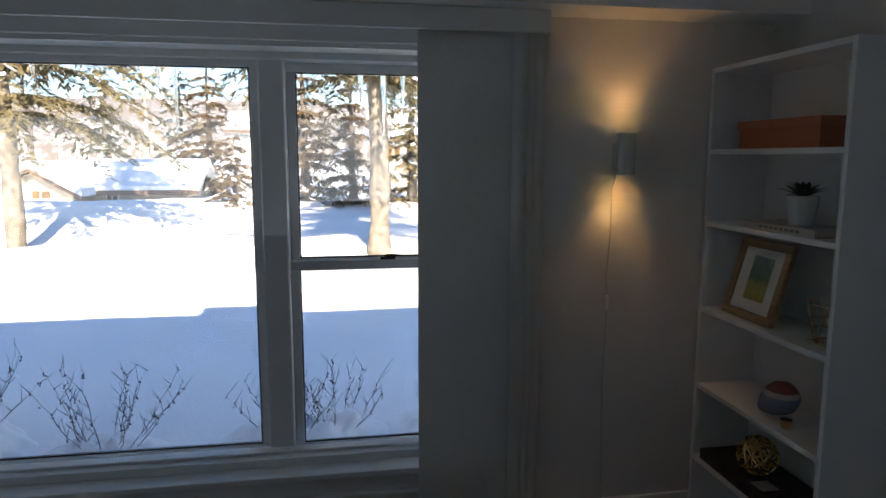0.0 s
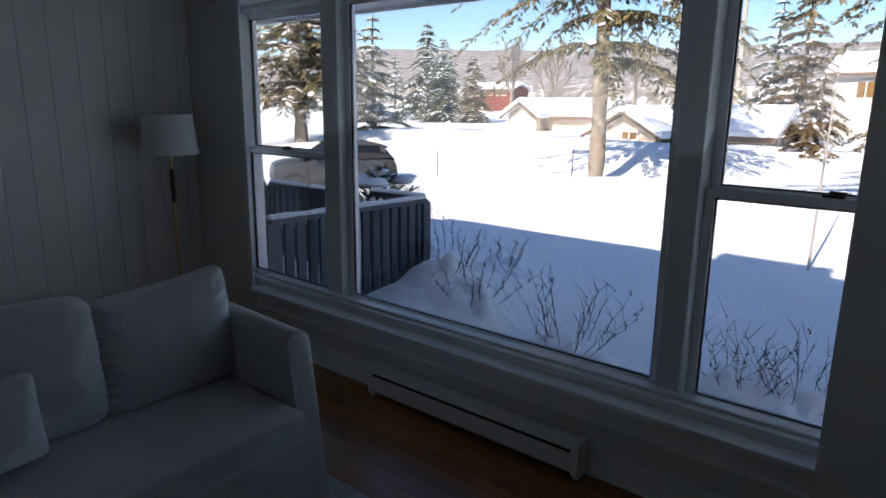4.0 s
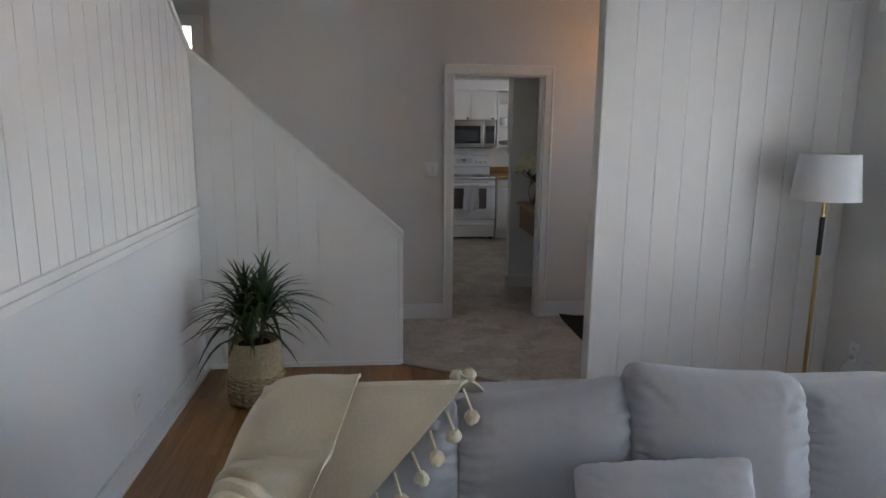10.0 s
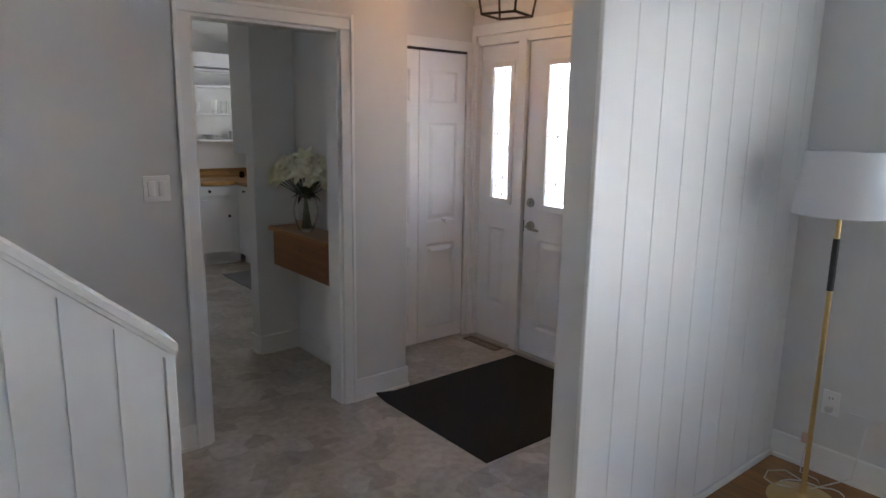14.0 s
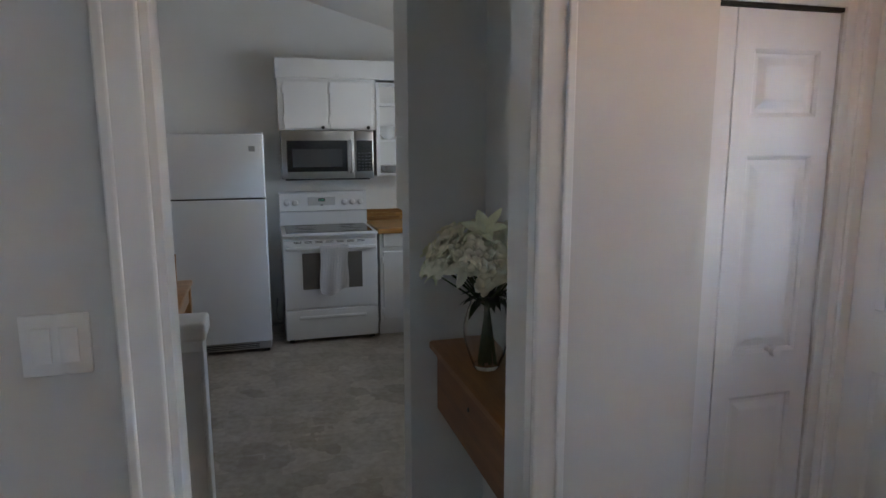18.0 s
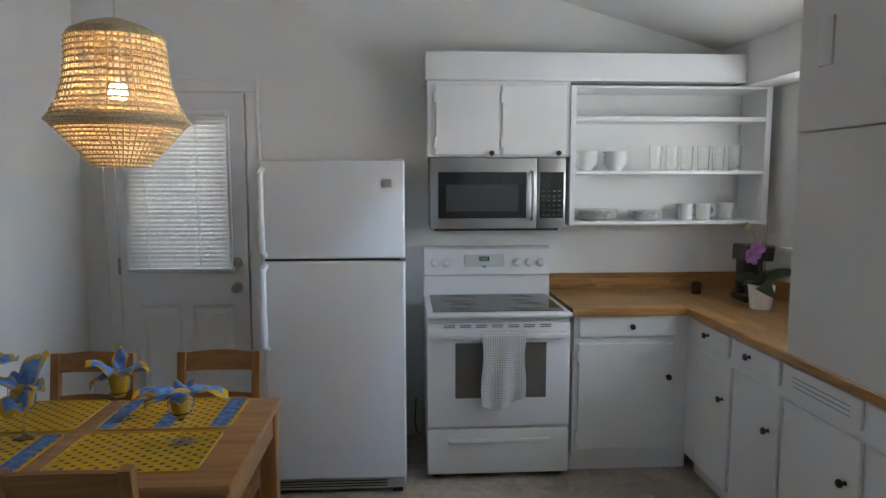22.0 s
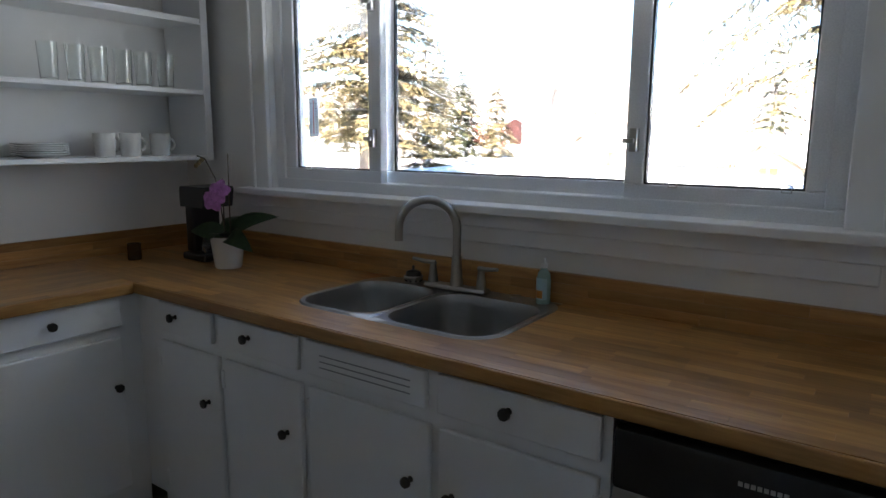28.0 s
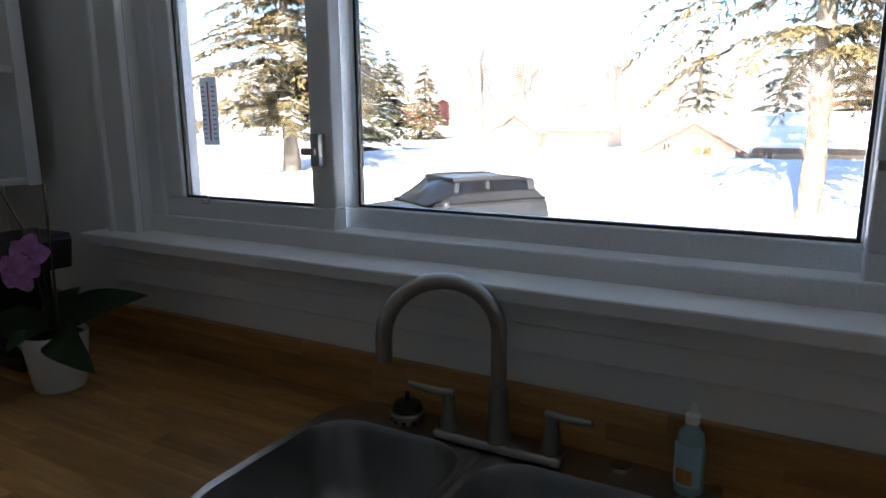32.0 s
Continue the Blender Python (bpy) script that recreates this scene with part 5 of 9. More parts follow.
def frosted():
    m, nt, bs = material("frosted_door_glass")
    v = coords(nt)
    n = node(nt, "ShaderNodeTexVoronoi", {"Vector": v}, Scale=90.0)
    bs.inputs["Base Color"].default_value = (0.95, 0.97, 0.98, 1)
    bs.inputs["Transmission Weight"].default_value, bs.inputs["Roughness"].default_value = 1.0, 0.28
    bump(nt, bs, n.outputs["Distance"], 0.5, 0.004)
    return m


FROST = frosted()
LEAD = metal("lead_came", (0.10, 0.10, 0.10), 0.5)
side = lit_leaf("sidelight", -5.94, -5.545, -5.815, -5.625, 1.065, 1.995, [(-5.83, -5.66, 0.28, 0.86)])
door = lit_leaf("leaf", -5.475, -4.56, -5.305, -4.73, 1.055, 1.985, [(-5.34, -5.08, 0.20, 0.83), (-4.95, -4.69, 0.20, 0.83)])
for lf, g0, g1, z0, z1 in ((side, -5.815, -5.625, 1.065, 1.995), (door, -5.305, -4.73, 1.055, 1.985)):
    part("glass_frame", frame_rect(g0 - 0.025, g1 + 0.025, z0 - 0.025, z1 + 0.025, 0.04, DY0 - 0.014, DY0 + 0.002, 0.004), DOORW, lf, smooth=False)
    p = part("pane", box(g0, g1, DY0 + 0.02, DY0 + 0.026, z0, z1), FROST, lf, smooth=False)
    p.visible_shadow = False
    cx, cz, w, h = (g0 + g1) / 2, (z0 + z1) / 2, (g1 - g0) / 2 - 0.012, (z1 - z0) / 2 - 0.012
    came = bmesh.new()
    yy, r = DY0 + 0.018, 0.0046
    broad = w > 0.2
    ex, ez = w * (0.33 if broad else 0.70), h * (0.49 if broad else 0.37)
    sx, sz = (0.074, 0.086) if broad else (w, 0.085)
    tube([(cx + ex * math.cos(a), yy, cz + ez * math.sin(a)) for a in [k * math.pi / 18 for k in range(36)]], r, 6, bm=came, closed=True)
    bend = [j * math.pi / 2 / 8 for j in range(9)]
    for s in (-1, 1):
        tube([(cx, yy, cz + s * ez), (cx, yy, cz + s * (h if broad else h - 2 * sz))], r, 6, bm=came)
        tube([(cx + s * ex, yy, cz), (cx + s * (w + 0.01), yy, cz)], r, 6, bm=came)
        gems = []
        if broad:
            lx = cx + s * (w - sx)
            tube([(lx, yy, cz - (h - 2 * sz)), (lx, yy, cz + (h - 2 * sz))], r, 6, bm=came)
            tube([(cx - (w - 2 * sx), yy, cz + s * (h - sz)), (cx + (w - 2 * sx), yy, cz + s * (h - sz))], r, 6, bm=came)
            gems = [(lx, cz), (cx, cz + s * (h - sz))]
        for gx, gz in gems:
            # small clear lozenges where the lines cross
            tube([(gx, yy - 0.001, gz + 0.014), (gx + 0.012, yy - 0.001, gz), (gx, yy - 0.001, gz - 0.014), (gx - 0.012, yy - 0.001, gz)], 0.003, 5, bm=came, closed=True)
        for q in (-1, 1):
            # four-pointed star of concave quarter arcs near each corner
            kx, kz = cx + s * (w - sx), cz + q * (h - sz)
            for u0, u1 in ((1, 1), (1, -1), (-1, 1), (-1, -1)):
                if broad or u0 == s:
                    tube([(kx + u0 * sx * (1 - math.sin(t)), yy, kz + u1 * sz * (1 - math.cos(t))) for t in bend], 0.004, 5, bm=came)
    part("lead_came", came, LEAD, lf, "dark leaded pattern with an oval and stars")
part("panel", sunk_panel(-5.83, -5.66, 0.28, 0.86, DY0, -1, 0.04), DOORW, side, smooth=False)
part("panel", sunk_panel(-5.34, -5.08, 0.20, 0.83, DY0, -1, 0.04), DOORW, door, smooth=False)
part("panel", sunk_panel(-4.95, -4.69, 0.20, 0.83, DY0, -1, 0.04), DOORW, door, smooth=False)
part("frame", boxes((-5.96, -5.94, FW - 0.01, FT, 0.0, 2.15), (-5.545, -5.475, FW - 0.004, FT, 0.0, 2.15), (-4.56, -4.46, FW + 0.02, FT, 0.0, 2.15), (-5.96, -4.46, FW + 0.004, FT, 2.132, 2.20), bevel=0.003), TRIM, fd, smooth=False)
part("stop", boxes((-4.575, -4.56, DY0 - 0.014, DY0, 0.0, 2.13), (-5.49, -5.475, DY0 - 0.014, DY0, 0.0, 2.13), bevel=0.002), TRIM, fd, smooth=False)
part("threshold", box(-5.96, -4.46, FW - 0.02, FT, 0.0, 0.014, 0.004), metal("threshold_aluminium", (0.5, 0.47, 0.42), 0.4), fd)
part("casing", boxes((-4.46, -4.385, FW - 0.02, FW, 0.0, 2.27), (-5.995, -5.955, FW - 0.02, FW, 0.0, 2.27), (-5.955, -4.46, FW - 0.02, FW, 2.195, 2.27), bevel=0.004), TRIM, fd, smooth=False)


def turned(profile, at, axis_euler, n=24):
    b = lathe(profile, (0, 0, 0), n)
    bmesh.ops.transform(b, matrix=Matrix.Translation(at) @ Euler([radians(a) for a in axis_euler]).to_matrix().to_4x4(), verts=b.verts)
    return b


part("deadbolt", turned([(0.0, 0.0), (0.032, 0.0), (0.03, 0.012), (0.014, 0.016), (0.012, 0.03), (0.0, 0.03)], (-5.415, DY0, 1.075), (90, 0, 0)), CHROME, door, "satin nickel deadbolt")
rose = part("lever_handle", turned([(0.0, 0.0), (0.034, 0.0), (0.031, 0.012), (0.012, 0.02), (0.011, 0.045), (0.0, 0.046)], (-5.41, DY0, 0.915), (90, 0, 0)), CHROME, door, "satin nickel lever handle")
part("lever", tube([(-5.41, DY0 - 0.04, 0.915), (-5.38, DY0 - 0.05, 0.912), (-5.33, DY0 - 0.05, 0.900), (-5.30, DY0 - 0.046, 0.898)], [0.010, 0.010, 0.009, 0.007], 10), CHROME, rose)
part("latch_plate", box(-5.478, -5.470, DY0 - 0.003, DY0 + 0.03, 0.87, 0.95), BLACKM, door, smooth=False)
for z in (0.28, 1.17, 1.98):
    part("hinge", boxes((-4.566, -4.545, DY0 - 0.016, DY0 + 0.004, z - 0.05, z + 0.05), bevel=0.004), CHROME, fd, "steel butt hinge")

# floor register
vt = thing("floor_register", (-5.745, 2.69, 0), "brown metal floor register by the sidelight", "vent")
BROWN = plain("brown_register", (0.16, 0.10, 0.06), 0.45)
vf = part("frame", frame_rect(-5.92, -5.57, 2.645, 2.735, 0.012, 0.0, 0.006, 0.001, axis="y"), BROWN, vt)
for v in vf.data.vertices:
    v.co = Vector((v.co.x, v.co.z + ORIGIN[vt].z - ORIGIN[vt].y, v.co.y + ORIGIN[vt].y))
for k in range(16):
    part("slat", box(-5.905 + 0.0205 * k, -5.897 + 0.0205 * k, 2.657, 2.723, 0.0005, 0.005), BROWN, vt, smooth=False)

# door mat
dm = plain("black_ribbed_mat", (0.016, 0.016, 0.017), 0.95, grain=180.0, vary=0.4, relief=0.6)
mt = sheet(30, 36, lambda u, v: Vector((-5.42 + 0.96 * u, 1.545 + 1.17 * v, 0.008 + 0.02 * max(0, 1 - 9 * math.hypot(u, v)) + 0.0015 * noise.noise(Vector((u * 30, v * 30, 1))))), thick=0.006)
solid("doormat", mt, dm, "black ribbed doormat with a lifted corner", "doormat")

# coat rail, heater and straw bag on the wall by the door
rk = thing("coat_rail", (-4.1, FW, 1.75), "white painted coat board with hooks", "coat rack")
part("board", boxes((-4.38, -3.81, FW - 0.02, FW, 1.655, 1.86), bevel=0.004), TRIM, rk, smooth=False)
for x in (-4.30, -4.06, -3.90):
    part("hook", tube([(x, FW - 0.02, 1.80), (x, FW - 0.055, 1.80), (x, FW - 0.07, 1.825), (x, FW - 0.055, 1.79), (x, FW - 0.04, 1.745), (x, FW - 0.06, 1.73), (x, FW - 0.075, 1.755)], 0.006, 8), TRIM, rk)
STRAW = fabric("woven_straw", (0.50, 0.33, 0.15), 150.0, 0.9, 0.2, 1.0)
bg = thing("straw_bag", (-4.13, FW - 0.06, 1.0), "woven straw tote hanging from the coat rail", "bag")
part("body", sheet(16, 12, lambda u, v: Vector((-4.275 + 0.29 * u - 0.02 * v * (2 * u - 1), FW - 0.045 - 0.055 * math.sin(math.pi * u) * (0.4 + 0.6 * v), 1.395 - 0.39 * v - 0.03 * math.sin(math.pi * u) * (v > 0.95))), thick=0.02), STRAW, bg)
part("strap", tube([(-4.22, FW - 0.055, 1.38), (-4.15, FW - 0.065, 1.62), (-4.06, FW - 0.073, 1.76), (-4.02, FW - 0.065, 1.62), (-4.04, FW - 0.055, 1.38)], 0.006, 8), plain("jute_rope", (0.36, 0.22, 0.11), 0.9), bg, "brown rope strap")
fh = thing("foyer_heater", (-4.1, FW - 0.04, 0), "small white baseboard heater by the front door", "heater")
part("housing", prism([(FW, 0.0), (FW - 0.07, 0.0), (FW - 0.075, 0.02), (FW - 0.075, 0.17), (FW - 0.05, 0.215), (FW, 0.225)], "x", -4.345, -3.81), TRIM, fh, smooth=False)
part("grille", boxes(*[(-4.33, -3.82, FW - 0.074, FW - 0.06, 0.172 + 0.010 * k, 0.176 + 0.010 * k) for k in range(4)]), BLACKM, fh, smooth=False)

# rocker switch plate
sw = thing("light_switch", (-5.45, 0.408, 1.29), "white double rocker switch on the grey wall", "light switch")
part("plate", box(-5.45, -5.443, 0.347, 0.463, 1.23, 1.345, 0.003), TRIM, sw)
for k in range(2):
    part("rocker", box(-5.443, -5.437, 0.366 + 0.046 * k, 0.398 + 0.046 * k, 1.254, 1.321, 0.002), TRIM, sw)

# lantern
ln = thing("pendant_lantern", (-4.92, 2.03, 2.15), "black wire lantern with candle bulbs", "pendant lamp")
LX, LY = -4.92, 2.03


def corner(r, z, k):
    a = math.pi / 4 + k * math.pi / 2 + 0.3
    return (LX + r * math.cos(a), LY + r * math.sin(a), z)


IRON = metal("dark_bronze", (0.05, 0.035, 0.025), 0.5)
for r, z in ((0.135, 2.145), (0.185, 2.40), (0.05, 2.55)):
    part("ring", tube([corner(r, z, k) for k in range(4)], 0.007, 6, closed=True), IRON, ln)
for k in range(4):
    part("upright", tube([corner(0.135, 2.145, k), corner(0.185, 2.40, k), corner(0.05, 2.55, k)], 0.006, 6), IRON, ln)
part("rod", tube([(LX, LY, 2.28), (LX, LY, TOP)], 0.006, 8), IRON, ln)
CANDLE = glow("candle_bulb", (1.0, 0.60, 0.28), 1.6)
for k in range(3):
    a = k * 2.094
    x, y_ = LX + 0.05 * math.cos(a), LY + 0.05 * math.sin(a)
    part("candle_arm", tube([(LX, LY, 2.25), (x, y_, 2.235), (x, y_, 2.27)], 0.005, 6), IRON, ln)
    part("bulb", lathe([(0.0, 0.0), (0.010, 0.004), (0.016, 0.03), (0.010, 0.06), (0.0, 0.085)], (x, y_, 2.27), 12), CANDLE, ln, "glowing candle bulb")

# nook: wall box with a vase of lilies
wbx = thing("wall_box", (-6.03, 1.5, 0.64), "reddish pine wall box with a lid top in the nook", "wall shelf")
part("body", boxes((-6.42, -5.65, 1.385, 1.402, 0.645, 0.88), (-6.42, -6.40, 1.402, 1.60, 0.645, 0.88), (-5.67, -5.65, 1.402, 1.60, 0.645, 0.88), (-6.40, -5.67, 1.402, 1.60, 0.645, 0.66), (-6.40, -5.67, 1.585, 1.60, 0.66, 0.88), bevel=0.002), CHERRY, wbx, smooth=False)
tp = prism([(-6.455, 1.60), (-6.455, 1.375), (-6.44, 1.36), (-5.66, 1.36), (-5.635, 1.375), (-5.63, 1.40), (-5.63, 1.60)], "z", 0.882, 0.903)
part("top", tp, wood("warm_pine_top", (0.30, 0.12, 0.035), (0.44, 0.20, 0.07), 0.3, "X", 0.8, 0.05), wbx, smooth=False)
part("keyhole", turned([(0.0, 0.0), (0.008, 0.0), (0.008, 0.003), (0.0, 0.003)], (-6.03, 1.385, 0.80), (90, 0, 0), 12), BLACKM, wbx)

vs_ = thing("flower_vase", (-6.12, 1.475, 0.903), "clear glass vase of white lilies", "vase")
VX, VY, VZ = -6.12, 1.475, 0.903
vg = bmesh.new()
lathe([(0.0, 0.0), (0.040, 0.0), (0.046, 0.008), (0.064, 0.055), (0.078, 0.115), (0.077, 0.155), (0.064, 0.205), (0.056, 0.228), (0.061, 0.245), (0.058, 0.245), (0.052, 0.228), (0.060, 0.204), (0.0735, 0.155), (0.0745, 0.115), (0.060, 0.057), (0.040, 0.016), (0.0, 0.014)], (VX, VY, VZ), 36, bm=vg)
vv = part("glass", vg, CLEAR, vs_)
vv.visible_shadow = False
STEM = plain("flower_stem", (0.05, 0.09, 0.03), 0.6)
PETAL = translucent(plain("white_petal", (0.93, 0.89, 0.72), 0.6, grain=40.0), 0.3)
PETALG = plain("cream_petal", (0.84, 0.85, 0.62), 0.6, grain=40.0)
LEAFD = leaf_mat("lily_leaf", (0.012, 0.022, 0.010), (0.03, 0.06, 0.02))


def blossom(b, at, way, size, n=6, open_=0.9, wide=0.34, tip=0.74):
    way = Vector(way).normalized()
    u_ = way.orthogonal().normalized()
    v_ = way.cross(u_)
    for k in range(n):
        a = 2 * math.pi * k / n + random.uniform(-0.15, 0.15)
        d = (u_ * math.cos(a) + v_ * math.sin(a)) * math.sin(open_) + way * math.cos(open_)
        side = d.cross(way).normalized()
        out = side.cross(d).normalized()
        rows = []
        for i in range(6):
            t = i / 5
            w = size * wide * math.sin(math.pi * (0.10 + tip * t)) ** 0.8
            c = Vector(at) + d * size * t - out * size * 0.30 * t * t
            rows.append([b.verts.new(c + side * w * s + out * (abs(s) * w * 0.25 + size * 0.035 * math.sin(9 * t + 3 * s + k))) for s in (-1, -0.5, 0, 0.5, 1)])
        for r0, r1 in zip(rows, rows[1:]):
            for i in range(4):
                b.faces.new((r0[i], r0[i + 1], r1[i + 1], r1[i]))


for k in range(30):
    a, rr = k * 2.39996, 0.045 + 0.150 * math.sqrt(k / 30)
    head = Vector((VX + rr * math.cos(a) * 1.2, VY - 0.02 + rr * math.sin(a) * 0.75, VZ + 0.335 + 0.115 * (1 - (rr / 0.195) ** 2) + random.uniform(-0.02, 0.02)))
    if head.y > 1.57:
        head.y = 1.57
    part("stem", tube([(VX + random.uniform(-0.03, 0.03), VY + random.uniform(-0.03, 0.03), VZ + 0.02), (VX + random.uniform(-0.02, 0.02), VY, VZ + 0.21), head - Vector((0, 0, 0.02))], 0.0035, 5), STEM, vs_)
    pb = bmesh.new()
    way = Vector((head.x - VX, head.y - VY - 0.05, 0.12))
    if k % 3 == 0:
        blossom(pb, head, way, random.uniform(0.080, 0.098), 6, random.uniform(0.8, 1.15), 0.24, 0.87)
    else:
        for j in range(9):
            q = head + Vector((random.uniform(-0.046, 0.046), random.uniform(-0.046, 0.035), random.uniform(-0.04, 0.04)))
            blossom(pb, q, way + Vector((random.uniform(-0.1, 0.1), random.uniform(-0.1, 0.1), 0)), random.uniform(0.030, 0.042), 5, random.uniform(0.6, 1.1), 0.42)
    part("blossom", pb, PETALG if k % 4 == 0 else PETAL, vs_)
lb = bmesh.new()
for k in range(16):
    a = k * 2.4
    leaf(lb, (VX, VY, VZ + 0.23), (VX + 0.13 * math.cos(a), min(1.585, VY + 0.09 * math.sin(a)), VZ + 0.25 + 0.05 * math.sin(k * 1.7)), 0.035, 0.3)
part("leaves", lb, LEAFD, vs_)

# ---- kitchen: fitted run ----
CT = 0.93  # worktop height


def knob(parent, at, way):
    """A small black mushroom knob; way: '+x' or '-y', the side it stands out to."""
    e = {"+x": (0, 90, 0), "-y": (90, 0, 0)}[way]
    part("knob", turned([(0.0, 0.0), (0.009, 0.0), (0.006, 0.006), (0.006, 0.014), (0.0155, 0.020), (0.0145, 0.028), (0.0, 0.032)], at, e, 16), BLACKM, parent, "black iron knob")


def front(parent, name, along, a0, a1, z0, z1, face, knob_at=None, hinge=None):
    """An overlay drawer or door front with eased edges."""
    if along == "x":
        ob = part(name, box(a0, a1, face - 0.018, face, z0, z1, 0.005, 2), CABW, parent, smooth=False)
        if knob_at:
            knob(ob, (knob_at[0], face - 0.018, knob_at[1]), "-y")
        if hinge:
            for z in (z0 + 0.07, z1 - 0.07):
                part("hinge", boxes((hinge - 0.012, hinge + 0.004, face - 0.021, face - 0.001, z - 0.03, z + 0.03), bevel=0.002), CABW, ob)
    else:
        ob = part(name, box(face, face + 0.018, a0, a1, z0, z1, 0.005, 2), CABW, parent, smooth=False)
        if knob_at:
            knob(ob, (face + 0.018, knob_at[0], knob_at[1]), "+x")
        if hinge:
            for z in (z0 + 0.07, z1 - 0.07):
                part("hinge", boxes((face + 0.001, face + 0.021, hinge - 0.012, hinge + 0.004, z - 0.03, z + 0.03), bevel=0.002), CABW, ob)
    return ob


BASES = "base cabinets"
FY, FX = 2.33, -9.44  # faces of the carcases


def base_unit(x0, x1, label, drawer, door_, dk, ok, hinge, slots=False):
    c = thing("base_cabinet", ((x0 + x1) / 2, 2.6, 0), label, "cabinet", BASES)
    part("body", boxes((x0, x1, FY, KW - 0.005, 0.11, 0.715), (x0, x1, FY, FY + 0.018, 0.715, 0.888)), CABW, c, smooth=False)
    part("toe_kick", box(x0, x1, FY + 0.06, FY + 0.075, 0.0, 0.11), CABW, c, smooth=False)
    f = front(c, "false_front" if slots else "drawer", "x", drawer[0], drawer[1], 0.772, 0.878, FY, dk)
    if slots:
        for k in range(3):
            # raised grey strips stand in for the shade in the white recesses
            part("vent_slot", box(drawer[0] + 0.06, drawer[1] - 0.05, FY - 0.0195, FY - 0.0175, 0.803 + 0.018 * k, 0.806 + 0.018 * k), plain("slot_shade_grey", (0.30, 0.30, 0.31), 0.6), f, "thin grey strip for the shade in a slot", smooth=False)
    front(c, "door", "x", door_[0], door_[1], 0.125, 0.735, FY, ok, hinge)
    return c


base_unit(-9.44, -8.955, "white corner base cabinet with a drawer and a door", (-9.285, -8.975), (-9.285, -8.945), (-9.175, 0.835), (-9.006, 0.564), -9.285)
base_unit(-8.955, -8.54, "white base cabinet with a drawer and a door", (-8.935, -8.56), (-8.915, -8.55), (-8.781, 0.833), (-8.612, 0.564), -8.915)
base_unit(-8.54, -8.065, "white sink cabinet with a slotted false drawer", (-8.525, -8.085), (-8.515, -8.075), None, (-8.134, 0.567), -8.515, True)
base_unit(-8.065, -7.60, "white base cabinet with a drawer beside the dishwasher", (-8.05, -7.62), (-8.045, -7.62), (-7.844, 0.832), (-8.002, 0.561), -7.62)
bcx = thing("base_cabinet", (-9.7, 2.0, 0), "white base cabinet beside the range", "cabinet", BASES)
part("body", box(-10.045, FX, 1.70, 2.33, 0.11, 0.888), CABW, bcx, smooth=False)
part("toe_kick", box(FX - 0.075, FX - 0.06, 1.70, 2.36, 0.0, 0.11), CABW, bcx, smooth=False)
front(bcx, "drawer", "y", 1.725, 2.255, 0.772, 0.895, FX, (2.009, 0.83))
front(bcx, "door", "y", 1.725, 2.245, 0.15, 0.735, FX, (2.215, 0.55), 1.725)

# dishwasher
dw = thing("dishwasher", (-7.29, 2.6, 0), "stainless dishwasher with a black control strip", "dishwasher")
part("body", box(-7.59, -6.99, FY + 0.01, KW - 0.01, 0.02, 0.885), plain("dark_steel", (0.05, 0.05, 0.05), 0.5), dw, smooth=False)
part("door", box(-7.588, -6.992, FY - 0.025, FY + 0.01, 0.10, 0.735, 0.006), STEEL, dw)
cs = part("control_strip", box(-7.588, -6.992, FY - 0.035, FY + 0.01, 0.735, 0.872, 0.012), BLACK, dw)
part("maker_plate", boxes(*[(-7.345 + 0.011 * k, -7.337 + 0.011 * k, FY - 0.0365, FY - 0.0345, 0.822, 0.831) for k in range(8)]), plain("pale_print", (0.45, 0.45, 0.45), 0.5), cs, "small pale maker's mark in plain bars", smooth=False)
for k in range(6):
    part("key", boxes((-7.22 + 0.034 * k, -7.20 + 0.034 * k, FY - 0.0365, FY - 0.0345, 0.808, 0.812), (-7.22 + 0.034 * k, -7.205 + 0.034 * k, FY - 0.0365, FY - 0.0345, 0.818, 0.821)), plain("pale_print_key", (0.4, 0.4, 0.4), 0.5), cs, smooth=False)
part("kick_plate", box(-7.588, -6.992, FY + 0.05, FY + 0.06, 0.0, 0.10), BLACK, dw, smooth=False)
solid("end_panel", box(-6.99, -6.745, FY, KW - 0.005, 0.0, 0.888), CABW, "white filler panel at the end of the run", "cabinet panel", smooth=False)

# sink
SKX0, SKX1, SKY0, SKY1 = -8.755, -7.985, 2.435, 2.965
sk = thing("sink", (-8.37, 2.7, CT), "double-bowl stainless steel drop-in sink", "sink")


def rounded(cx, cy, x0, x1, y0, y1, rad, a):
    """Where a ray at angle a from a centre leaves a round-cornered rectangle."""
    mx, my, hx, hy = (x0 + x1) / 2, (y0 + y1) / 2, (x1 - x0) / 2, (y1 - y0) / 2
    lo, hi = 0.0, 1.0
    for _ in range(24):
        m = (lo + hi) / 2
        qx, qy = abs(cx + m * math.cos(a) - mx) - hx + rad, abs(cy + m * math.sin(a) - my) - hy + rad
        if math.hypot(max(qx, 0), max(qy, 0)) + min(max(qx, qy), 0) > rad:
            hi = m
        else:
            lo = m
    return cx + lo * math.cos(a), cy + lo * math.sin(a)


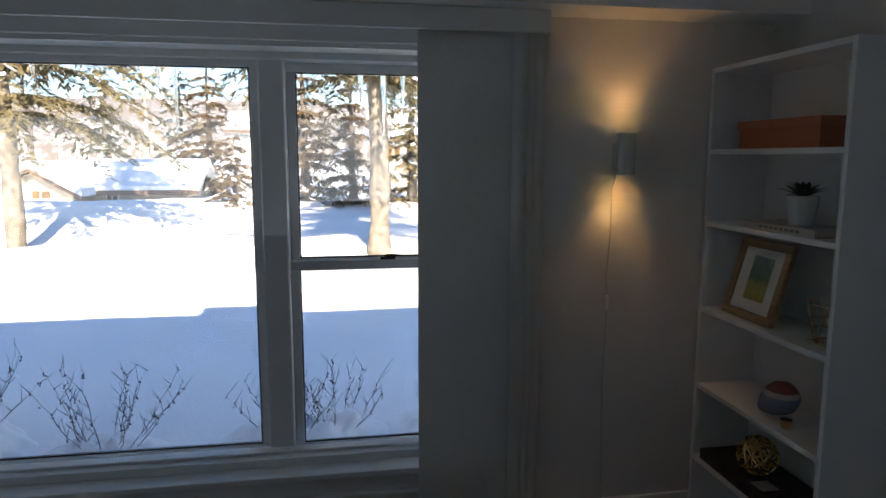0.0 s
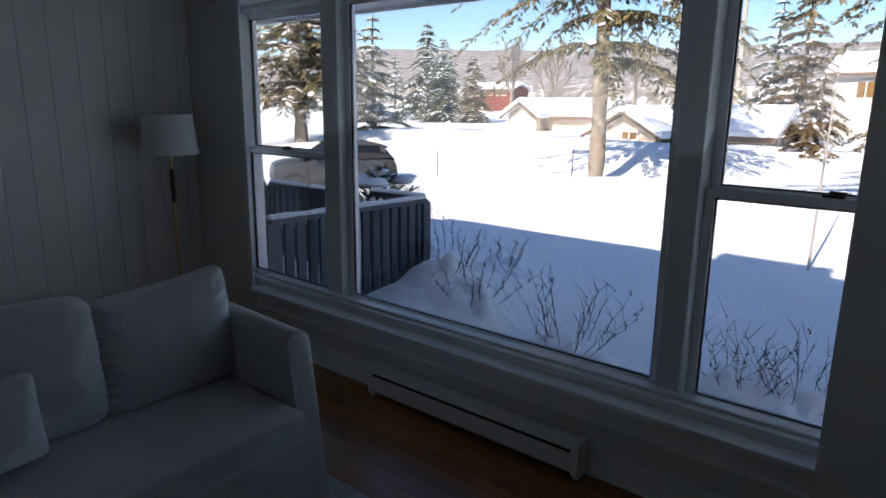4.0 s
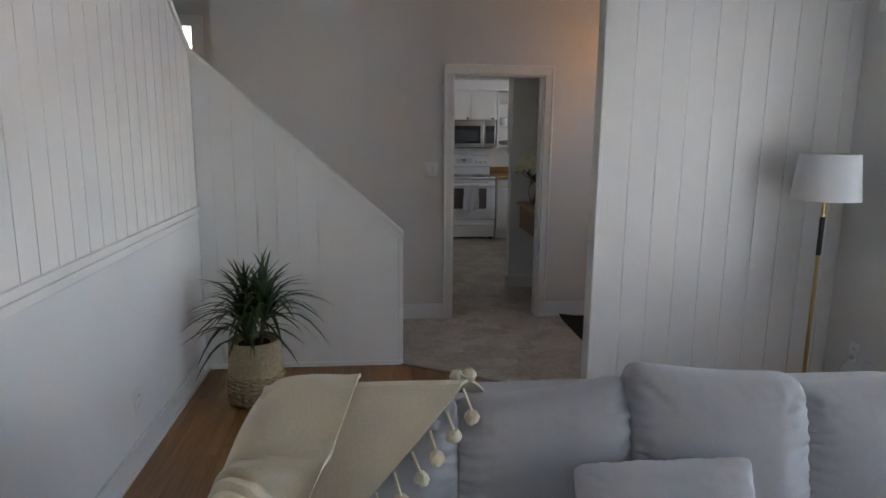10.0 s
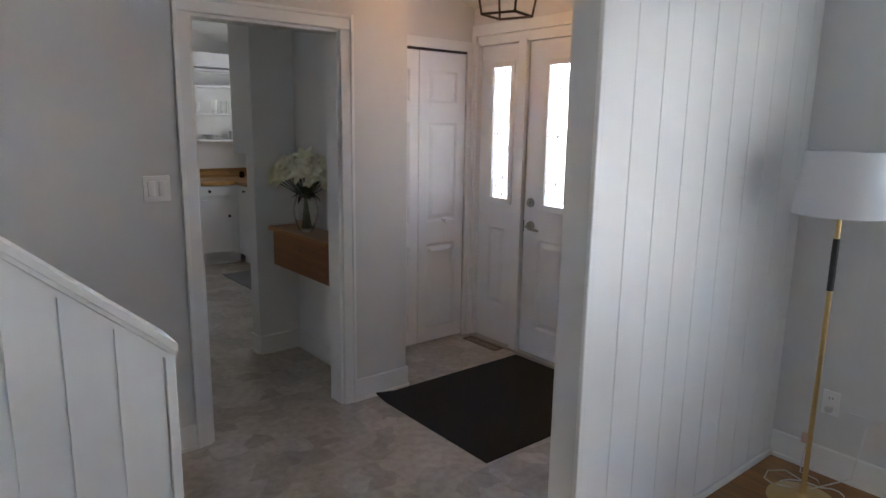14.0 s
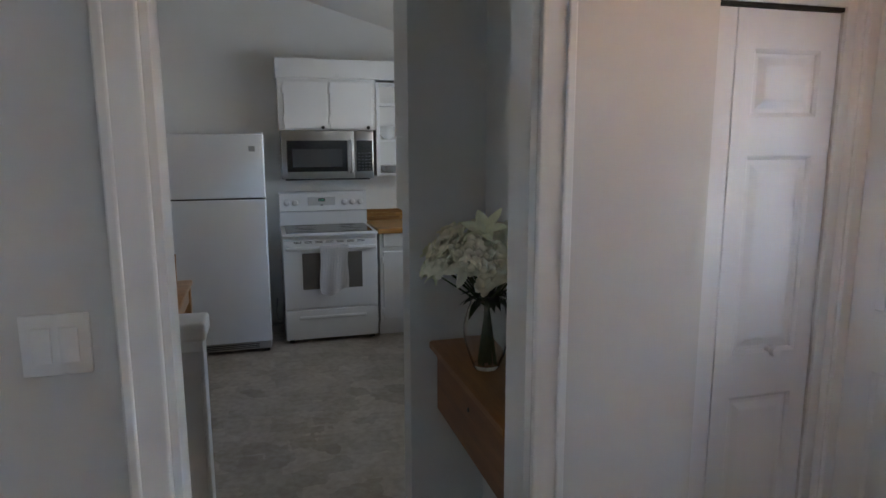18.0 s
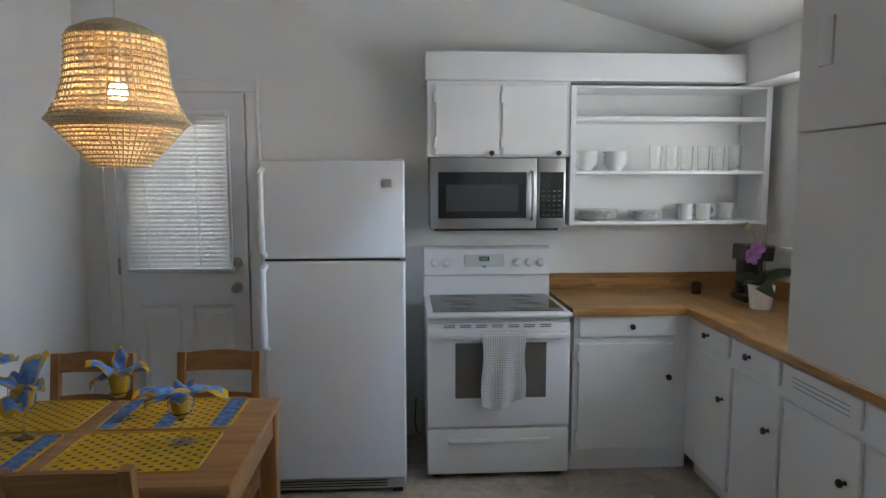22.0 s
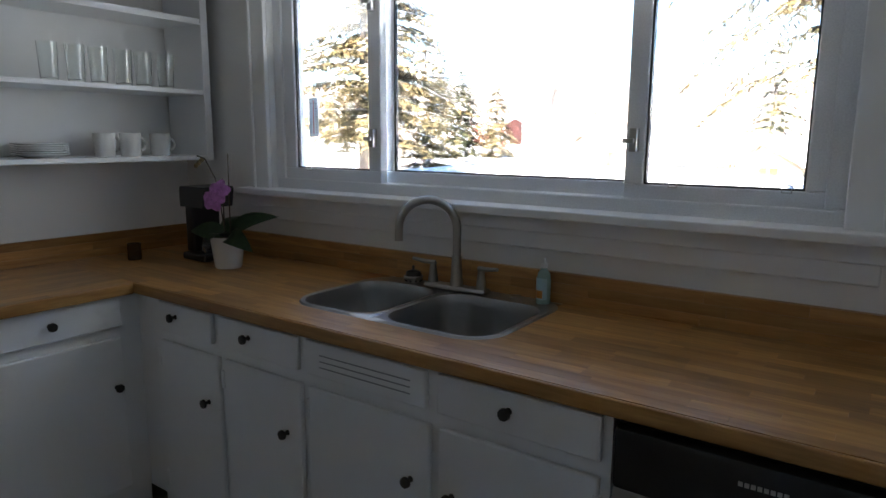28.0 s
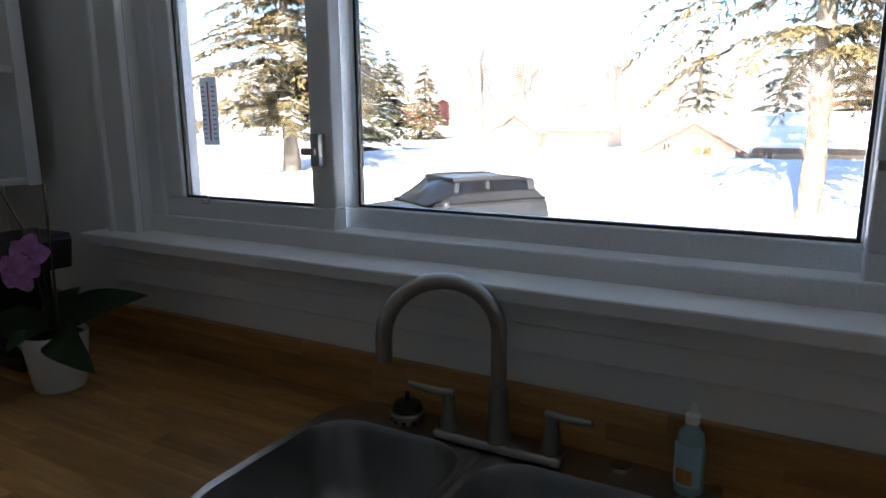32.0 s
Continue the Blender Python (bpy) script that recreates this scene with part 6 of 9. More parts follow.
def bowl(x0, x1, y0, y1, deep, cut, n=120):
    """One half of the deck with its bowl: rings from the deck's rounded outline over the lip to the drain."""
    b = bmesh.new()
    cx, cy = (x0 + x1) / 2, (y0 + y1) / 2
    angs = [2 * math.pi * (k + 0.5) / n for k in range(n)]
    for py in (SKY0, SKY1):
        angs.append(math.atan2(py - cy, MIDX - cx) % (2 * math.pi))
    angs.sort()
    rim_, lip = [], []
    for a in angs:
        x, y_ = rounded(cx, cy, SKX0, SKX1, SKY0, SKY1, 0.125, a)
        if (x - MIDX) * cut > 0:
            k = (MIDX - cx) / (x - cx)
            x, y_ = MIDX, cy + (y_ - cy) * k
        rim_.append((x, y_))
        lip.append(rounded(cx, cy, x0, x1, y0, y1, 0.092, a))
    rings = [[(x, y_, CT + 0.0005) for x, y_ in rim_]]
    for f, z in ((0.25, 0.006), (0.6, 0.0055), (1.0, 0.0045)):
        rings.append([(r[0] + (l_[0] - r[0]) * f, r[1] + (l_[1] - r[1]) * f, CT + (z if abs(r[0] - MIDX) > 1e-6 or f > 0.3 else z)) for r, l_ in zip(rim_, lip)])
    for k, z in ((0.985, -0.004), (0.972, -0.03), (0.945, -deep * 0.7), (0.90, -deep * 0.88), (0.80, -deep * 0.985), (0.70, -deep), (0.3, -deep - 0.004), (0.24, -deep - 0.006)):
        rings.append([(cx + (l_[0] - cx) * k, cy + (l_[1] - cy) * k, CT + z) for l_ in lip])
    vs2 = [[b.verts.new(p) for p in r] for r in rings]
    for a, c in zip(vs2, vs2[1:]):
        for i in range(len(angs)):
            j = (i + 1) % len(angs)
            b.faces.new((a[i], a[j], c[j], c[i]))
    b.faces.new(vs2[-1])
    bmesh.ops.recalc_face_normals(b, faces=b.faces)
    return b


MIDX = -8.395
part("bowl", bowl(SKX0 + 0.022, MIDX - 0.016, SKY0 + 0.024, 2.858, 0.165, 1), STEELX, sk)
part("bowl", bowl(MIDX + 0.016, SKX1 - 0.022, SKY0 + 0.024, 2.858, 0.19, -1), STEELX, sk)
for x, y_, d_ in ((-8.572, 2.658, 0.165), (-8.19, 2.658, 0.19)):
    part("drain", lathe([(0.0, 0.0), (0.042, 0.0), (0.045, 0.004), (0.03, 0.006), (0.028, 0.001), (0.0, 0.001)], (x, y_, CT - d_ - 0.008), 24), CHROME, sk, "round strainer")

fc = thing("faucet", (-8.375, 2.925, CT), "brushed nickel gooseneck faucet with two levers", "faucet")
FZ = CT + 0.007
part("base_plate", box(-8.50, -8.25, 2.90, 2.95, FZ, FZ + 0.018, 0.008, 3), CHROME, fc)
part("spout_base", lathe([(0.0, 0.0), (0.024, 0.0), (0.020, 0.03), (0.017, 0.10), (0.018, 0.105), (0.0, 0.107)], (-8.375, 2.925, FZ + 0.015), 24), CHROME, fc)
dirs = Vector((-0.85, -0.53, 0)).normalized()
sp0 = Vector((-8.375, 2.925, FZ + 0.11))
gp = [sp0, sp0 + Vector((0, 0, 0.06)), sp0 + Vector((0, 0, 0.105))]
gp += [sp0 + Vector((0, 0, 0.105)) + dirs * 0.100 * (1 - math.cos(a)) + Vector((0, 0, 0.098 * math.sin(a))) for a in [math.pi * k / 14 for k in range(1, 15)]]
gp += [gp[-1] + Vector((0, 0, -0.03))]
part("spout", tube(gp, 0.0145, 14), CHROME, fc)
part("aerator", tube([gp[-1] + Vector((0, 0, 0.012)), gp[-1] + Vector((0, 0, -0.014))], 0.0145, 14), CHROME, fc)
for x, s in ((-8.475, -1), (-8.275, 1)):
    h_ = part("handle_post", lathe([(0.0, 0.0), (0.019, 0.0), (0.015, 0.03), (0.011, 0.062), (0.013, 0.07), (0.0, 0.074)], (x, 2.925, FZ + 0.016), 20), CHROME, fc)
    part("lever", tube([(x - s * 0.01, 2.925, FZ + 0.088), (x + s * 0.03, 2.915, FZ + 0.090), (x + s * 0.075, 2.905, FZ + 0.097)], [0.008, 0.0075, 0.006], 10), CHROME, h_)
fc.location.y -= 0.045
stp = thing("sink_strainer", (-8.575, 2.90, CT + 0.005), "black-topped sink stopper set on the rim", "strainer")
part("cup", lathe([(0.0, 0.0), (0.026, 0.0), (0.031, 0.012), (0.036, 0.022), (0.034, 0.026), (0.0, 0.026)], (-8.575, 2.895, CT + 0.006), 24), CHROME, stp)
for k in range(10):
    a = k * 0.628
    part("hole", box(-8.575 + 0.0295 * math.cos(a) - 0.003, -8.575 + 0.0295 * math.cos(a) + 0.003, 2.895 + 0.0295 * math.sin(a) - 0.003, 2.895 + 0.0295 * math.sin(a) + 0.003, CT + 0.012, CT + 0.018), BLACKM, stp, smooth=False)
part("dome", lathe([(0.0, 0.026), (0.030, 0.026), (0.026, 0.040), (0.010, 0.046), (0.0, 0.047)], (-8.575, 2.895, CT + 0.006), 24), BLACKM, stp, "black rubber dome")
part("pin", tube([(-8.575, 2.895, CT + 0.05), (-8.575, 2.895, CT + 0.068)], 0.005, 8), BLACKM, stp)
solid("hole_cover", lathe([(0.0, 0.0), (0.02, 0.0), (0.018, 0.006), (0.0, 0.008)], (-8.165, 2.92, CT + 0.005), 20), CHROME, "round nickel hole cover on the sink deck", "hole cover")

sb = thing("soap_bottle", (-8.055, 2.905, CT), "clear bottle of blue-green dish soap", "bottle")
SOAPP = plain("pale_teal_soap_plastic", (0.42, 0.66, 0.68), 0.2, relief=0.0)
SOAPP.node_tree.nodes["Principled BSDF"].inputs["Transmission Weight"].default_value = 0.35
part("bottle", lathe([(0.0, 0.0), (0.021, 0.0), (0.023, 0.01), (0.023, 0.08), (0.019, 0.105), (0.011, 0.115), (0.010, 0.122), (0.0, 0.122)], (-8.055, 2.905, CT), 24), SOAPP, sb)
part("cap", lathe([(0.0, 0.121), (0.011, 0.121), (0.011, 0.134), (0.005, 0.138), (0.004, 0.152), (0.0, 0.153)], (-8.055, 2.905, CT), 16), TRIM, sb, "white cap")
part("label_panel", sheet(8, 2, lambda u, v: Vector((-8.055 + 0.0234 * math.cos(math.pi * (1.05 + 0.75 * u)), 2.905 + 0.0234 * math.sin(math.pi * (1.05 + 0.75 * u)), CT + 0.02 + 0.07 * v))), plain("soap_label", (0.35, 0.55, 0.62), 0.5), sb, "blue label with an orange shape")
part("label_shape", sheet(6, 2, lambda u, v: Vector((-8.055 + 0.0242 * math.cos(math.pi * (1.25 + 0.35 * u)), 2.905 + 0.0242 * math.sin(math.pi * (1.25 + 0.35 * u)), CT + 0.025 + 0.025 * v))), plain("orange_shape", (0.6, 0.25, 0.05), 0.5), sb)


# upper cabinets over the range, microwave, open shelves
uc = thing("upper_cabinet", (-9.9, 1.34, 1.74), "white upper cabinet with two slab doors", "cabinet")
part("body", boxes((-10.045, -9.775, 0.93, 1.745, 1.742, 2.165)), CABW, uc, smooth=False)
for y0, y1, hk, ky in ((0.975, 1.335, 0.975, 1.29), (1.352, 1.712, 1.352, 1.672)):
    front(uc, "door", "y", y0, y1, 1.752, 2.142, -9.775, (ky, 1.762), hk)
os_ = thing("open_shelves", (-9.9, 2.35, 1.35), "white open plate shelves beside the cabinet", "shelf")
part("side_panel", box(-10.045, -9.76, 1.745, 1.775, 1.35, 2.143, 0.002), CABW, os_, smooth=False)
part("side_panel", box(-10.045, -9.76, 2.885, 2.92, 1.35, 2.143, 0.002), CABW, os_, smooth=False)
for z in (1.372, 1.663, 1.972):
    part("shelf", box(-10.045, -9.765, 1.775, 2.885, z - 0.02, z, 0.003), CABW, os_, smooth=False)
part("top_rail", box(-10.045, -9.76, 1.775, 2.885, 2.128, 2.143, 0.002), CABW, os_, smooth=False)
part("front_rail", box(-9.768, -9.758, 1.775, 2.885, 1.945, 1.952), CABW, os_, smooth=False)
sf = thing("cornice_board", (-9.9, 1.8, 2.165), "white boxed cornice above the upper cabinets", "cornice")
part("board", box(-10.045, -9.735, 0.915, 2.748, 2.172, 2.318, 0.004), CABW, sf, smooth=False)
part("bead", box(-10.045, -9.728, 0.912, 2.748, 2.163, 2.174, 0.003), CABW, sf, smooth=False)

mw = thing("microwave", (-9.88, 1.325, 1.33), "stainless over-the-range microwave with a black window", "microwave")
part("body", box(-10.045, -9.742, 0.94, 1.712, 1.335, 1.738, 0.004), plain("microwave_case", (0.25, 0.25, 0.25), 0.4, 0.8), mw, smooth=False)
part("door", box(-9.742, -9.715, 0.942, 1.545, 1.337, 1.732, 0.006), STEEL, mw)
part("window", box(-9.716, -9.7125, 0.985, 1.485, 1.395, 1.655, 0.002), DARKGLASS, mw, "black glass window", smooth=False)
part("inner_screen", box(-9.7128, -9.7118, 1.03, 1.44, 1.435, 1.585), plain("screen_mesh", (0.05, 0.052, 0.056), 0.25), mw, smooth=False)
part("control_panel", box(-9.742, -9.715, 1.548, 1.710, 1.337, 1.732, 0.006), STEEL, mw)
part("key_panel", box(-9.716, -9.7125, 1.562, 1.698, 1.395, 1.655, 0.002), DARKGLASS, mw, "black key panel", smooth=False)
for r in range(6):
    for c in range(4):
        part("key", box(-9.7128, -9.7116, 1.575 + 0.03 * c, 1.592 + 0.03 * c, 1.41 + 0.027 * r, 1.417 + 0.027 * r), plain("key_print", (0.09, 0.09, 0.1), 0.5), mw, smooth=False)
part("handle", tube([(-9.715, 1.515, 1.39), (-9.685, 1.517, 1.40), (-9.672, 1.518, 1.53), (-9.685, 1.517, 1.645), (-9.715, 1.515, 1.655)], 0.011, 10), STEEL, mw, "curved steel handle")
part("mark", turned([(0.0, 0.0), (0.012, 0.0), (0.012, 0.001), (0.0, 0.001)], (-9.7148, 1.33, 1.694), (0, 90, 0), 16), plain("mark_grey", (0.4, 0.4, 0.4), 0.5), mw)
part("vent", box(-10.0, -9.76, 0.97, 1.68, 1.322, 1.336), BLACK, mw, smooth=False)

# range
rn = thing("range", (-9.7, 1.29, 0), "white electric range with a black glass cooktop", "range")
RY0, RY1 = 0.908, 1.678
part("body", box(-10.02, -9.43, RY0 + 0.004, RY1 - 0.004, 0.03, 0.895, 0.004), APPL, rn, smooth=False)
part("cooktop_frame", box(-10.02, -9.375, RY0, RY1, 0.893, 0.918, 0.010, 3), APPL, rn)
part("cooktop_glass", box(-9.95, -9.425, RY0 + 0.035, RY1 - 0.035, 0.9185, 0.9215, 0.001), DARKGLASS, rn, "black ceramic glass", smooth=False)
for x, y_, r in ((-9.56, 1.11, 0.085), (-9.56, 1.47, 0.105), (-9.80, 1.11, 0.105), (-9.80, 1.47, 0.085)):
    for q in (r, r * 0.68):
        part("burner_ring", tube([(x + q * math.cos(a), y_ + q * math.sin(a), 0.9216) for a in [k * math.pi / 20 for k in range(40)]], 0.0012, 4, closed=True), plain("burner_print", (0.10, 0.10, 0.11), 0.3), rn)
part("backguard", prism([(-10.02, 0.915), (-9.935, 0.915), (-9.945, 1.035), (-9.925, 1.045), (-9.955, 1.195), (-9.975, 1.21), (-10.02, 1.21)], "y", RY0 + 0.004, RY1 - 0.004), APPL, rn, smooth=False)
for y_ in (0.975, 1.045, 1.475, 1.545, 1.615):
    kn = turned([(0.0, 0.0), (0.027, 0.0), (0.025, 0.008), (0.019, 0.012), (0.017, 0.028), (0.0, 0.030)], (-9.937, y_, 1.115), (0, 82, 0), 22)
    part("control_knob", kn, APPL, rn)
part("display_panel", box(-9.944, -9.934, 1.155, 1.395, 1.075, 1.165, 0.002), plain("grey_print_panel", (0.62, 0.63, 0.65), 0.35), rn, smooth=False)
part("display", box(-9.936, -9.9325, 1.245, 1.305, 1.125, 1.152), BLACK, rn, smooth=False)
part("digits", boxes(*[(-9.9328, -9.932, 1.255 + 0.011 * k, 1.261 + 0.011 * k, 1.130, 1.147) for k in range(4)]), glow("green_digits", (0.15, 0.5, 0.4), 0.0015), rn, smooth=False)
part("mark", box(-9.9365, -9.933, 1.265, 1.285, 1.078, 1.098), plain("mark_dark", (0.25, 0.25, 0.26), 0.5), rn, smooth=False)
part("oven_door", box(-9.44, -9.405, RY0 + 0.004, RY1 - 0.004, 0.295, 0.862, 0.008, 3), APPL, rn)
part("oven_window", box(-9.406, -9.4025, 1.06, 1.545, 0.455, 0.755, 0.002), plain("oven_window_grey", (0.16, 0.155, 0.15), 0.15), rn, "grey tinted oven window", smooth=False)
for k in range(14):
    part("vent_slot", box(-9.407, -9.403, RY0 + 0.09 + 0.085 * (k // 2), RY0 + 0.15 + 0.085 * (k // 2), 0.838 + 0.010 * (k % 2), 0.842 + 0.010 * (k % 2)), BLACKM, rn, smooth=False)
part("door_handle", boxes((-9.385, -9.355, RY0 + 0.02, RY1 - 0.02, 0.785, 0.815), bevel=0.010), APPL, rn)
for q in ((-9.405, -9.37, RY0 + 0.03, RY0 + 0.055, 0.785, 0.815), (-9.405, -9.37, RY1 - 0.055, RY1 - 0.03, 0.785, 0.815)):
    part("handle_post", box(*q, 0.004), APPL, rn)
part("storage_drawer", box(-9.44, -9.405, RY0 + 0.004, RY1 - 0.004, 0.035, 0.282, 0.008, 3), APPL, rn)
part("drawer_pull", box(-9.408, -9.393, 1.02, 1.57, 0.205, 0.232, 0.007), APPL, rn)
for q in ((-9.5, -9.46, RY0 + 0.03, RY0 + 0.07, 0.0, 0.032), (-9.5, -9.46, RY1 - 0.07, RY1 - 0.03, 0.0, 0.032), (-9.98, -9.94, RY0 + 0.03, RY0 + 0.07, 0.0, 0.032), (-9.98, -9.94, RY1 - 0.07, RY1 - 0.03, 0.0, 0.032)):
    part("foot", box(*q), BLACK, rn, smooth=False)


def towel_mat():
    m, nt, bs = material("checked_towel")
    v = coords(nt)
    sep = node(nt, "ShaderNodeSeparateXYZ", {"Vector": v})
    cols = []
    for o in ("Y", "Z"):
        mul = node(nt, "ShaderNodeMath", {0: sep.outputs[o]})
        mul.operation, mul.inputs[1].default_value = "MULTIPLY", 80.0
        fr = node(nt, "ShaderNodeMath", {0: mul.outputs[0]})
        fr.operation = "FRACT"
        cols.append(ramp(nt, fr.outputs[0], [(0.0, (0.40, 0.40, 0.46)), (0.20, (0.42, 0.42, 0.48)), (0.26, (0.78, 0.77, 0.77)), (1.0, (0.75, 0.74, 0.73))]))
    nt.links.new(mix(nt, 1.0, cols[0], cols[1], "DARKEN"), bs.inputs["Base Color"])
    bs.inputs["Roughness"].default_value = 0.95
    n = node(nt, "ShaderNodeTexNoise", {"Vector": v}, Scale=300.0)
    bump(nt, bs, n.outputs["Fac"], 0.5, 0.002)
    return m


def towel(u, v):
    y_ = 1.195 + 0.235 * u * (1 - 0.06 * v)
    if v < 0.18:
        a = v / 0.18 * math.pi
        return Vector((-9.370 - 0.021 * math.cos(a), y_, 0.80 + 0.022 * math.sin(a)))
    k = (v - 0.18) / 0.82
    return Vector((-9.349 + 0.007 * math.sin(u * 13 + k * 2) * k + 0.010 * k, y_ + 0.006 * math.sin(k * 6 + u * 3), 0.80 - (0.36 + 0.03 * math.sin(u * 5)) * k))


solid("dish_towel", sheet(26, 30, towel, thick=0.004), towel_mat(), "white checked dish towel hanging on the oven handle", "towel")

# refrigerator
fr = thing("refrigerator", (-9.65, 0.45, 0), "white top-freezer refrigerator with long moulded handles", "refrigerator")
part("body", box(-10.02, -9.335, 0.105, 0.795, 0.03, 1.695, 0.006), APPL, fr, smooth=False)
part("freezer_door", box(-9.33, -9.252, 0.10, 0.80, 1.226, 1.706, 0.014, 4), APPL, fr)
part("lower_door", box(-9.33, -9.252, 0.10, 0.80, 0.095, 1.214, 0.014, 4), APPL, fr)
part("door_seal", box(-9.34, -9.28, 0.112, 0.788, 1.213, 1.227), BLACKM, fr, smooth=False)
part("badge", box(-9.2525, -9.2495, 0.69, 0.735, 1.575, 1.615), plain("grey_badge", (0.35, 0.35, 0.36), 0.4), fr, "small square grey badge", smooth=False)
for z0, z1 in ((1.245, 1.66), (0.78, 1.195)):
    part("handle", tube([(-9.255, 0.118, z1), (-9.215, 0.112, z1 - 0.02), (-9.200, 0.115, (z0 + z1) / 2), (-9.215, 0.112, z0 + 0.02), (-9.255, 0.118, z0)], [0.016, 0.018, 0.016, 0.018, 0.016], 10), APPL, fr, "long white moulded handle")
part("hinge_cover", box(-9.34, -9.27, 0.74, 0.80, 1.706, 1.716, 0.003), APPL, fr)
part("hinge", box(-9.30, -9.245, 0.775, 0.803, 1.213, 1.228, 0.002), CHROME, fr)
gr = part("grille", box(-9.32, -9.285, 0.11, 0.79, 0.03, 0.088, 0.003), plain("grey_grille", (0.45, 0.45, 0.46), 0.4), fr, smooth=False)
for k in range(3):
    part("slot", box(-9.287, -9.283, 0.13, 0.70, 0.042 + 0.014 * k, 0.048 + 0.014 * k), BLACKM, gr, smooth=False)
for q in ((-9.36, -9.30, 0.73, 0.78, 0.0, 0.032), (-9.36, -9.30, 0.12, 0.17, 0.0, 0.032), (-10.0, -9.95, 0.12, 0.17, 0.0, 0.032), (-10.0, -9.95, 0.73, 0.78, 0.0, 0.032)):
    part("foot", box(*q), BLACK, fr, smooth=False)
part("power_cord", tube([(-10.03, 0.86, 0.25), (-9.95, 0.85, 0.14), (-9.85, 0.86, 0.10), (-9.8, 0.88, 0.11)], 0.004, 6), BLACK, fr)

# back door with a mini blind
bd = thing("back_door", (-10.05, -0.53, 0), "white half-glazed back door with a lowered mini blind", "door", kind="structure")
part("leaf", wall_with_holes("y", -0.905, -0.15, 0.012, 2.12, -10.06, -10.022, [(-0.80, -0.27, 1.10, 1.98), (-0.81, -0.56, 0.18, 0.86), (-0.49, -0.24, 0.18, 0.86)]), DOORW, bd, smooth=False)
part("light_frame", frame_rect(-0.835, -0.235, 1.06, 2.02, 0.045, -10.022, -10.006, 0.004, axis="x"), DOORW, bd, smooth=False)
for y0 in (-0.81, -0.49):
    part("panel", sunk_panel(y0, y0 + 0.25, 0.18, 0.86, -10.022, 1, 0.035, "y"), DOORW, bd, smooth=False)
bp_ = part("glass", box(-10.044, -10.040, -0.80, -0.27, 1.10, 1.98), DGLASS, bd, smooth=False)
SLAT = plain("white_slat_vinyl", (0.80, 0.80, 0.78), 0.4)
mb = part("mini_blind", box(-10.005, -9.978, -0.85, -0.245, 1.985, 2.015, 0.003), VINYLW, bd, "white mini blind")
for k in range(34):
    z = 1.095 + 0.0262 * k
    sl = sheet(1, 4, lambda u, v, z=z: Vector((-9.978 - 0.016 * v, -0.845 + 0.595 * u, z + 0.0295 * v + 0.003 * math.sin(math.pi * v))), thick=0.0008)
    part("slat", sl, SLAT, mb)
part("bottom_rail", box(-10.003, -9.981, -0.85, -0.245, 1.072, 1.09, 0.003), VINYLW, mb)
for y_ in (-0.72, -0.42):
    part("ladder_cord", tube([(-9.980, y_, 1.08), (-9.980, y_, 1.99)], 0.0012, 5), VINYLW, mb)
part("deadbolt", turned([(0.0, 0.0), (0.032, 0.0), (0.028, 0.014), (0.0, 0.018)], (-10.022, -0.215, 1.115), (0, 90, 0)), CHROME, bd)
part("door_knob", turned([(0.0, 0.0), (0.032, 0.0), (0.03, 0.006), (0.012, 0.012), (0.012, 0.03), (0.027, 0.042), (0.025, 0.06), (0.0, 0.066)], (-10.022, -0.218, 0.965), (0, 90, 0)), CHROME, bd, "satin nickel door knob")
casing("trim_back_door", "y", -0.912, -0.143, 2.13, -10.05, 1, 0.085)
for z in (0.28, 1.1, 1.9):
    part("hinge", box(-10.04, -10.015, -0.918, -0.903, z - 0.05, z + 0.05, 0.003), CHROME, bd)

# dishes on the open shelves
WHITEC = paint("white_china", (0.76, 0.76, 0.75), 0.2, 0.02, 120.0, 0.03)
for y_, z, n in ((1.865, 1.663, 3), (2.045, 1.663, 3)):
    for k in range(n):
        solid("bowl", lathe([(0.0, 0.0), (0.035, 0.0), (0.037, 0.008), (0.066, 0.045), (0.072, 0.062), (0.069, 0.062), (0.060, 0.045), (0.03, 0.012), (0.0, 0.010)], (-9.88, y_, z + 0.026 * k), 32), WHITEC, "white china bowl in a stack on the shelf", "bowl", group="stacked bowls")
for y_, r, n in ((1.93, 0.135, 7), (2.24, 0.10, 6)):
    for k in range(n):
        solid("plate", lathe([(0.0, 0.0), (r * 0.55, 0.0), (r * 0.6, 0.004), (r, 0.012), (r, 0.015), (r * 0.6, 0.008), (0.0, 0.006)], (-9.90, y_, 1.372 + 0.0085 * k), 36), WHITEC, "white china plate in a stack on the shelf", "plate", group="stacked plates")


def tumbler(x, y_, z):
    b = bmesh.new()
    lathe([(0.0, 0.0), (0.030, 0.0), (0.031, 0.004), (0.036, 0.145), (0.0345, 0.145), (0.0295, 0.012), (0.0, 0.010)], (x, y_, z), 20, bm=b)
    o = solid("drinking_glass", b, CLEAR, "tall clear drinking glass on the shelf", "glass", group="drinking glasses")
    o.visible_shadow = False


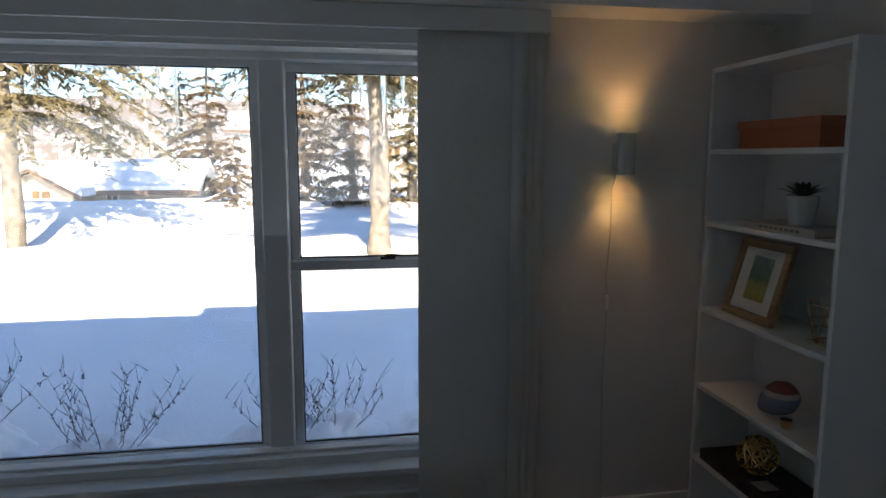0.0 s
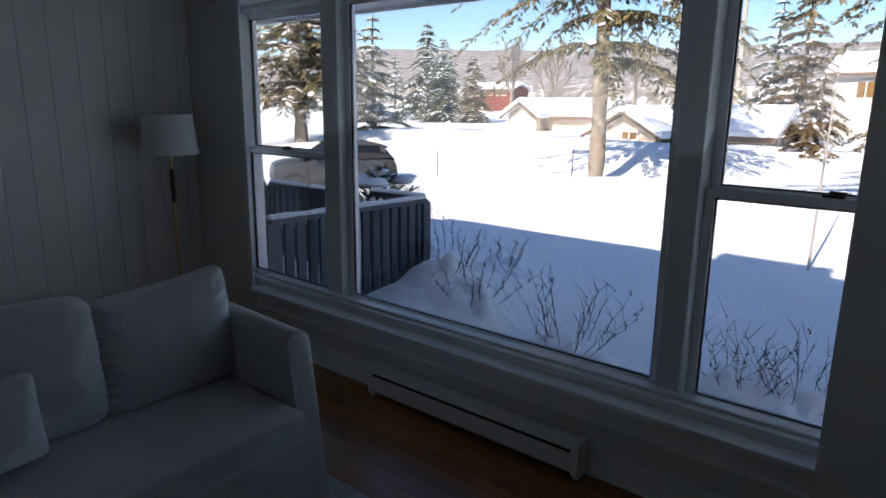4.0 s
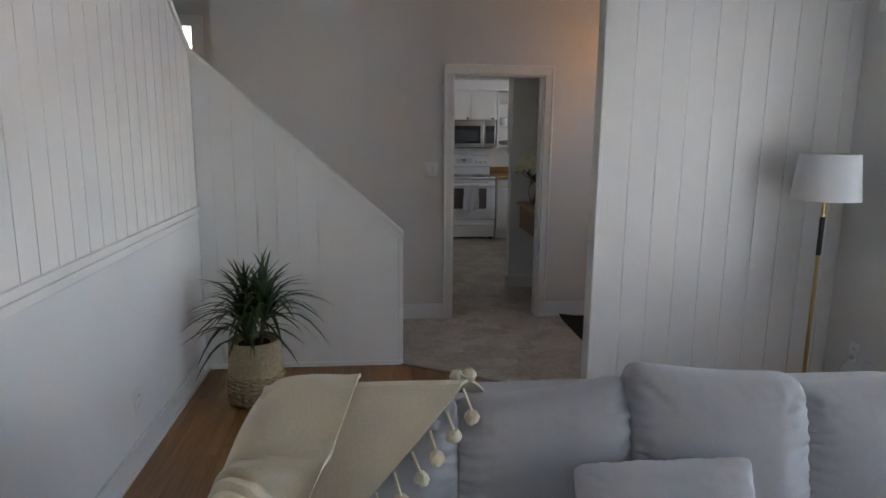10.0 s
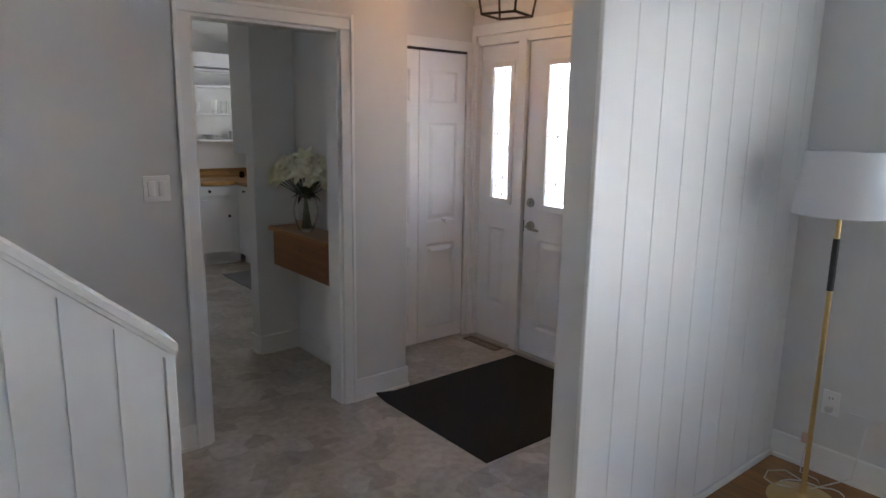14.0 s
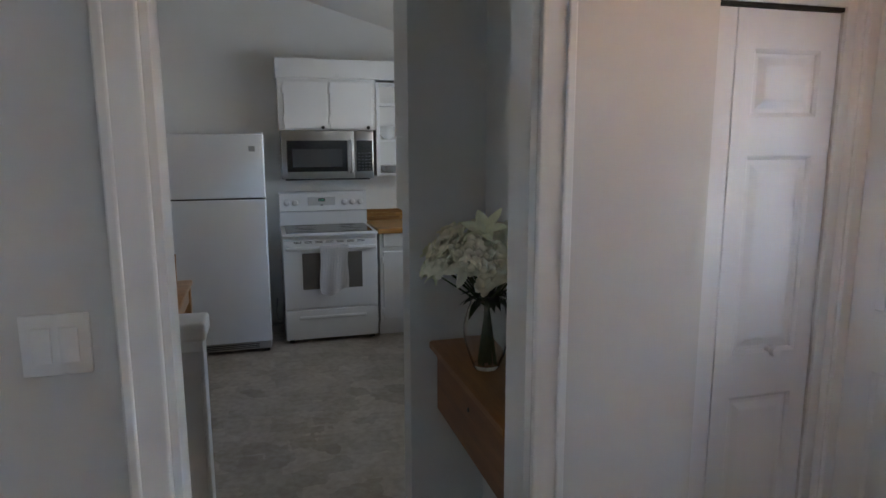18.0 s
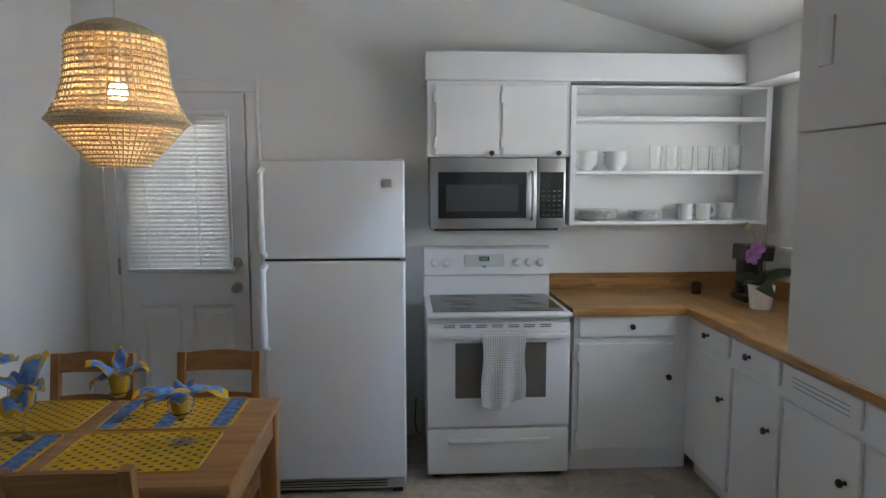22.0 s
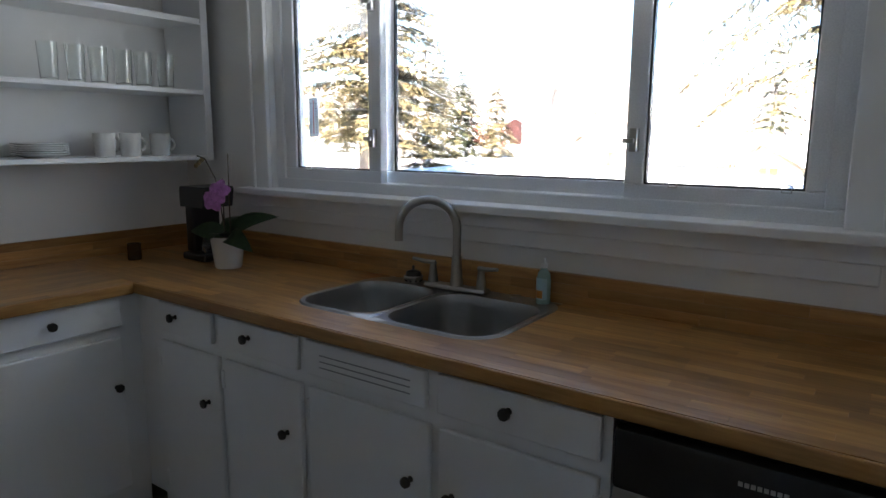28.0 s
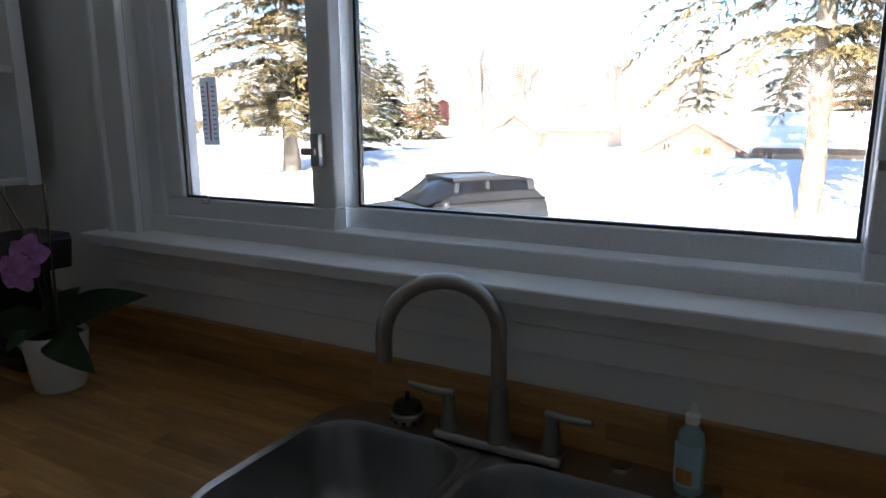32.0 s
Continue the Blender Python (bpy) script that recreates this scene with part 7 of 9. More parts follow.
for k in range(6):
    tumbler(-9.84 + 0.012 * (k % 2), 2.27 + 0.095 * k, 1.663)
for k, (x, y_) in enumerate(((-9.90, 2.49), (-9.86, 2.58), (-9.90, 2.74))):
    mg = thing("mug", (x, y_, 1.372), "white china mug on the shelf", "mug", "mugs")
    part("cup", lathe([(0.0, 0.0), (0.038, 0.0), (0.040, 0.006), (0.043, 0.098), (0.040, 0.098), (0.036, 0.012), (0.0, 0.010)], (x, y_, 1.372), 28), WHITEC, mg)
    part("handle", tube(arc((x, y_ + 0.042, 1.372 + 0.05), 0.028, -80, 80, 10, (0, 1, 0), (0, 0, 1)), 0.006, 8), WHITEC, mg)

# things on the worktop
op = thing("potted_orchid", (-9.37, 2.685, CT), "purple moth orchid in a white ceramic pot", "plant")
OX, OY = -9.37, 2.685
part("pot", lathe([(0.0, 0.0), (0.050, 0.0), (0.054, 0.008), (0.068, 0.125), (0.066, 0.13), (0.061, 0.12), (0.0, 0.112)], (OX, OY, CT), 32), WHITEPOT, op)
part("bark", lathe([(0.0, 0.108), (0.062, 0.108), (0.058, 0.122), (0.0, 0.126)], (OX, OY, CT), 16), plain("orchid_bark", (0.06, 0.04, 0.025), 1.0), op)
ORL = leaf_mat("orchid_leaf", (0.015, 0.045, 0.015), (0.035, 0.09, 0.03), 0.3)
for a, l_, w, dz in ((0.5, 0.22, 0.075, 0.13), (2.2, 0.16, 0.07, 0.10), (3.5, 0.17, 0.075, 0.05), (-0.25, 0.24, 0.075, 0.01), (-1.2, 0.14, 0.06, 0.03)):
    lb = bmesh.new()
    leaf(lb, (OX, OY, CT + 0.12), (OX + l_ * math.cos(a), OY + min(l_ * math.sin(a), 0.22), CT + 0.12 + dz), w * 1.15, 0.25, 8, up=(0.25, -0.7, 0.7), curl=0.08)
    bmesh.ops.solidify(lb, geom=lb.faces[:], thickness=0.003)
    part("leaf", lb, ORL, op)
SPIKE = plain("orchid_spike", (0.06, 0.05, 0.03), 0.6)
part("flower_spike", tube([(OX - 0.01, OY, CT + 0.12), (OX - 0.02, OY - 0.01, CT + 0.25), (OX - 0.03, OY - 0.02, CT + 0.36), (OX - 0.08, OY - 0.03, CT + 0.44), (OX - 0.13, OY - 0.03, CT + 0.45)], 0.003, 6), SPIKE, op)
part("support_stick", tube([(OX + 0.02, OY, CT + 0.12), (OX + 0.022, OY + 0.005, CT + 0.46)], 0.003, 6), SPIKE, op)
part("support_stick", tube([(OX - 0.03, OY + 0.01, CT + 0.12), (OX - 0.03, OY + 0.01, CT + 0.36)], 0.003, 6), SPIKE, op)
for k in range(3):
    part("bud", lathe([(0.0, -0.012), (0.009, -0.006), (0.010, 0.004), (0.0, 0.012)], (OX - 0.10 - 0.02 * k, OY - 0.03, CT + 0.435 - 0.012 * k), 10), plain("orchid_bud", (0.28, 0.22, 0.10), 0.5), op)
ORCH = plain("orchid_petal", (0.55, 0.22, 0.60), 0.5, grain=60.0, vary=0.25)
for fx, fy, fz in ((0.035, -0.05, 0.315), (0.0, -0.055, 0.28)):
    pbm = bmesh.new()
    blossom(pbm, (OX + fx, OY + fy, CT + fz), (0.4, -1, 0.1), 0.046, 5, 1.3, 0.50, 0.80)
    blossom(pbm, (OX + fx, OY + fy - 0.004, CT + fz), (0.5, -1, -0.2), 0.018, 3, 0.7)
    part("flower", pbm, ORCH, op)

cm = thing("coffee_maker", (-9.76, 2.72, CT), "black drip coffee maker in the worktop corner", "coffee maker")
part("base", box(-9.86, -9.64, 2.60, 2.80, CT, CT + 0.035, 0.012, 3), BLACK, cm)
part("column", box(-9.86, -9.78, 2.63, 2.80, CT + 0.035, CT + 0.26, 0.012, 3), BLACK, cm)
part("head", prism([(-9.87, CT + 0.25), (-9.66, CT + 0.25), (-9.64, CT + 0.33), (-9.65, CT + 0.345), (-9.86, CT + 0.345), (-9.87, CT + 0.33)], "y", 2.61, 2.80), BLACK, cm, smooth=False)
part("carafe", lathe([(0.0, 0.036), (0.058, 0.038), (0.066, 0.07), (0.060, 0.12), (0.044, 0.155), (0.042, 0.155), (0.056, 0.12), (0.062, 0.07), (0.0, 0.042)], (-9.705, 2.70, CT), 24), glass("carafe_glass", (0.75, 0.75, 0.75), 0.0), cm)
part("carafe_handle", tube([(-9.645, 2.69, CT + 0.14), (-9.615, 2.68, CT + 0.13), (-9.615, 2.68, CT + 0.07), (-9.645, 2.69, CT + 0.06)], 0.008, 8), BLACK, cm)
cm.matrix_basis = Matrix.Translation((-9.61, 2.775, CT)) @ Matrix.Diagonal((0.75, 0.8, 0.92, 1.0))
solid("candle_cup", lathe([(0.0, 0.0), (0.026, 0.0), (0.028, 0.005), (0.028, 0.072), (0.024, 0.072), (0.024, 0.05), (0.0, 0.05)], (-9.83, 2.545, CT), 20), plain("dark_brown_glass", (0.05, 0.025, 0.012), 0.2), "small dark brown candle cup on the worktop", "candle")
th = thing("thermometer", (-9.17, 3.045, 1.5), "window thermometer strip stuck on the pane", "thermometer")
part("plate", box(-9.232, -9.178, 3.022, 3.025, 1.46, 1.62, 0.001), translucent(plain("grey_plate", (0.66, 0.68, 0.70), 0.5), 0.8), th, smooth=False)
INK = plain("scale_ink", (0.1, 0.1, 0.14), 0.5)
for k in range(12):
    for x0 in (-9.226, -9.193):
        part("scale_mark", box(x0, x0 + 0.009, 3.0205, 3.0225, 1.475 + 0.011 * k, 1.478 + 0.011 * k), INK, th, smooth=False)
part("tube", box(-9.207, -9.203, 3.0205, 3.0225, 1.47, 1.61), plain("thermo_tube", (0.5, 0.08, 0.06), 0.3), th, smooth=False)

# tall cupboard end over the passage, with hooks
uk = thing("hanging_cabinet", (-6.8, 1.5, 1.36), "white hanging cabinet with a flush end panel", "cabinet")
part("body", box(-6.955, -6.62, 1.345, 1.42, 1.362, 1.668, 0.002), WHITE, uk, smooth=False)
part("upper_body", box(-6.957, -6.62, 1.343, 1.42, 1.6692, 2.50, 0.002), WHITE, uk, smooth=False)
part("rear_body", box(-6.95, -6.74, 1.42, 2.25, 1.362, 2.45), WHITE, uk, smooth=False)
for x, z in ((-6.665, 1.78), (-6.90, 1.78)):
    part("hook_plate", boxes((x - 0.014, x + 0.014, 1.340, 1.345, z - 0.03, z + 0.03), bevel=0.002), WHITE, uk, "small painted-over hook plate")

# pony wall
pnw = thing("wall_pony", (-6.59, -0.3, 0), "low white wall with a thick rounded cap", "wall", kind="structure")
part("core", box(-6.64, -6.53, -1.12, 0.535, 0.0, 0.955), WALL, pnw, smooth=False)
part("cap", box(-6.675, -6.495, -1.12, 0.565, 0.955, 1.022, 0.016, 3), TRIM, pnw)
part("cap_moulding", boxes((-6.53, -6.515, -1.12, 0.55, 0.915, 0.955), (-6.655, -6.64, -1.12, 0.55, 0.915, 0.955), (-6.64, -6.53, 0.535, 0.55, 0.0, 0.955), bevel=0.004), TRIM, pnw, smooth=False)

# floor mat before the sink
km = fabric("grey_woven_mat", (0.17, 0.175, 0.18), 120.0, vary=0.25, relief=0.8)
solid("kitchen_mat", sheet(24, 12, lambda u, v: Vector((-8.97 + 1.2 * u, 1.62 + 0.36 * v + 0.32 * 1.0, 0.006 + 0.001 * noise.noise(Vector((u * 40, v * 40, 4))))), thick=0.005), km, "grey woven floor mat before the sink", "mat")
for x, z in ((-9.07, 1.29), (-8.55, 1.29)):
    s2_ = thing("light_switch", (x, -1.12, z), "white light switch on the dining wall", "light switch", "dining switches")
    part("plate", box(x - 0.036, x + 0.036, -1.12, -1.114, z - 0.058, z + 0.058, 0.002), TRIM, s2_)
    part("rocker", box(x - 0.016, x + 0.016, -1.114, -1.109, z - 0.033, z + 0.033, 0.002), TRIM, s2_)

# ---- dining corner ----
tb = thing("dining_table", (-8.235, -0.29, 0), "stained pine dining table with square legs", "table")
TX0, TX1, TY0, TY1 = -8.61, -7.86, -0.885, 0.305
part("tabletop", box(TX0, TX1, TY0, TY1, 0.722, 0.752, 0.005), PINEY, tb)
for x in (TX0 + 0.01, TX1 - 0.075):
    for y_ in (TY0 + 0.01, TY1 - 0.075):
        part("leg", box(x, x + 0.065, y_, y_ + 0.065, 0.0, 0.722, 0.005), PINEZ, tb)
for q in ((TX0 + 0.075, TX1 - 0.075, TY1 - 0.04, TY1 - 0.02, 0.62, 0.722), (TX0 + 0.075, TX1 - 0.075, TY0 + 0.02, TY0 + 0.04, 0.62, 0.722)):
    part("apron", box(*q), PINE, tb, smooth=False)
for q in ((TX0 + 0.02, TX0 + 0.04, TY0 + 0.075, TY1 - 0.075, 0.62, 0.722), (TX1 - 0.04, TX1 - 0.02, TY0 + 0.075, TY1 - 0.075, 0.62, 0.722)):
    part("apron", box(*q), PINEY, tb, smooth=False)

ch = thing("dining_chair", (0, 0, 0), "stained pine ladder-back dining chair", "chair", "chairs round the table")
# local: the back is at +x, the sitter looks to -x
part("seat", box(-0.20, 0.20, -0.20, 0.20, 0.43, 0.452, 0.006), PINEY, ch)
for y_ in (-0.185, 0.15):
    part("leg", box(-0.19, -0.155, y_, y_ + 0.035, 0.0, 0.43, 0.004), PINEZ, ch)
    post = bmesh.new()
    pr = [(0.165, 0.0), (0.20, 0.0), (0.20, 0.45), (0.265, 0.935), (0.235, 0.94), (0.168, 0.45)]
    prism(pr, "y", y_, y_ + 0.035, bm=post)
    part("back_post", post, PINEZ, ch, smooth=False)
for z, h in ((0.855, 0.075), (0.70, 0.055), (0.565, 0.055)):
    xm = 0.19 + (z - 0.45) * 0.135
    part("back_slat", sheet(10, 2, lambda u, v, xm=xm, z=z, h=h: Vector((xm + 0.012 * math.sin(math.pi * u) + 0.02 * v * h / 0.07, -0.15 + 0.30 * u, z + h * v * (1 + 0.12 * math.sin(math.pi * u)))), thick=0.014), PINEY, ch)
for q in ((-0.16, 0.17, -0.178, -0.158, 0.16, 0.19), (-0.16, 0.17, 0.158, 0.178, 0.16, 0.19)):
    part("stretcher", box(*q, 0.003), PINE, ch)
for q in ((-0.175, 0.17, -0.185, -0.165, 0.37, 0.43), (-0.175, 0.17, 0.165, 0.185, 0.37, 0.43), (-0.19, -0.17, -0.15, 0.15, 0.37, 0.43), (0.168, 0.188, -0.15, 0.15, 0.37, 0.43)):
    part("seat_rail", box(*q), PINE, ch, smooth=False)
for c in ch.children:
    c.data.transform(Matrix.Diagonal((1, 0.9, 0.965, 1)))
ch.matrix_basis = pose(-7.90, -0.035, 0)
copy_thing(ch, pose(-7.92, -0.50, 0, 0, 0, 2))
copy_thing(ch, pose(-8.50, 0.03, 0, 0, 0, 180))
copy_thing(ch, pose(-8.50, -0.485, 0, 0, 0, 178))


def provence(name, blue_bands):
    """Yellow printed cotton: small dark sprigs in rows, and blue bands on some."""
    m, nt, bs = material(name)
    v = coords(nt, (36, 27, 27), (0, 0, radians(45)))
    vo = nt.nodes.new("ShaderNodeTexVoronoi")
    vo.inputs["Scale"].default_value, vo.inputs["Randomness"].default_value = 1.0, 0.0
    nt.links.new(v, vo.inputs["Vector"])
    dots = ramp(nt, vo.outputs["Distance"], [(0.0, (0.02, 0.04, 0.10)), (0.22, (0.03, 0.05, 0.10)), (0.29, (0.64, 0.37, 0.012)), (1.0, (0.68, 0.41, 0.02))])
    if blue_bands:
        tc = nt.nodes.new("ShaderNodeTexCoord")
        sep = node(nt, "ShaderNodeSeparateXYZ", {"Vector": tc.outputs["Object"]})
        mul = node(nt, "ShaderNodeMath", {0: sep.outputs["Y"]})
        mul.operation, mul.inputs[1].default_value = "MULTIPLY", 5.2
        fr_ = node(nt, "ShaderNodeMath", {0: mul.outputs[0]})
        fr_.operation = "FRACT"
        band = ramp(nt, fr_.outputs[0], [(0.0, (1, 1, 1)), (0.3, (1, 1, 1)), (0.32, (0, 0, 0)), (1.0, (0, 0, 0))])
        n = node(nt, "ShaderNodeTexNoise", {"Vector": v}, Scale=1.5, Detail=3.0)
        blue = ramp(nt, n.outputs["Fac"], [(0.4, (0.05, 0.13, 0.40)), (0.6, (0.12, 0.26, 0.55))])
        dots = mix(nt, band, dots, blue)
    nt.links.new(dots, bs.inputs["Base Color"])
    bs.inputs["Roughness"].default_value = 0.9
    return m


PROV1, PROV2 = provence("yellow_sprig_cotton", False), provence("yellow_and_blue_cotton", True)
EDGE = fabric("yellow_binding", (0.64, 0.36, 0.012), 300.0)
for x0, y0, band in ((-8.26, -0.275, False), (-8.26, -0.80, True), (-8.60, -0.27, True), (-8.60, -0.80, False)):
    pmt = thing("placemat", (x0, y0, 0.752), "yellow printed cotton placemat " + ("with blue bands" if band else "with dark sprigs"), "placemat", "placemats")
    rim = []
    for cx, cy, a0 in ((x0 + 0.28, y0 + 0.425, 0), (x0 + 0.03, y0 + 0.425, 90), (x0 + 0.03, y0 + 0.03, 180), (x0 + 0.28, y0 + 0.03, 270)):
        rim += [(cx + 0.03 * math.cos(radians(a0 + 18 * k)), cy + 0.03 * math.sin(radians(a0 + 18 * k))) for k in range(6)]
    part("cloth", prism(rim, "z", 0.7525, 0.756), PROV2 if band else PROV1, pmt, smooth=False)
    part("binding", tube([(x, y_, 0.755) for x, y_ in rim], 0.0042, 6, closed=True), EDGE, pmt)


def napkin_mat():
    m, nt, bs = material("blue_and_yellow_napkin")
    n = node(nt, "ShaderNodeTexNoise", {"Vector": coords(nt)}, Scale=24.0, Detail=3.0)
    nt.links.new(ramp(nt, n.outputs["Fac"], [(0.28, (0.62, 0.40, 0.03)), (0.30, (0.62, 0.40, 0.03)), (0.33, (0.05, 0.14, 0.42)), (0.62, (0.13, 0.30, 0.62))]), bs.inputs["Base Color"])
    bs.inputs["Roughness"].default_value = 0.9
    return m


NAPM = napkin_mat()
# each napkin: broad corners that fall out of the glass, as (bearing, rise, length, half width, curl)
NAPKINS = (((-8.17, 0.07), ((184, 12, 0.135, 0.046, 0.9), (205, -8, 0.10, 0.040, 0.5), (20, 2, 0.135, 0.042, 0.7), (90, 25, 0.06, 0.035, 0.6), (290, 10, 0.07, 0.040, 0.8))),
           ((-8.39, -0.22), ((195, 38, 0.105, 0.040, 0.6), (215, -6, 0.085, 0.036, 0.9), (100, 70, 0.100, 0.026, 0.4), (10, 18, 0.090, 0.036, 0.7), (330, 30, 0.06, 0.030, 0.7))),
           ((-8.24, -0.47), ((55, 62, 0.130, 0.056, 0.3), (200, 35, 0.090, 0.045, 0.9), (280, -40, 0.085, 0.042, 0.3), (340, 20, 0.070, 0.040, 0.9), (120, 40, 0.08, 0.040, 0.6))),
           ((-8.42, -0.71), ((170, 30, 0.10, 0.045, 0.7), (60, 25, 0.115, 0.044, 0.6), (300, 15, 0.09, 0.042, 0.8), (20, 60, 0.09, 0.036, 0.5))))
for (x, y_), flaps in NAPKINS:
    wg = thing("wine_glass", (x, y_, 0.756), "stemmed wine glass holding a folded napkin", "wine glass", "wine glasses")
    b = bmesh.new()
    lathe([(0.0, 0.0), (0.036, 0.0), (0.036, 0.002), (0.007, 0.006), (0.0044, 0.02), (0.0044, 0.072), (0.012, 0.080), (0.034, 0.103), (0.0415, 0.130), (0.0405, 0.155), (0.037, 0.180), (0.0355, 0.180), (0.0390, 0.155), (0.040, 0.130), (0.032, 0.105), (0.0, 0.086)], (x, y_, 0.756), 28, bm=b)
    g_ = part("bowl_and_stem", b, CLEAR, wg)
    g_.visible_shadow = False
    nk = thing("napkin", (x, y_, 0.85), "blue and yellow printed napkin fanned out of a wine glass", "napkin", "napkins")
    for j, (bear, up, ln_, wide, curl) in enumerate(flaps):
        # bearings run from the right as one stands at the hall side of the table
        a = radians(bear + 90)
        side = Vector((math.sin(a), -math.cos(a), 0))
        run = Vector((math.cos(a), math.sin(a), 0))

        def fold(u, v, run=run, side=side, up=up, ln_=ln_, wide=wide, curl=curl, j=j):
            w = 1.12 * wide * (0.35 + 0.65 * min(1.0, 2.6 * u)) * (1 if u < 0.72 else 1 - 1.6 * (u - 0.72)) * (2 * v - 1)
            e = radians(up + 30 * (1 - u) - 14 * curl * u)
            p = Vector((x, y_, 0.915)) + run * (0.012 + ln_ * u * math.cos(e)) + Vector((0, 0, ln_ * u * math.sin(e)))
            dip = curl * 9.0 * w * w * (1 - 0.4 * u) + 0.010 * math.sin(7 * u + 6 * v + j)
            return p + side * w * (1 - 0.25 * curl) + Vector((0, 0, dip if j % 2 else -dip))

        nb = sheet(14, 12, fold, thick=0.0025)
        nb.faces.ensure_lookup_table()
        cells = 14 * 12
        for i, f in enumerate(nb.faces):
            m, n = divmod(i % cells, 12)
            f.material_index = 1 if n in (0, 11) or m >= 12 or (n in (1, 10) and m > 8) else 0
        part("fold", nb, (NAPM, EDGE), nk)
    part("bunched_end", lathe([(0.0, -0.052), (0.018, -0.045), (0.030, -0.022), (0.035, 0.008), (0.030, 0.035), (0.0, 0.045)], (x, y_, 0.893), 14), EDGE, nk, "yellow end stuffed into the glass")

# rattan pendant
pl = thing("rattan_pendant", (-8.30, -0.12, 1.66), "woven rattan pendant shade with a lit bulb", "pendant lamp")
PX, PY = -8.30, -0.131
RAT = plain("natural_rattan", (0.74, 0.59, 0.38), 0.7, grain=120.0, vary=0.2)
RPROF = [(0.040, 2.120), (0.085, 2.104), (0.135, 2.078), (0.148, 2.06), (0.150, 2.0), (0.158, 1.93), (0.180, 1.86), (0.207, 1.81), (0.213, 1.80), (0.196, 1.780), (0.16, 1.742), (0.118, 1.695), (0.083, 1.657)]


def prof_at(t):
    f = t * (len(RPROF) - 1)
    i = min(int(f), len(RPROF) - 2)
    q = f - i
    return RPROF[i][0] + (RPROF[i + 1][0] - RPROF[i][0]) * q, RPROF[i][1] + (RPROF[i + 1][1] - RPROF[i][1]) * q


weave = bmesh.new()
for k in range(56):
    a = 2 * math.pi * k / 56
    tube([(PX + prof_at(t)[0] * math.cos(a), PY + prof_at(t)[0] * math.sin(a), prof_at(t)[1]) for t in [j / 24 for j in range(25)]], 0.0028, 4, bm=weave)
part("ribs", weave, RAT, pl)
weave = bmesh.new()
for k in range(34):
    r, z = prof_at(0.17 + 0.83 * k / 33)
    tube([(PX + (r + 0.0025 * (1 if j % 2 else -1)) * math.cos(2 * math.pi * j / 56), PY + (r + 0.0025 * (1 if j % 2 else -1)) * math.sin(2 * math.pi * j / 56), z) for j in range(56)], 0.0046, 4, bm=weave, closed=True)
part("weave", weave, RAT, pl)
part("rim_hoop", tube([(PX + 0.214 * math.cos(a), PY + 0.214 * math.sin(a), 1.80) for a in [j * 2 * math.pi / 56 for j in range(56)]], 0.006, 8, closed=True), RAT, pl)
part("bottom_hoop", tube([(PX + 0.083 * math.cos(a), PY + 0.083 * math.sin(a), 1.656) for a in [j * 2 * math.pi / 40 for j in range(40)]], 0.004, 6, closed=True), RAT, pl)
part("top_cap", lathe([(0.0, 2.130), (0.03, 2.127), (0.085, 2.109), (0.135, 2.083), (0.131, 2.078), (0.08, 2.101), (0.0, 2.12)], (PX, PY, 0), 36), RAT, pl)
part("cord", tube([(PX, PY, 2.12), (PX, PY, 3.22)], 0.0035, 8), plain("white_flex", (0.7, 0.7, 0.7), 0.5), pl)
part("socket", lathe([(0.0, 1.93), (0.02, 1.93), (0.022, 2.0), (0.006, 2.01), (0.0, 2.01)], (PX, PY, 0), 16), TRIM, pl)
part("bulb", lathe([(0.0, 1.862), (0.018, 1.868), (0.030, 1.89), (0.026, 1.912), (0.014, 1.93), (0.0, 1.932)], (PX, PY, 0), 20), glow("pendant_bulb", (1.0, 0.80, 0.55), 0.8), pl, "glowing warm bulb")

# ---- outside ----
def rise(x, y_):
    """Height of the snow."""
    def bell(cx, cy, rx, ry, h):
        return h * math.exp(-((x - cx) / rx) ** 2 - ((y_ - cy) / ry) ** 2)

    z = -0.26 + 0.05 * noise.noise(Vector((x * 0.25, y_ * 0.25, 3.0)))
    z += bell(-4.5, 12.6, 4.2, 2.6, 0.40) + bell(3.5, 13.5, 6.0, 3.0, 0.36) + bell(-7.7, 17.0, 3.0, 3.0, -0.3)
    z += bell(-13.8, 12.4, 3.4, 4.2, -0.55) + bell(-3.6, 4.95, 1.6, 0.7, 0.26) + bell(-2.95, 4.1, 0.62, 1.0, 0.30)
    far = max(0.0, min(1.0, (y_ - 17.0) / 10.0))
    z += 0.25 * far + bell(-12.0, 22.0, 6.0, 2.2, 0.55) + bell(-4.0, 24.0, 5.0, 2.0, 0.35) + bell(-20.0, 24.0, 5.0, 2.5, 0.5)
    if y_ > 42:
        z += 0.022 * (y_ - 42) * min(1.0, max(0.0, (200 - y_) / 100))
    z += 0.03 * noise.noise(Vector((x * 0.9, y_ * 0.9, 8.0))) * (1 if y_ < 30 else 0)
    return z


def ground_at(u, v):
    def spread(t, c, near, far_):
        s = 2 * t - 1
        return c + near * s + (far_ - near) * s ** 5

    x, y_ = spread(u, -5.0, 26.0, 900.0), spread(v, 14.0, 22.0, 900.0)
    return Vector((x, y_, rise(x, y_)))


solid("ground", sheet(170, 170, ground_at), SNOW, "deep sunlit snow with blue shade near the house", "ground", "structure")

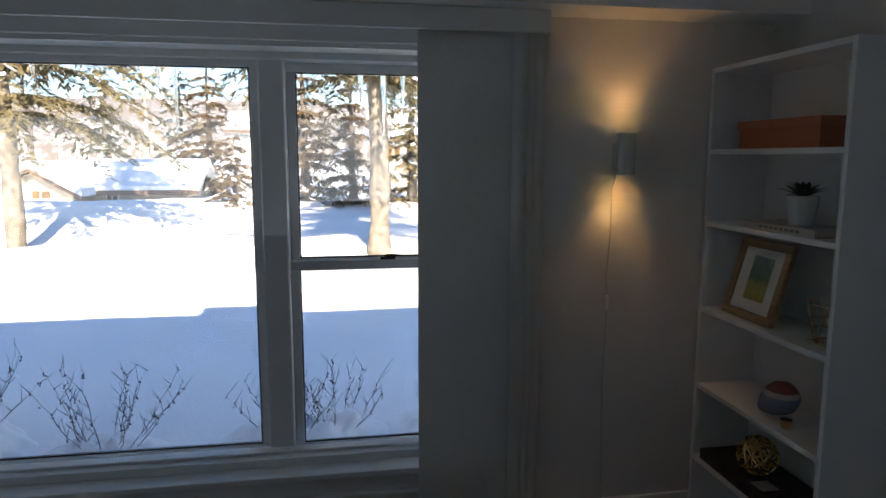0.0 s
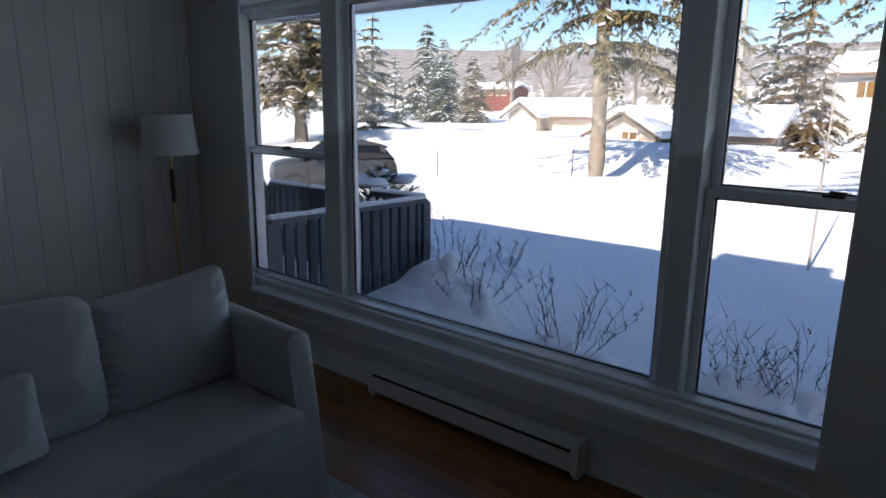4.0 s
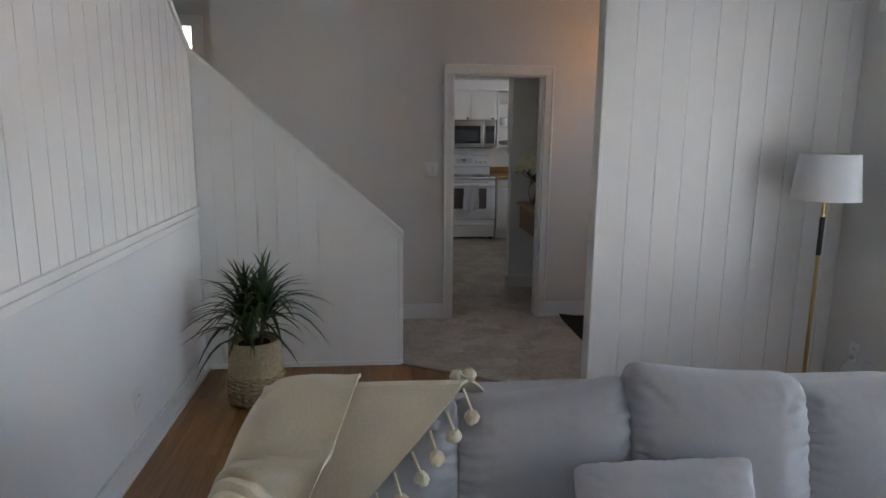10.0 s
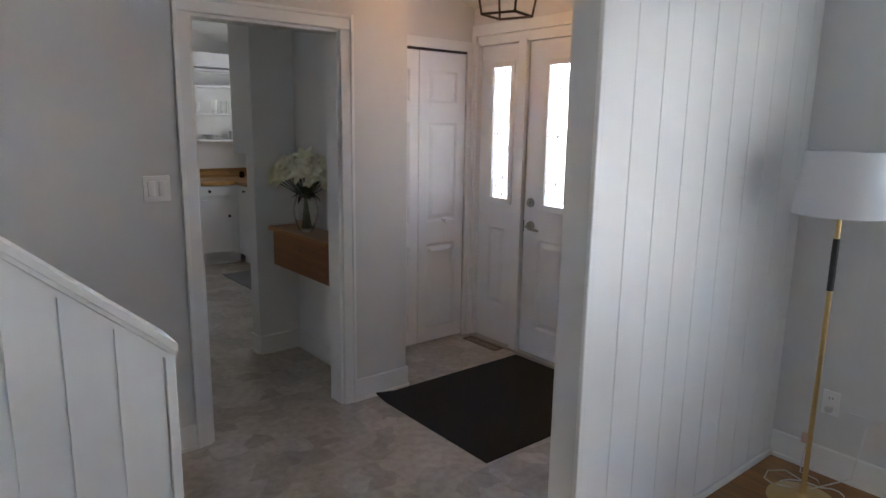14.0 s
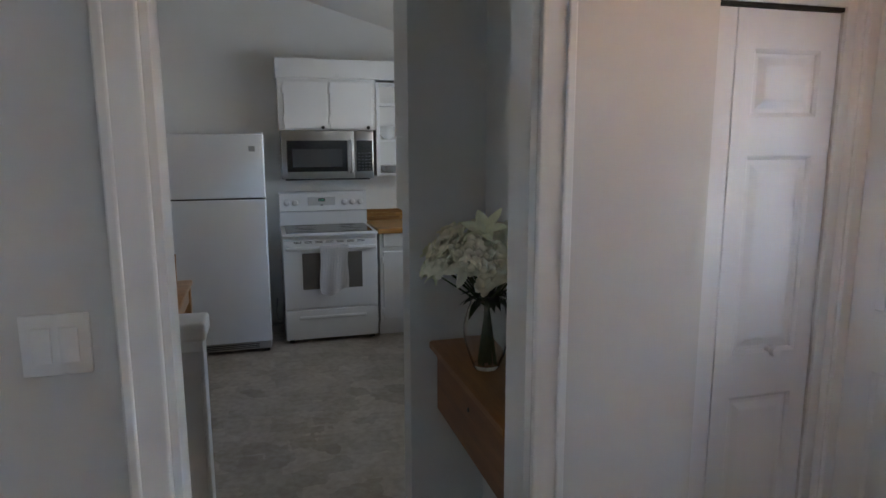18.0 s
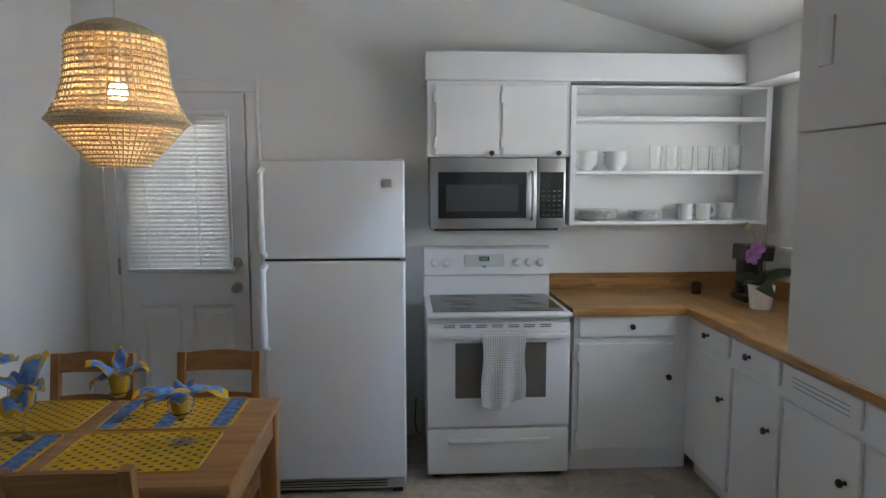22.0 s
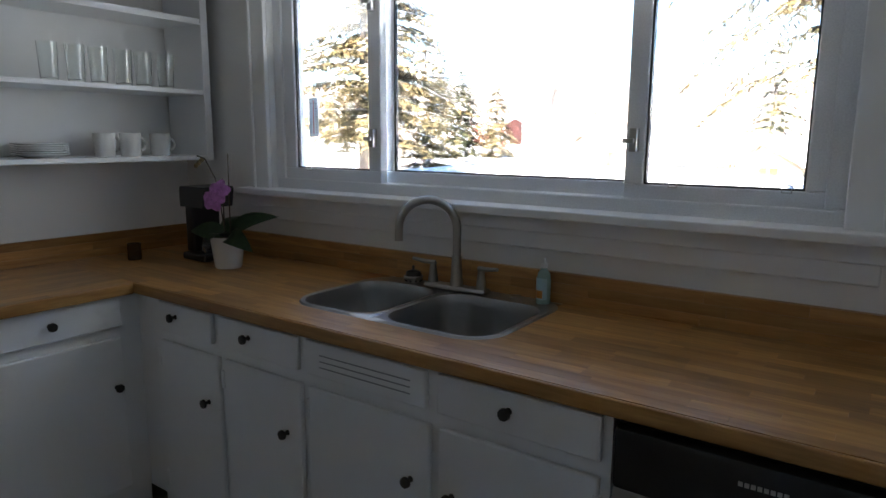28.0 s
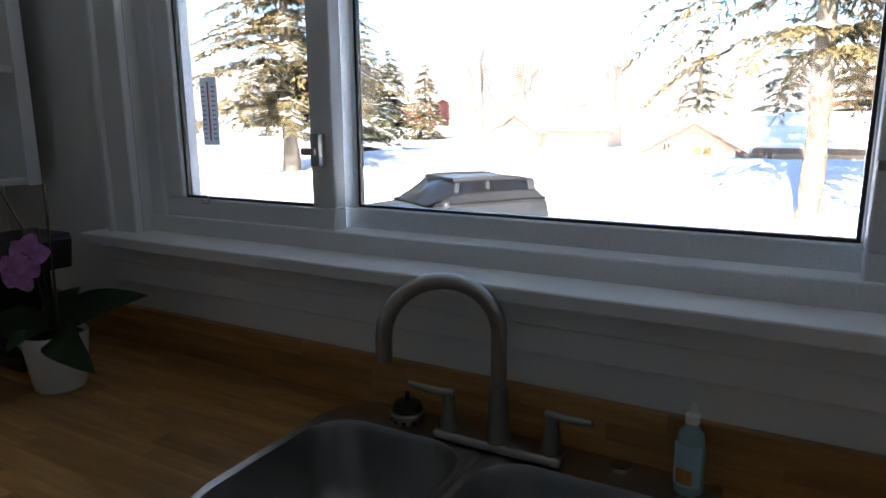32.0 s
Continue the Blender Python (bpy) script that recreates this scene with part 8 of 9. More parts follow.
# the house's own roof, soffit and gable, which shade the yard
rf = thing("roof", (-3.5, 0, TOP), "snow-covered house roof with a white soffit", "roof", kind="structure")
rb = bmesh.new()
rv = [rb.verts.new(p) for p in ((-10.5, 4.14, 2.45), (2.35, 4.14, 2.45), (2.35, -4.6, 2.45), (-10.5, -4.6, 2.45), (-8.6, 0.0, 4.75), (0.85, 0.0, 4.75))]
for f in ((0, 1, 5, 4), (1, 2, 5), (2, 3, 4, 5), (3, 0, 4)):
    rb.faces.new([rv[i] for i in f])
bmesh.ops.recalc_face_normals(rb, faces=rb.faces)
bmesh.ops.solidify(rb, geom=rb.faces[:], thickness=-0.08)
part("roof_plane", rb, SNOW, rf, smooth=False)
# unseen block, sized so its shadow steps the roof's edge on the snow
part("chimney", box(-1.16, 0.09, -0.5, 0.2, 4.3, 5.66), plain("chimney_brick", (0.3, 0.16, 0.12), 0.9), rf, smooth=False)
SOFF = paint("white_soffit_metal", (0.60, 0.62, 0.64), 0.45, 0.04)
for k in range(42):
    part("soffit_panel", box(-10.4 + 0.305 * k, -10.4 + 0.305 * k + 0.295, 3.135, 4.10, 2.318, 2.328, 0.003, 1), SOFF, rf, smooth=False)
part("fascia", box(-10.5, 2.35, 4.10, 4.125, 2.29, 2.45), TRIM, rf, smooth=False)
ICE = glass("icicle_ice", (0.92, 0.96, 1.0), 0.1, 1.31)
for x, l_ in ((-1.02, 0.16), (-0.93, 0.42), (-0.35, 0.2), (0.16, 0.3), (0.30, 0.5), (0.42, 0.24), (-1.7, 0.14)):
    part("icicle", tube([(x, 4.12, 2.30), (x + 0.004, 4.12, 2.30 - l_ * 0.5), (x, 4.12, 2.30 - l_)], [0.016, 0.010, 0.002], 8), ICE, rf)
solid("wall_gable_outer", box(2.1, 2.2, -4.3, FT, -0.4, 3.2), plain("grey_siding", (0.45, 0.45, 0.46), 0.6), "plain outer end wall", "wall", "structure", smooth=False)

# deck with a slatted rail
RAIL = wood("slate_blue_deck_paint", (0.035, 0.045, 0.065), (0.06, 0.072, 0.095), 0.6, "Z", 0.6, 0.2)
dk_ = thing("deck", (-4.6, 3.9, -0.3), "snow-covered wooden deck before the front door", "deck")
part("platform", box(-6.3, -3.36, 3.08, 4.70, -0.30, -0.10), RAIL, dk_, smooth=False)
part("snow", sheet(24, 14, lambda u, v: Vector((-6.28 + 2.90 * u, 3.09 + 1.58 * v, -0.02 + 0.05 * noise.noise(Vector((u * 5, v * 5, 2))))), thick=0.08), SNOW, dk_, "soft snow cover")


def slat_rail(name, p, q, top, low, n, label):
    r = thing(name, (*((Vector(p) + Vector(q)) / 2), low), label, "railing")
    p, q = Vector(p), Vector(q)
    d = (q - p).normalized()
    s = Vector((-d.y, d.x))

    def bar(a, b_, w, z0, z1):
        o = [a + s * w / 2, b_ + s * w / 2, b_ - s * w / 2, a - s * w / 2]
        return prism([(v.x, v.y) for v in o], "z", z0, z1)

    part("top_rail", bar(p, q, 0.09, top - 0.04, top), RAIL, r, smooth=False)
    part("lower_rail", bar(p, q, 0.04, low - 0.20, low - 0.12), RAIL, r, smooth=False)
    for a in (p, q):
        part("post", bar(a - d * 0.045, a + d * 0.045, 0.09, low - 0.2, top - 0.04), RAIL, r, smooth=False)
    L = (q - p).length
    for k in range(n):
        c = p + d * (L * (k + 0.5) / n)
        part("slat", bar(c - d * 0.036, c + d * 0.036, 0.034, low - 0.30, top - 0.05), RAIL, r, smooth=False)
        part("snow_tuft", lathe([(0.0, 0.0), (0.028, 0.0), (0.032, 0.018), (0.02, 0.036), (0.0, 0.042)], (c.x + s.x * 0.055, c.y + s.y * 0.055, top - 0.10), 8), SNOW, r)
    cap = tube([Vector((*(p + d * (L * k / 14)), top - 0.006 + 0.005 * math.sin(k * 1.7))) for k in range(15)], 0.038, 8)
    part("snow_cap", cap, SNOW, r, "snow lying along the rail")


slat_rail("deck_railing", (-3.36, 3.12), (-3.27, 4.74), 0.75, 0.12, 15, "dark blue-grey slatted deck railing capped with snow")
slat_rail("deck_railing", (-3.33, 4.80), (-3.98, 4.78), 0.75, 0.12, 6, "short dark slatted railing capped with snow")
slat_rail("deck_railing", (-5.25, 4.50), (-4.05, 4.52), 0.75, -0.06, 11, "far dark slatted deck railing capped with snow")
slat_rail("deck_railing", (-5.34, 3.14), (-5.32, 4.45), 0.75, -0.06, 11, "dark slatted railing on the far side of the deck")

# evergreen shrub with snow beside the deck
TWIG = plain("bare_twig", (0.085, 0.06, 0.045), 0.9)
es = thing("evergreen_shrub", (-4.25, 5.15, -0.2), "low evergreen shrub loaded with snow by the deck", "shrub")
lb = bmesh.new()
for k in range(420):
    a, r = random.uniform(0, 6.28), random.uniform(0, 0.5)
    z = 0.86 - r * r * 1.3 + random.uniform(-0.22, 0.05)
    c = Vector((-4.25 + r * math.cos(a), 5.15 + r * math.sin(a), z))
    leaf(lb, c, c + Vector((0.12 * math.cos(a), 0.12 * math.sin(a), random.uniform(-0.02, 0.10))), 0.035, 0.1, 3)
part("foliage", lb, leaf_mat("shrub_leaf", (0.03, 0.035, 0.02), (0.09, 0.085, 0.05), 0.7), es)
part("stems", tube([(-4.25, 5.15, -0.3), (-4.25, 5.15, 0.6)], 0.03, 6), TWIG, es)
for k in range(7):
    a = k * 0.9
    part("snow_clump", lathe([(0.0, -0.04), (0.10, -0.03), (0.12, 0.0), (0.08, 0.05), (0.0, 0.065)], (-4.25 + 0.24 * math.cos(a) * (k > 0), 5.15 + 0.24 * math.sin(a) * (k > 0), 0.86 - 0.07 * (k > 0)), 12), SNOW, es)


def bare_bush(x, y_, h, n, seed):
    rnd = random.Random(seed)
    g = thing("bare_bush", (x, y_, rise(x, y_)), "leafless twiggy bush standing in the snow", "bush", "bare bushes")
    for k in range(n):
        a = k * 2.4 + rnd.uniform(-0.4, 0.4)
        sp_ = rnd.uniform(0.15, 0.6)
        hh = h * rnd.uniform(0.55, 1.0) * (1 - 0.35 * sp_)
        p0 = Vector((x + 0.06 * math.cos(a), y_ + 0.06 * math.sin(a), rise(x, y_) - 0.03))
        pts, q = [p0], p0
        for j in range(1, 7):
            t = j / 6
            q = p0 + Vector((math.cos(a) * sp_ * h * t ** 0.8 + rnd.uniform(-0.015, 0.015), math.sin(a) * sp_ * h * t ** 0.8 * 0.7 + rnd.uniform(-0.015, 0.015), hh * t))
            pts.append(q)
        b = tube(pts, [0.0030 * (1 - 0.7 * j / 6) for j in range(7)], 5)
        for j in (2, 3, 3, 4, 4, 5, 6):
            w = Vector((rnd.uniform(-0.09, 0.09), rnd.uniform(-0.07, 0.07), rnd.uniform(0.05, 0.13)))
            tube([pts[j], pts[j] + w * 0.6, pts[j] + w], [0.0018, 0.0015, 0.0011], 4, bm=b)
        for j in range(6):
            c = pts[rnd.randint(3, 6)] + Vector((rnd.uniform(-0.01, 0.01), 0, rnd.uniform(-0.03, 0.01)))
            lathe([(0.0, -0.008), (0.008, 0.0), (0.0, 0.009)], c, 5, bm=b)
        part("stem", b, TWIG, g)
    def mound(u, v):
        px, py = x + 1.3 * (u - 0.5), y_ + 0.95 * (v - 0.5)
        r2 = ((u - 0.5) / 0.24) ** 2 + ((v - 0.5) / 0.24) ** 2
        lump = 1 + 1.1 * noise.noise(Vector((px * 5.5, py * 5.5, seed))) + 0.5 * noise.noise(Vector((px * 12, py * 12, seed)))
        return Vector((px, py, rise(px, py) - 0.06 + 0.06 * min(1.0, 4 * math.exp(-r2)) + 0.15 * lump * math.exp(-r2)))

    part("snow_mound", sheet(48, 40, mound), SNOW, g, "soft snow heaped round the stems")


bare_bush(-1.56, 4.42, 0.92, 14, 1)
bare_bush(-2.45, 4.45, 0.72, 9, 2)
bare_bush(-2.85, 4.62, 0.62, 9, 3)
bare_bush(-0.40, 4.62, 0.62, 11, 4)
bare_bush(-0.05, 4.55, 0.66, 10, 5)
bare_bush(0.75, 4.6, 0.60, 9, 6)
bare_bush(-3.35, 6.2, 0.5, 6, 7)


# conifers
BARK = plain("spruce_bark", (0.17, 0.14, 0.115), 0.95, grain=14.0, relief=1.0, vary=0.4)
# a paler copy of the bark, with sunlight put into its colour
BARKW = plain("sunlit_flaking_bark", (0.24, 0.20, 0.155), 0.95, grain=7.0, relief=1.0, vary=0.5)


def needle_mat(name, dark, light):
    return leaf_mat(name, dark, light, 0.8)


OLIVE = needle_mat("olive_spruce_needles", (0.11, 0.095, 0.045), (0.28, 0.215, 0.105))
GREEN = needle_mat("green_spruce_needles", (0.045, 0.055, 0.028), (0.14, 0.135, 0.065))
BLUEG = needle_mat("blue_spruce_needles", (0.035, 0.06, 0.055), (0.10, 0.135, 0.12))
CEDAR = needle_mat("rusty_cedar_needles", (0.10, 0.06, 0.025), (0.20, 0.13, 0.06))


def conifer(x, y_, h, r, low, mat_, seed, snow=0.25, bark=BARK, trunk_r=None, droop=0.45, label="tall spruce with drooping snow-dusted boughs", per=16, whorls=None, fine=0.85, tufts=6):
    """Trunk, then whorls of boughs, each a spine with many hanging tufts of needles."""
    rnd = random.Random(seed)
    z0 = rise(x, y_)
    t = thing("spruce_tree", (x, y_, z0), label, "tree", "spruces")
    tr = trunk_r or 0.02 * h + 0.05
    part("trunk", tube([(x + 0.03 * math.sin(k * 0.38), y_ + 0.03 * math.cos(k * 0.46), z0 - 0.2 + (h + 0.1) * k / 40) for k in range(41)], [tr * (1.35 if k == 0 else 1.0 + 0.12 * rnd.uniform(-1, 1)) * (1 - 0.93 * k / 40) + 0.01 for k in range(41)], 12), bark, t)
    vs3, fs3, sv, sf_ = [], [], [], []
    n_w = whorls or max(8, int((h - low) / 0.42))
    for w in range(n_w):
        f = (w + rnd.uniform(-0.3, 0.3)) / n_w
        z = z0 + low + (h - low) * max(0.0, f)
        R = r * (1 - max(0, f)) ** 0.85 * (0.75 + 0.25 * min(1, f * 8)) + 0.12
        for k in range(6 if R > 0.8 else 5):
            a = rnd.uniform(0, 6.283)
            L = R * rnd.uniform(0.7, 1.1)
            for j in range(per):
                s = (j + 0.6) / per
                px, py = x + math.cos(a) * L * s, y_ + math.sin(a) * L * s
                pz = z + 0.10 * L * s - droop * L * s * s
                for side in (-1, 1):
                    wl = (0.30 * L * (1 - 0.6 * s) + 0.14) * rnd.uniform(0.6, 1.2) * fine
                    b_ = a + side * rnd.uniform(0.5, 1.2)
                    ex_, ey_ = math.cos(b_) * wl, math.sin(b_) * wl
                    ez = -rnd.uniform(0.10, 0.75) * wl
                    wd = 0.16 * wl + 0.035
                    nx, ny = -math.sin(b_) * wd, math.cos(b_) * wd
                    for _ in range(tufts):
                        # each twig carries several thin sprays of needles
                        c_ = b_ + rnd.uniform(-0.8, 0.8)
                        o = rnd.uniform(0.0, 0.6)
                        ox, oy, oz = px + ex_ * o, py + ey_ * o, pz + ez * o
                        l2 = (wl * rnd.uniform(0.3, 0.6)) / (1 + 0.06 * tufts)
                        tx, ty, tz = math.cos(c_) * l2, math.sin(c_) * l2, -rnd.uniform(0.0, 1.1) * l2
                        w2 = rnd.uniform(0.10, 0.18) * l2 + 0.005
                        ux, uy, uz = -math.sin(c_) * w2, math.cos(c_) * w2, rnd.uniform(-0.8, 0.8) * w2
                        i = len(vs3)
                        vs3 += [(ox, oy, oz), (ox + tx * 0.45 + ux, oy + ty * 0.45 + uy, oz + tz * 0.4 + uz), (ox + tx, oy + ty, oz + tz), (ox + tx * 0.55 - ux, oy + ty * 0.55 - uy, oz + tz * 0.5 - uz)]
                        fs3.append((i, i + 1, i + 2, i + 3))
                    if rnd.random() < snow * (0.5 + s):
                        i = len(sv)
                        up = 0.03 + 0.05 * wl
                        sv += [(px, py, pz + up), (px + ex_ * 0.4 + nx, py + ey_ * 0.4 + ny, pz + ez * 0.3 + up * 0.4), (px + ex_ * 0.8, py + ey_ * 0.8, pz + ez * 0.7 + up), (px + ex_ * 0.4 - nx, py + ey_ * 0.4 - ny, pz + ez * 0.3 + up * 0.8)]
                        sf_.append((i, i + 1, i + 2, i + 3))
    me = bpy.data.meshes.new("crown")
    me.from_pydata(vs3, [], fs3)
    me.materials.append(mat_)
    c = new("crown", me)
    c.parent = t
    c.location = -Vector((x, y_, z0))
    if sf_:
        me = bpy.data.meshes.new("snow_load")
        me.from_pydata(sv, [], sf_)
        me.materials.append(SNOW)
        c = new("snow_load", me)
        c.parent = t
        c.location = -Vector((x, y_, z0))
        c["label"] = "snow lying on the boughs"
        c["kind"] = "stuff"
    return t


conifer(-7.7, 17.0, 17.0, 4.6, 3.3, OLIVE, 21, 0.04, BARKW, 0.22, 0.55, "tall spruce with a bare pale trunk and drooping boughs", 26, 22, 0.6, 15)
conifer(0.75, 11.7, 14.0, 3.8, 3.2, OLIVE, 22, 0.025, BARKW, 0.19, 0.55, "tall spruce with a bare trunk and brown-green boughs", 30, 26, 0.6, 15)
conifer(-23.2, 18.9, 11.0, 4.3, 1.7, OLIVE, 23, 0.2, BARK, 0.28, 0.35, "broad brown-green pine beyond the drive", 30, 28, 0.7, 14)
conifer(-25.6, 25.8, 6.4, 2.7, 0.2, OLIVE, 31, 0.15, droop=0.3, per=22, fine=0.75, tufts=10)
conifer(-6.0, 33.0, 7.0, 2.6, 0.1, CEDAR, 39, 0.05, label="rusty brown cedar across the road", per=20, tufts=9)
conifer(-38.5, 45.0, 8.6, 3.2, 0.2, GREEN, 24, 0.2, per=26, whorls=30, tufts=12)
conifer(-35.0, 43.0, 7.0, 2.8, 0.1, GREEN, 25, 0.12, per=26, whorls=26, tufts=12)
conifer(-32.2, 43.5, 5.6, 2.0, 0.1, OLIVE, 40, 0.08, per=24, whorls=24, tufts=12)
conifer(-45.5, 44.0, 6.6, 1.9, 0.1, GREEN, 26, 0.3)
conifer(-41.5, 44.0, 6.0, 1.7, 0.1, GREEN, 27, 0.45)
conifer(-50.0, 46.0, 9.5, 3.0, 0.2, GREEN, 28, 0.2)
conifer(-8.8, 40.0, 7.6, 2.5, 0.1, BLUEG, 29, 0.5, label="blue-green spruce heavy with snow", droop=0.35, per=20)
conifer(-13.0, 40.0, 7.0, 2.2, 0.1, GREEN, 30, 0.3)
conifer(-1.2, 26.0, 7.0, 2.4, 0.2, CEDAR, 33, 0.05, label="rusty brown cedar beside the houses")
conifer(0.6, 24.0, 5.5, 2.2, 0.2, CEDAR, 34, 0.05, label="rusty brown cedar beside the houses")
conifer(3.0, 26.0, 8.0, 2.6, 0.2, OLIVE, 35, 0.08)
conifer(6.5, 22.0, 9.0, 3.0, 0.4, OLIVE, 36, 0.1)
conifer(-3.4, 23.0, 2.6, 1.2, 0.05, CEDAR, 37, 0.1, label="low rusty cedar bush")


def bare_tree(x, y_, h, seed, label="leafless grey tree on the slope over the road"):
    rnd = random.Random(seed)
    g = thing("bare_tree", (x, y_, rise(x, y_)), label, "tree", "bare trees")
    b = bmesh.new()

    def grow(p, d, l_, r, lev):
        q = p + d * l_
        tube([p, (p + q) / 2 + Vector((rnd.uniform(-0.04, 0.04), rnd.uniform(-0.04, 0.04), 0)) * l_, q], [r, r * 0.8, r * 0.6], 5, bm=b)
        if lev:
            for _ in range(3 if lev > 1 else 4):
                nd = (d + Vector((rnd.uniform(-0.6, 0.6), rnd.uniform(-0.6, 0.6), rnd.uniform(-0.1, 0.5)))).normalized()
                grow(p + d * l_ * rnd.uniform(0.55, 1.0), nd, l_ * rnd.uniform(0.55, 0.8), r * 0.55, lev - 1)

    grow(Vector((x, y_, rise(x, y_) - 0.1)), Vector((0, 0, 1)), h * 0.36, 0.026 * h, 4)
    part("trunk", b, plain("grey_twigs", (0.24, 0.20, 0.17), 0.9) if seed % 2 else TWIG, g)


bare_tree(-26.0, 40.0, 8.0, 41)
bare_tree(-23.5, 42.0, 7.0, 43)
bare_tree(-30.0, 52.0, 9.0, 45)
bare_tree(-18.5, 44.0, 7.5, 47)
sap = thing("young_tree", (-0.75, 8.6, rise(-0.75, 8.6)), "thin leafless sapling in the snow", "tree")
part("trunk", tube([(-0.75, 8.6, -0.4), (-0.74, 8.6, 0.8), (-0.72, 8.6, 2.2)], [0.02, 0.014, 0.006], 6), plain("pale_twig", (0.40, 0.36, 0.33), 0.9), sap)
for k in range(9):
    z = 0.5 + 0.18 * k
    a = k * 2.4
    part("twig", tube([(-0.74, 8.6, z), (-0.74 + 0.22 * math.cos(a), 8.6 + 0.2 * math.sin(a), z + 0.3)], [0.006, 0.003], 4), plain("pale_twig_thin", (0.40, 0.36, 0.33), 0.9), sap)


# far houses
def house(x0, x1, y0, y1, z0, eave, ridge, along, wall, label, wins=(), roof_mat=None):
    h = thing("house", ((x0 + x1) / 2, y0, z0), label, "house", "houses over the road")
    part("wall", box(x0, x1, y0, y1, z0 - 1.0, eave), wall, h, smooth=False)
    o = 0.45
    if along == "x":
        m = (y0 + y1) / 2
        part("gable", prism([(y0, eave), (y1, eave), (m, ridge - 0.12)], "x", x0, x1), wall, h, smooth=False)
        part("roof", prism([(y0 - o, eave - 0.16), (m, ridge), (y1 + o, eave - 0.16), (y1 + o, eave + 0.12), (m, ridge + 0.30), (y0 - o, eave + 0.12)], "x", x0 - o, x1 + o), roof_mat or SNOW, h, "thick snow on the roof", smooth=False)
        part("fascia", box(x0 - o, x1 + o, y0 - o - 0.05, y0 - o, eave - 0.26, eave - 0.06), plain("brown_fascia", (0.16, 0.10, 0.07), 0.7), h, smooth=False)
    else:
        m = (x0 + x1) / 2
        part("gable", prism([(x0, eave), (x1, eave), (m, ridge - 0.12)], "y", y0, y1), wall, h, smooth=False)
        part("roof", prism([(x0 - o, eave - 0.22), (m, ridge), (x1 + o, eave - 0.22), (x1 + o, eave + 0.08), (m, ridge + 0.28), (x0 - o, eave + 0.08)], "y", y0 - o, y1 + o), roof_mat or SNOW, h, "thick snow on the roof", smooth=False)
        part("fascia", prism([(x0 - o, eave - 0.34), (m, ridge - 0.12), (x1 + o, eave - 0.34), (x1 + o, eave - 0.20), (m, ridge + 0.02), (x0 - o, eave - 0.20)], "y", y0 - o - 0.04, y0 - o), plain("brown_fascia_gable", (0.16, 0.10, 0.07), 0.7), h, smooth=False)
    for wx, wz, ww, wh in wins:
        w = part("window", box(wx - ww / 2, wx + ww / 2, y0 - 0.06, y0 + 0.02, wz - wh / 2, wz + wh / 2), TRIM, h, smooth=False)
        part("pane", boxes((wx - ww / 2 + 0.06, wx - 0.03, y0 - 0.08, y0 - 0.05, wz - wh / 2 + 0.06, wz + wh / 2 - 0.06), (wx + 0.03, wx + ww / 2 - 0.06, y0 - 0.08, y0 - 0.05, wz - wh / 2 + 0.06, wz + wh / 2 - 0.06)), plain("warm_dark_pane", (0.20, 0.12, 0.05), 0.1), w, smooth=False)
    return h


BEIGE = paint("beige_stucco", (0.58, 0.48, 0.37), 0.9, 0.05, 30.0)
REDW = paint("red_cladding", (0.17, 0.045, 0.03), 0.8, 0.08, 30.0)
house(-12.6, -9.9, 26.6, 32.0, -0.1, 0.5, 1.35, "y", BEIGE, "beige house with a snow-covered gable roof", ((-11.0, 0.35, 0.75, 0.42), (-12.2, 0.4, 0.35, 0.5)))
house(-9.95, -6.0, 28.2, 32.5, -0.1, 0.5, 1.4, "x", BEIGE, "beige house wing with a snow-covered roof", ((-9.0, 0.1, 0.5, 0.5),))
house(-22.1, -20.2, 34.0, 40.0, 0.2, 1.0, 1.72, "y", BEIGE, "beige house with a snowy gable roof up the slope", ())
house(-20.25, -16.8, 35.2, 39.0, 0.2, 0.98, 1.72, "x", BEIGE, "beige house wing with a snowy roof up the slope", ((-18.9, 0.8, 0.3, 0.26), (-17.9, 0.8, 0.3, 0.26)))
house(-55.0, -47.6, 72.0, 76.0, 1.6, 3.5, 4.1, "x", REDW, "red clad house high beyond the trees", ((-53.4, 2.9, 1.6, 0.6), (-51.4, 2.9, 1.6, 0.6), (-49.2, 2.9, 1.6, 0.6)))
house(2.5, 6.5, 40.0, 46.0, 0.5, 3.0, 4.5, "x", paint("grey_cladding", (0.35, 0.34, 0.33), 0.8, 0.05), "grey house behind the cedars", ((3.5, 2.1, 1.0, 1.0),))
house(-6.6, -3.4, 44.0, 50.0, 0.8, 3.6, 4.6, "x", paint("pale_cladding", (0.5, 0.48, 0.45), 0.8, 0.05), "pale house high on the slope", ((-5.0, 2.6, 1.0, 1.0),))

# street pole with wires, snow stakes
up_ = thing("utility_pole", (-11.0, 41.0, 0), "grey wooden utility pole with wires", "utility pole")
part("pole", tube([(-11.0, 41.0, -0.5), (-11.0, 41.0, 8.5)], [0.14, 0.11], 10), plain("weathered_pole", (0.42, 0.38, 0.33), 0.9), up_)
part("crossarm", box(-11.9, -10.1, 40.95, 41.05, 7.9, 8.02), plain("weathered_arm", (0.3, 0.27, 0.24), 0.9), up_, smooth=False)
for k, dz in enumerate((0.05, 0.0, -0.7)):
    part("wire", tube([(-60.0 + 17.13 * j, 46.0 - 8.0 * j, 9.6 + dz - 0.4 * math.sin(math.pi * j / 3) - 0.55 * j) for j in range(4)], 0.012, 4), BLACK, up_)
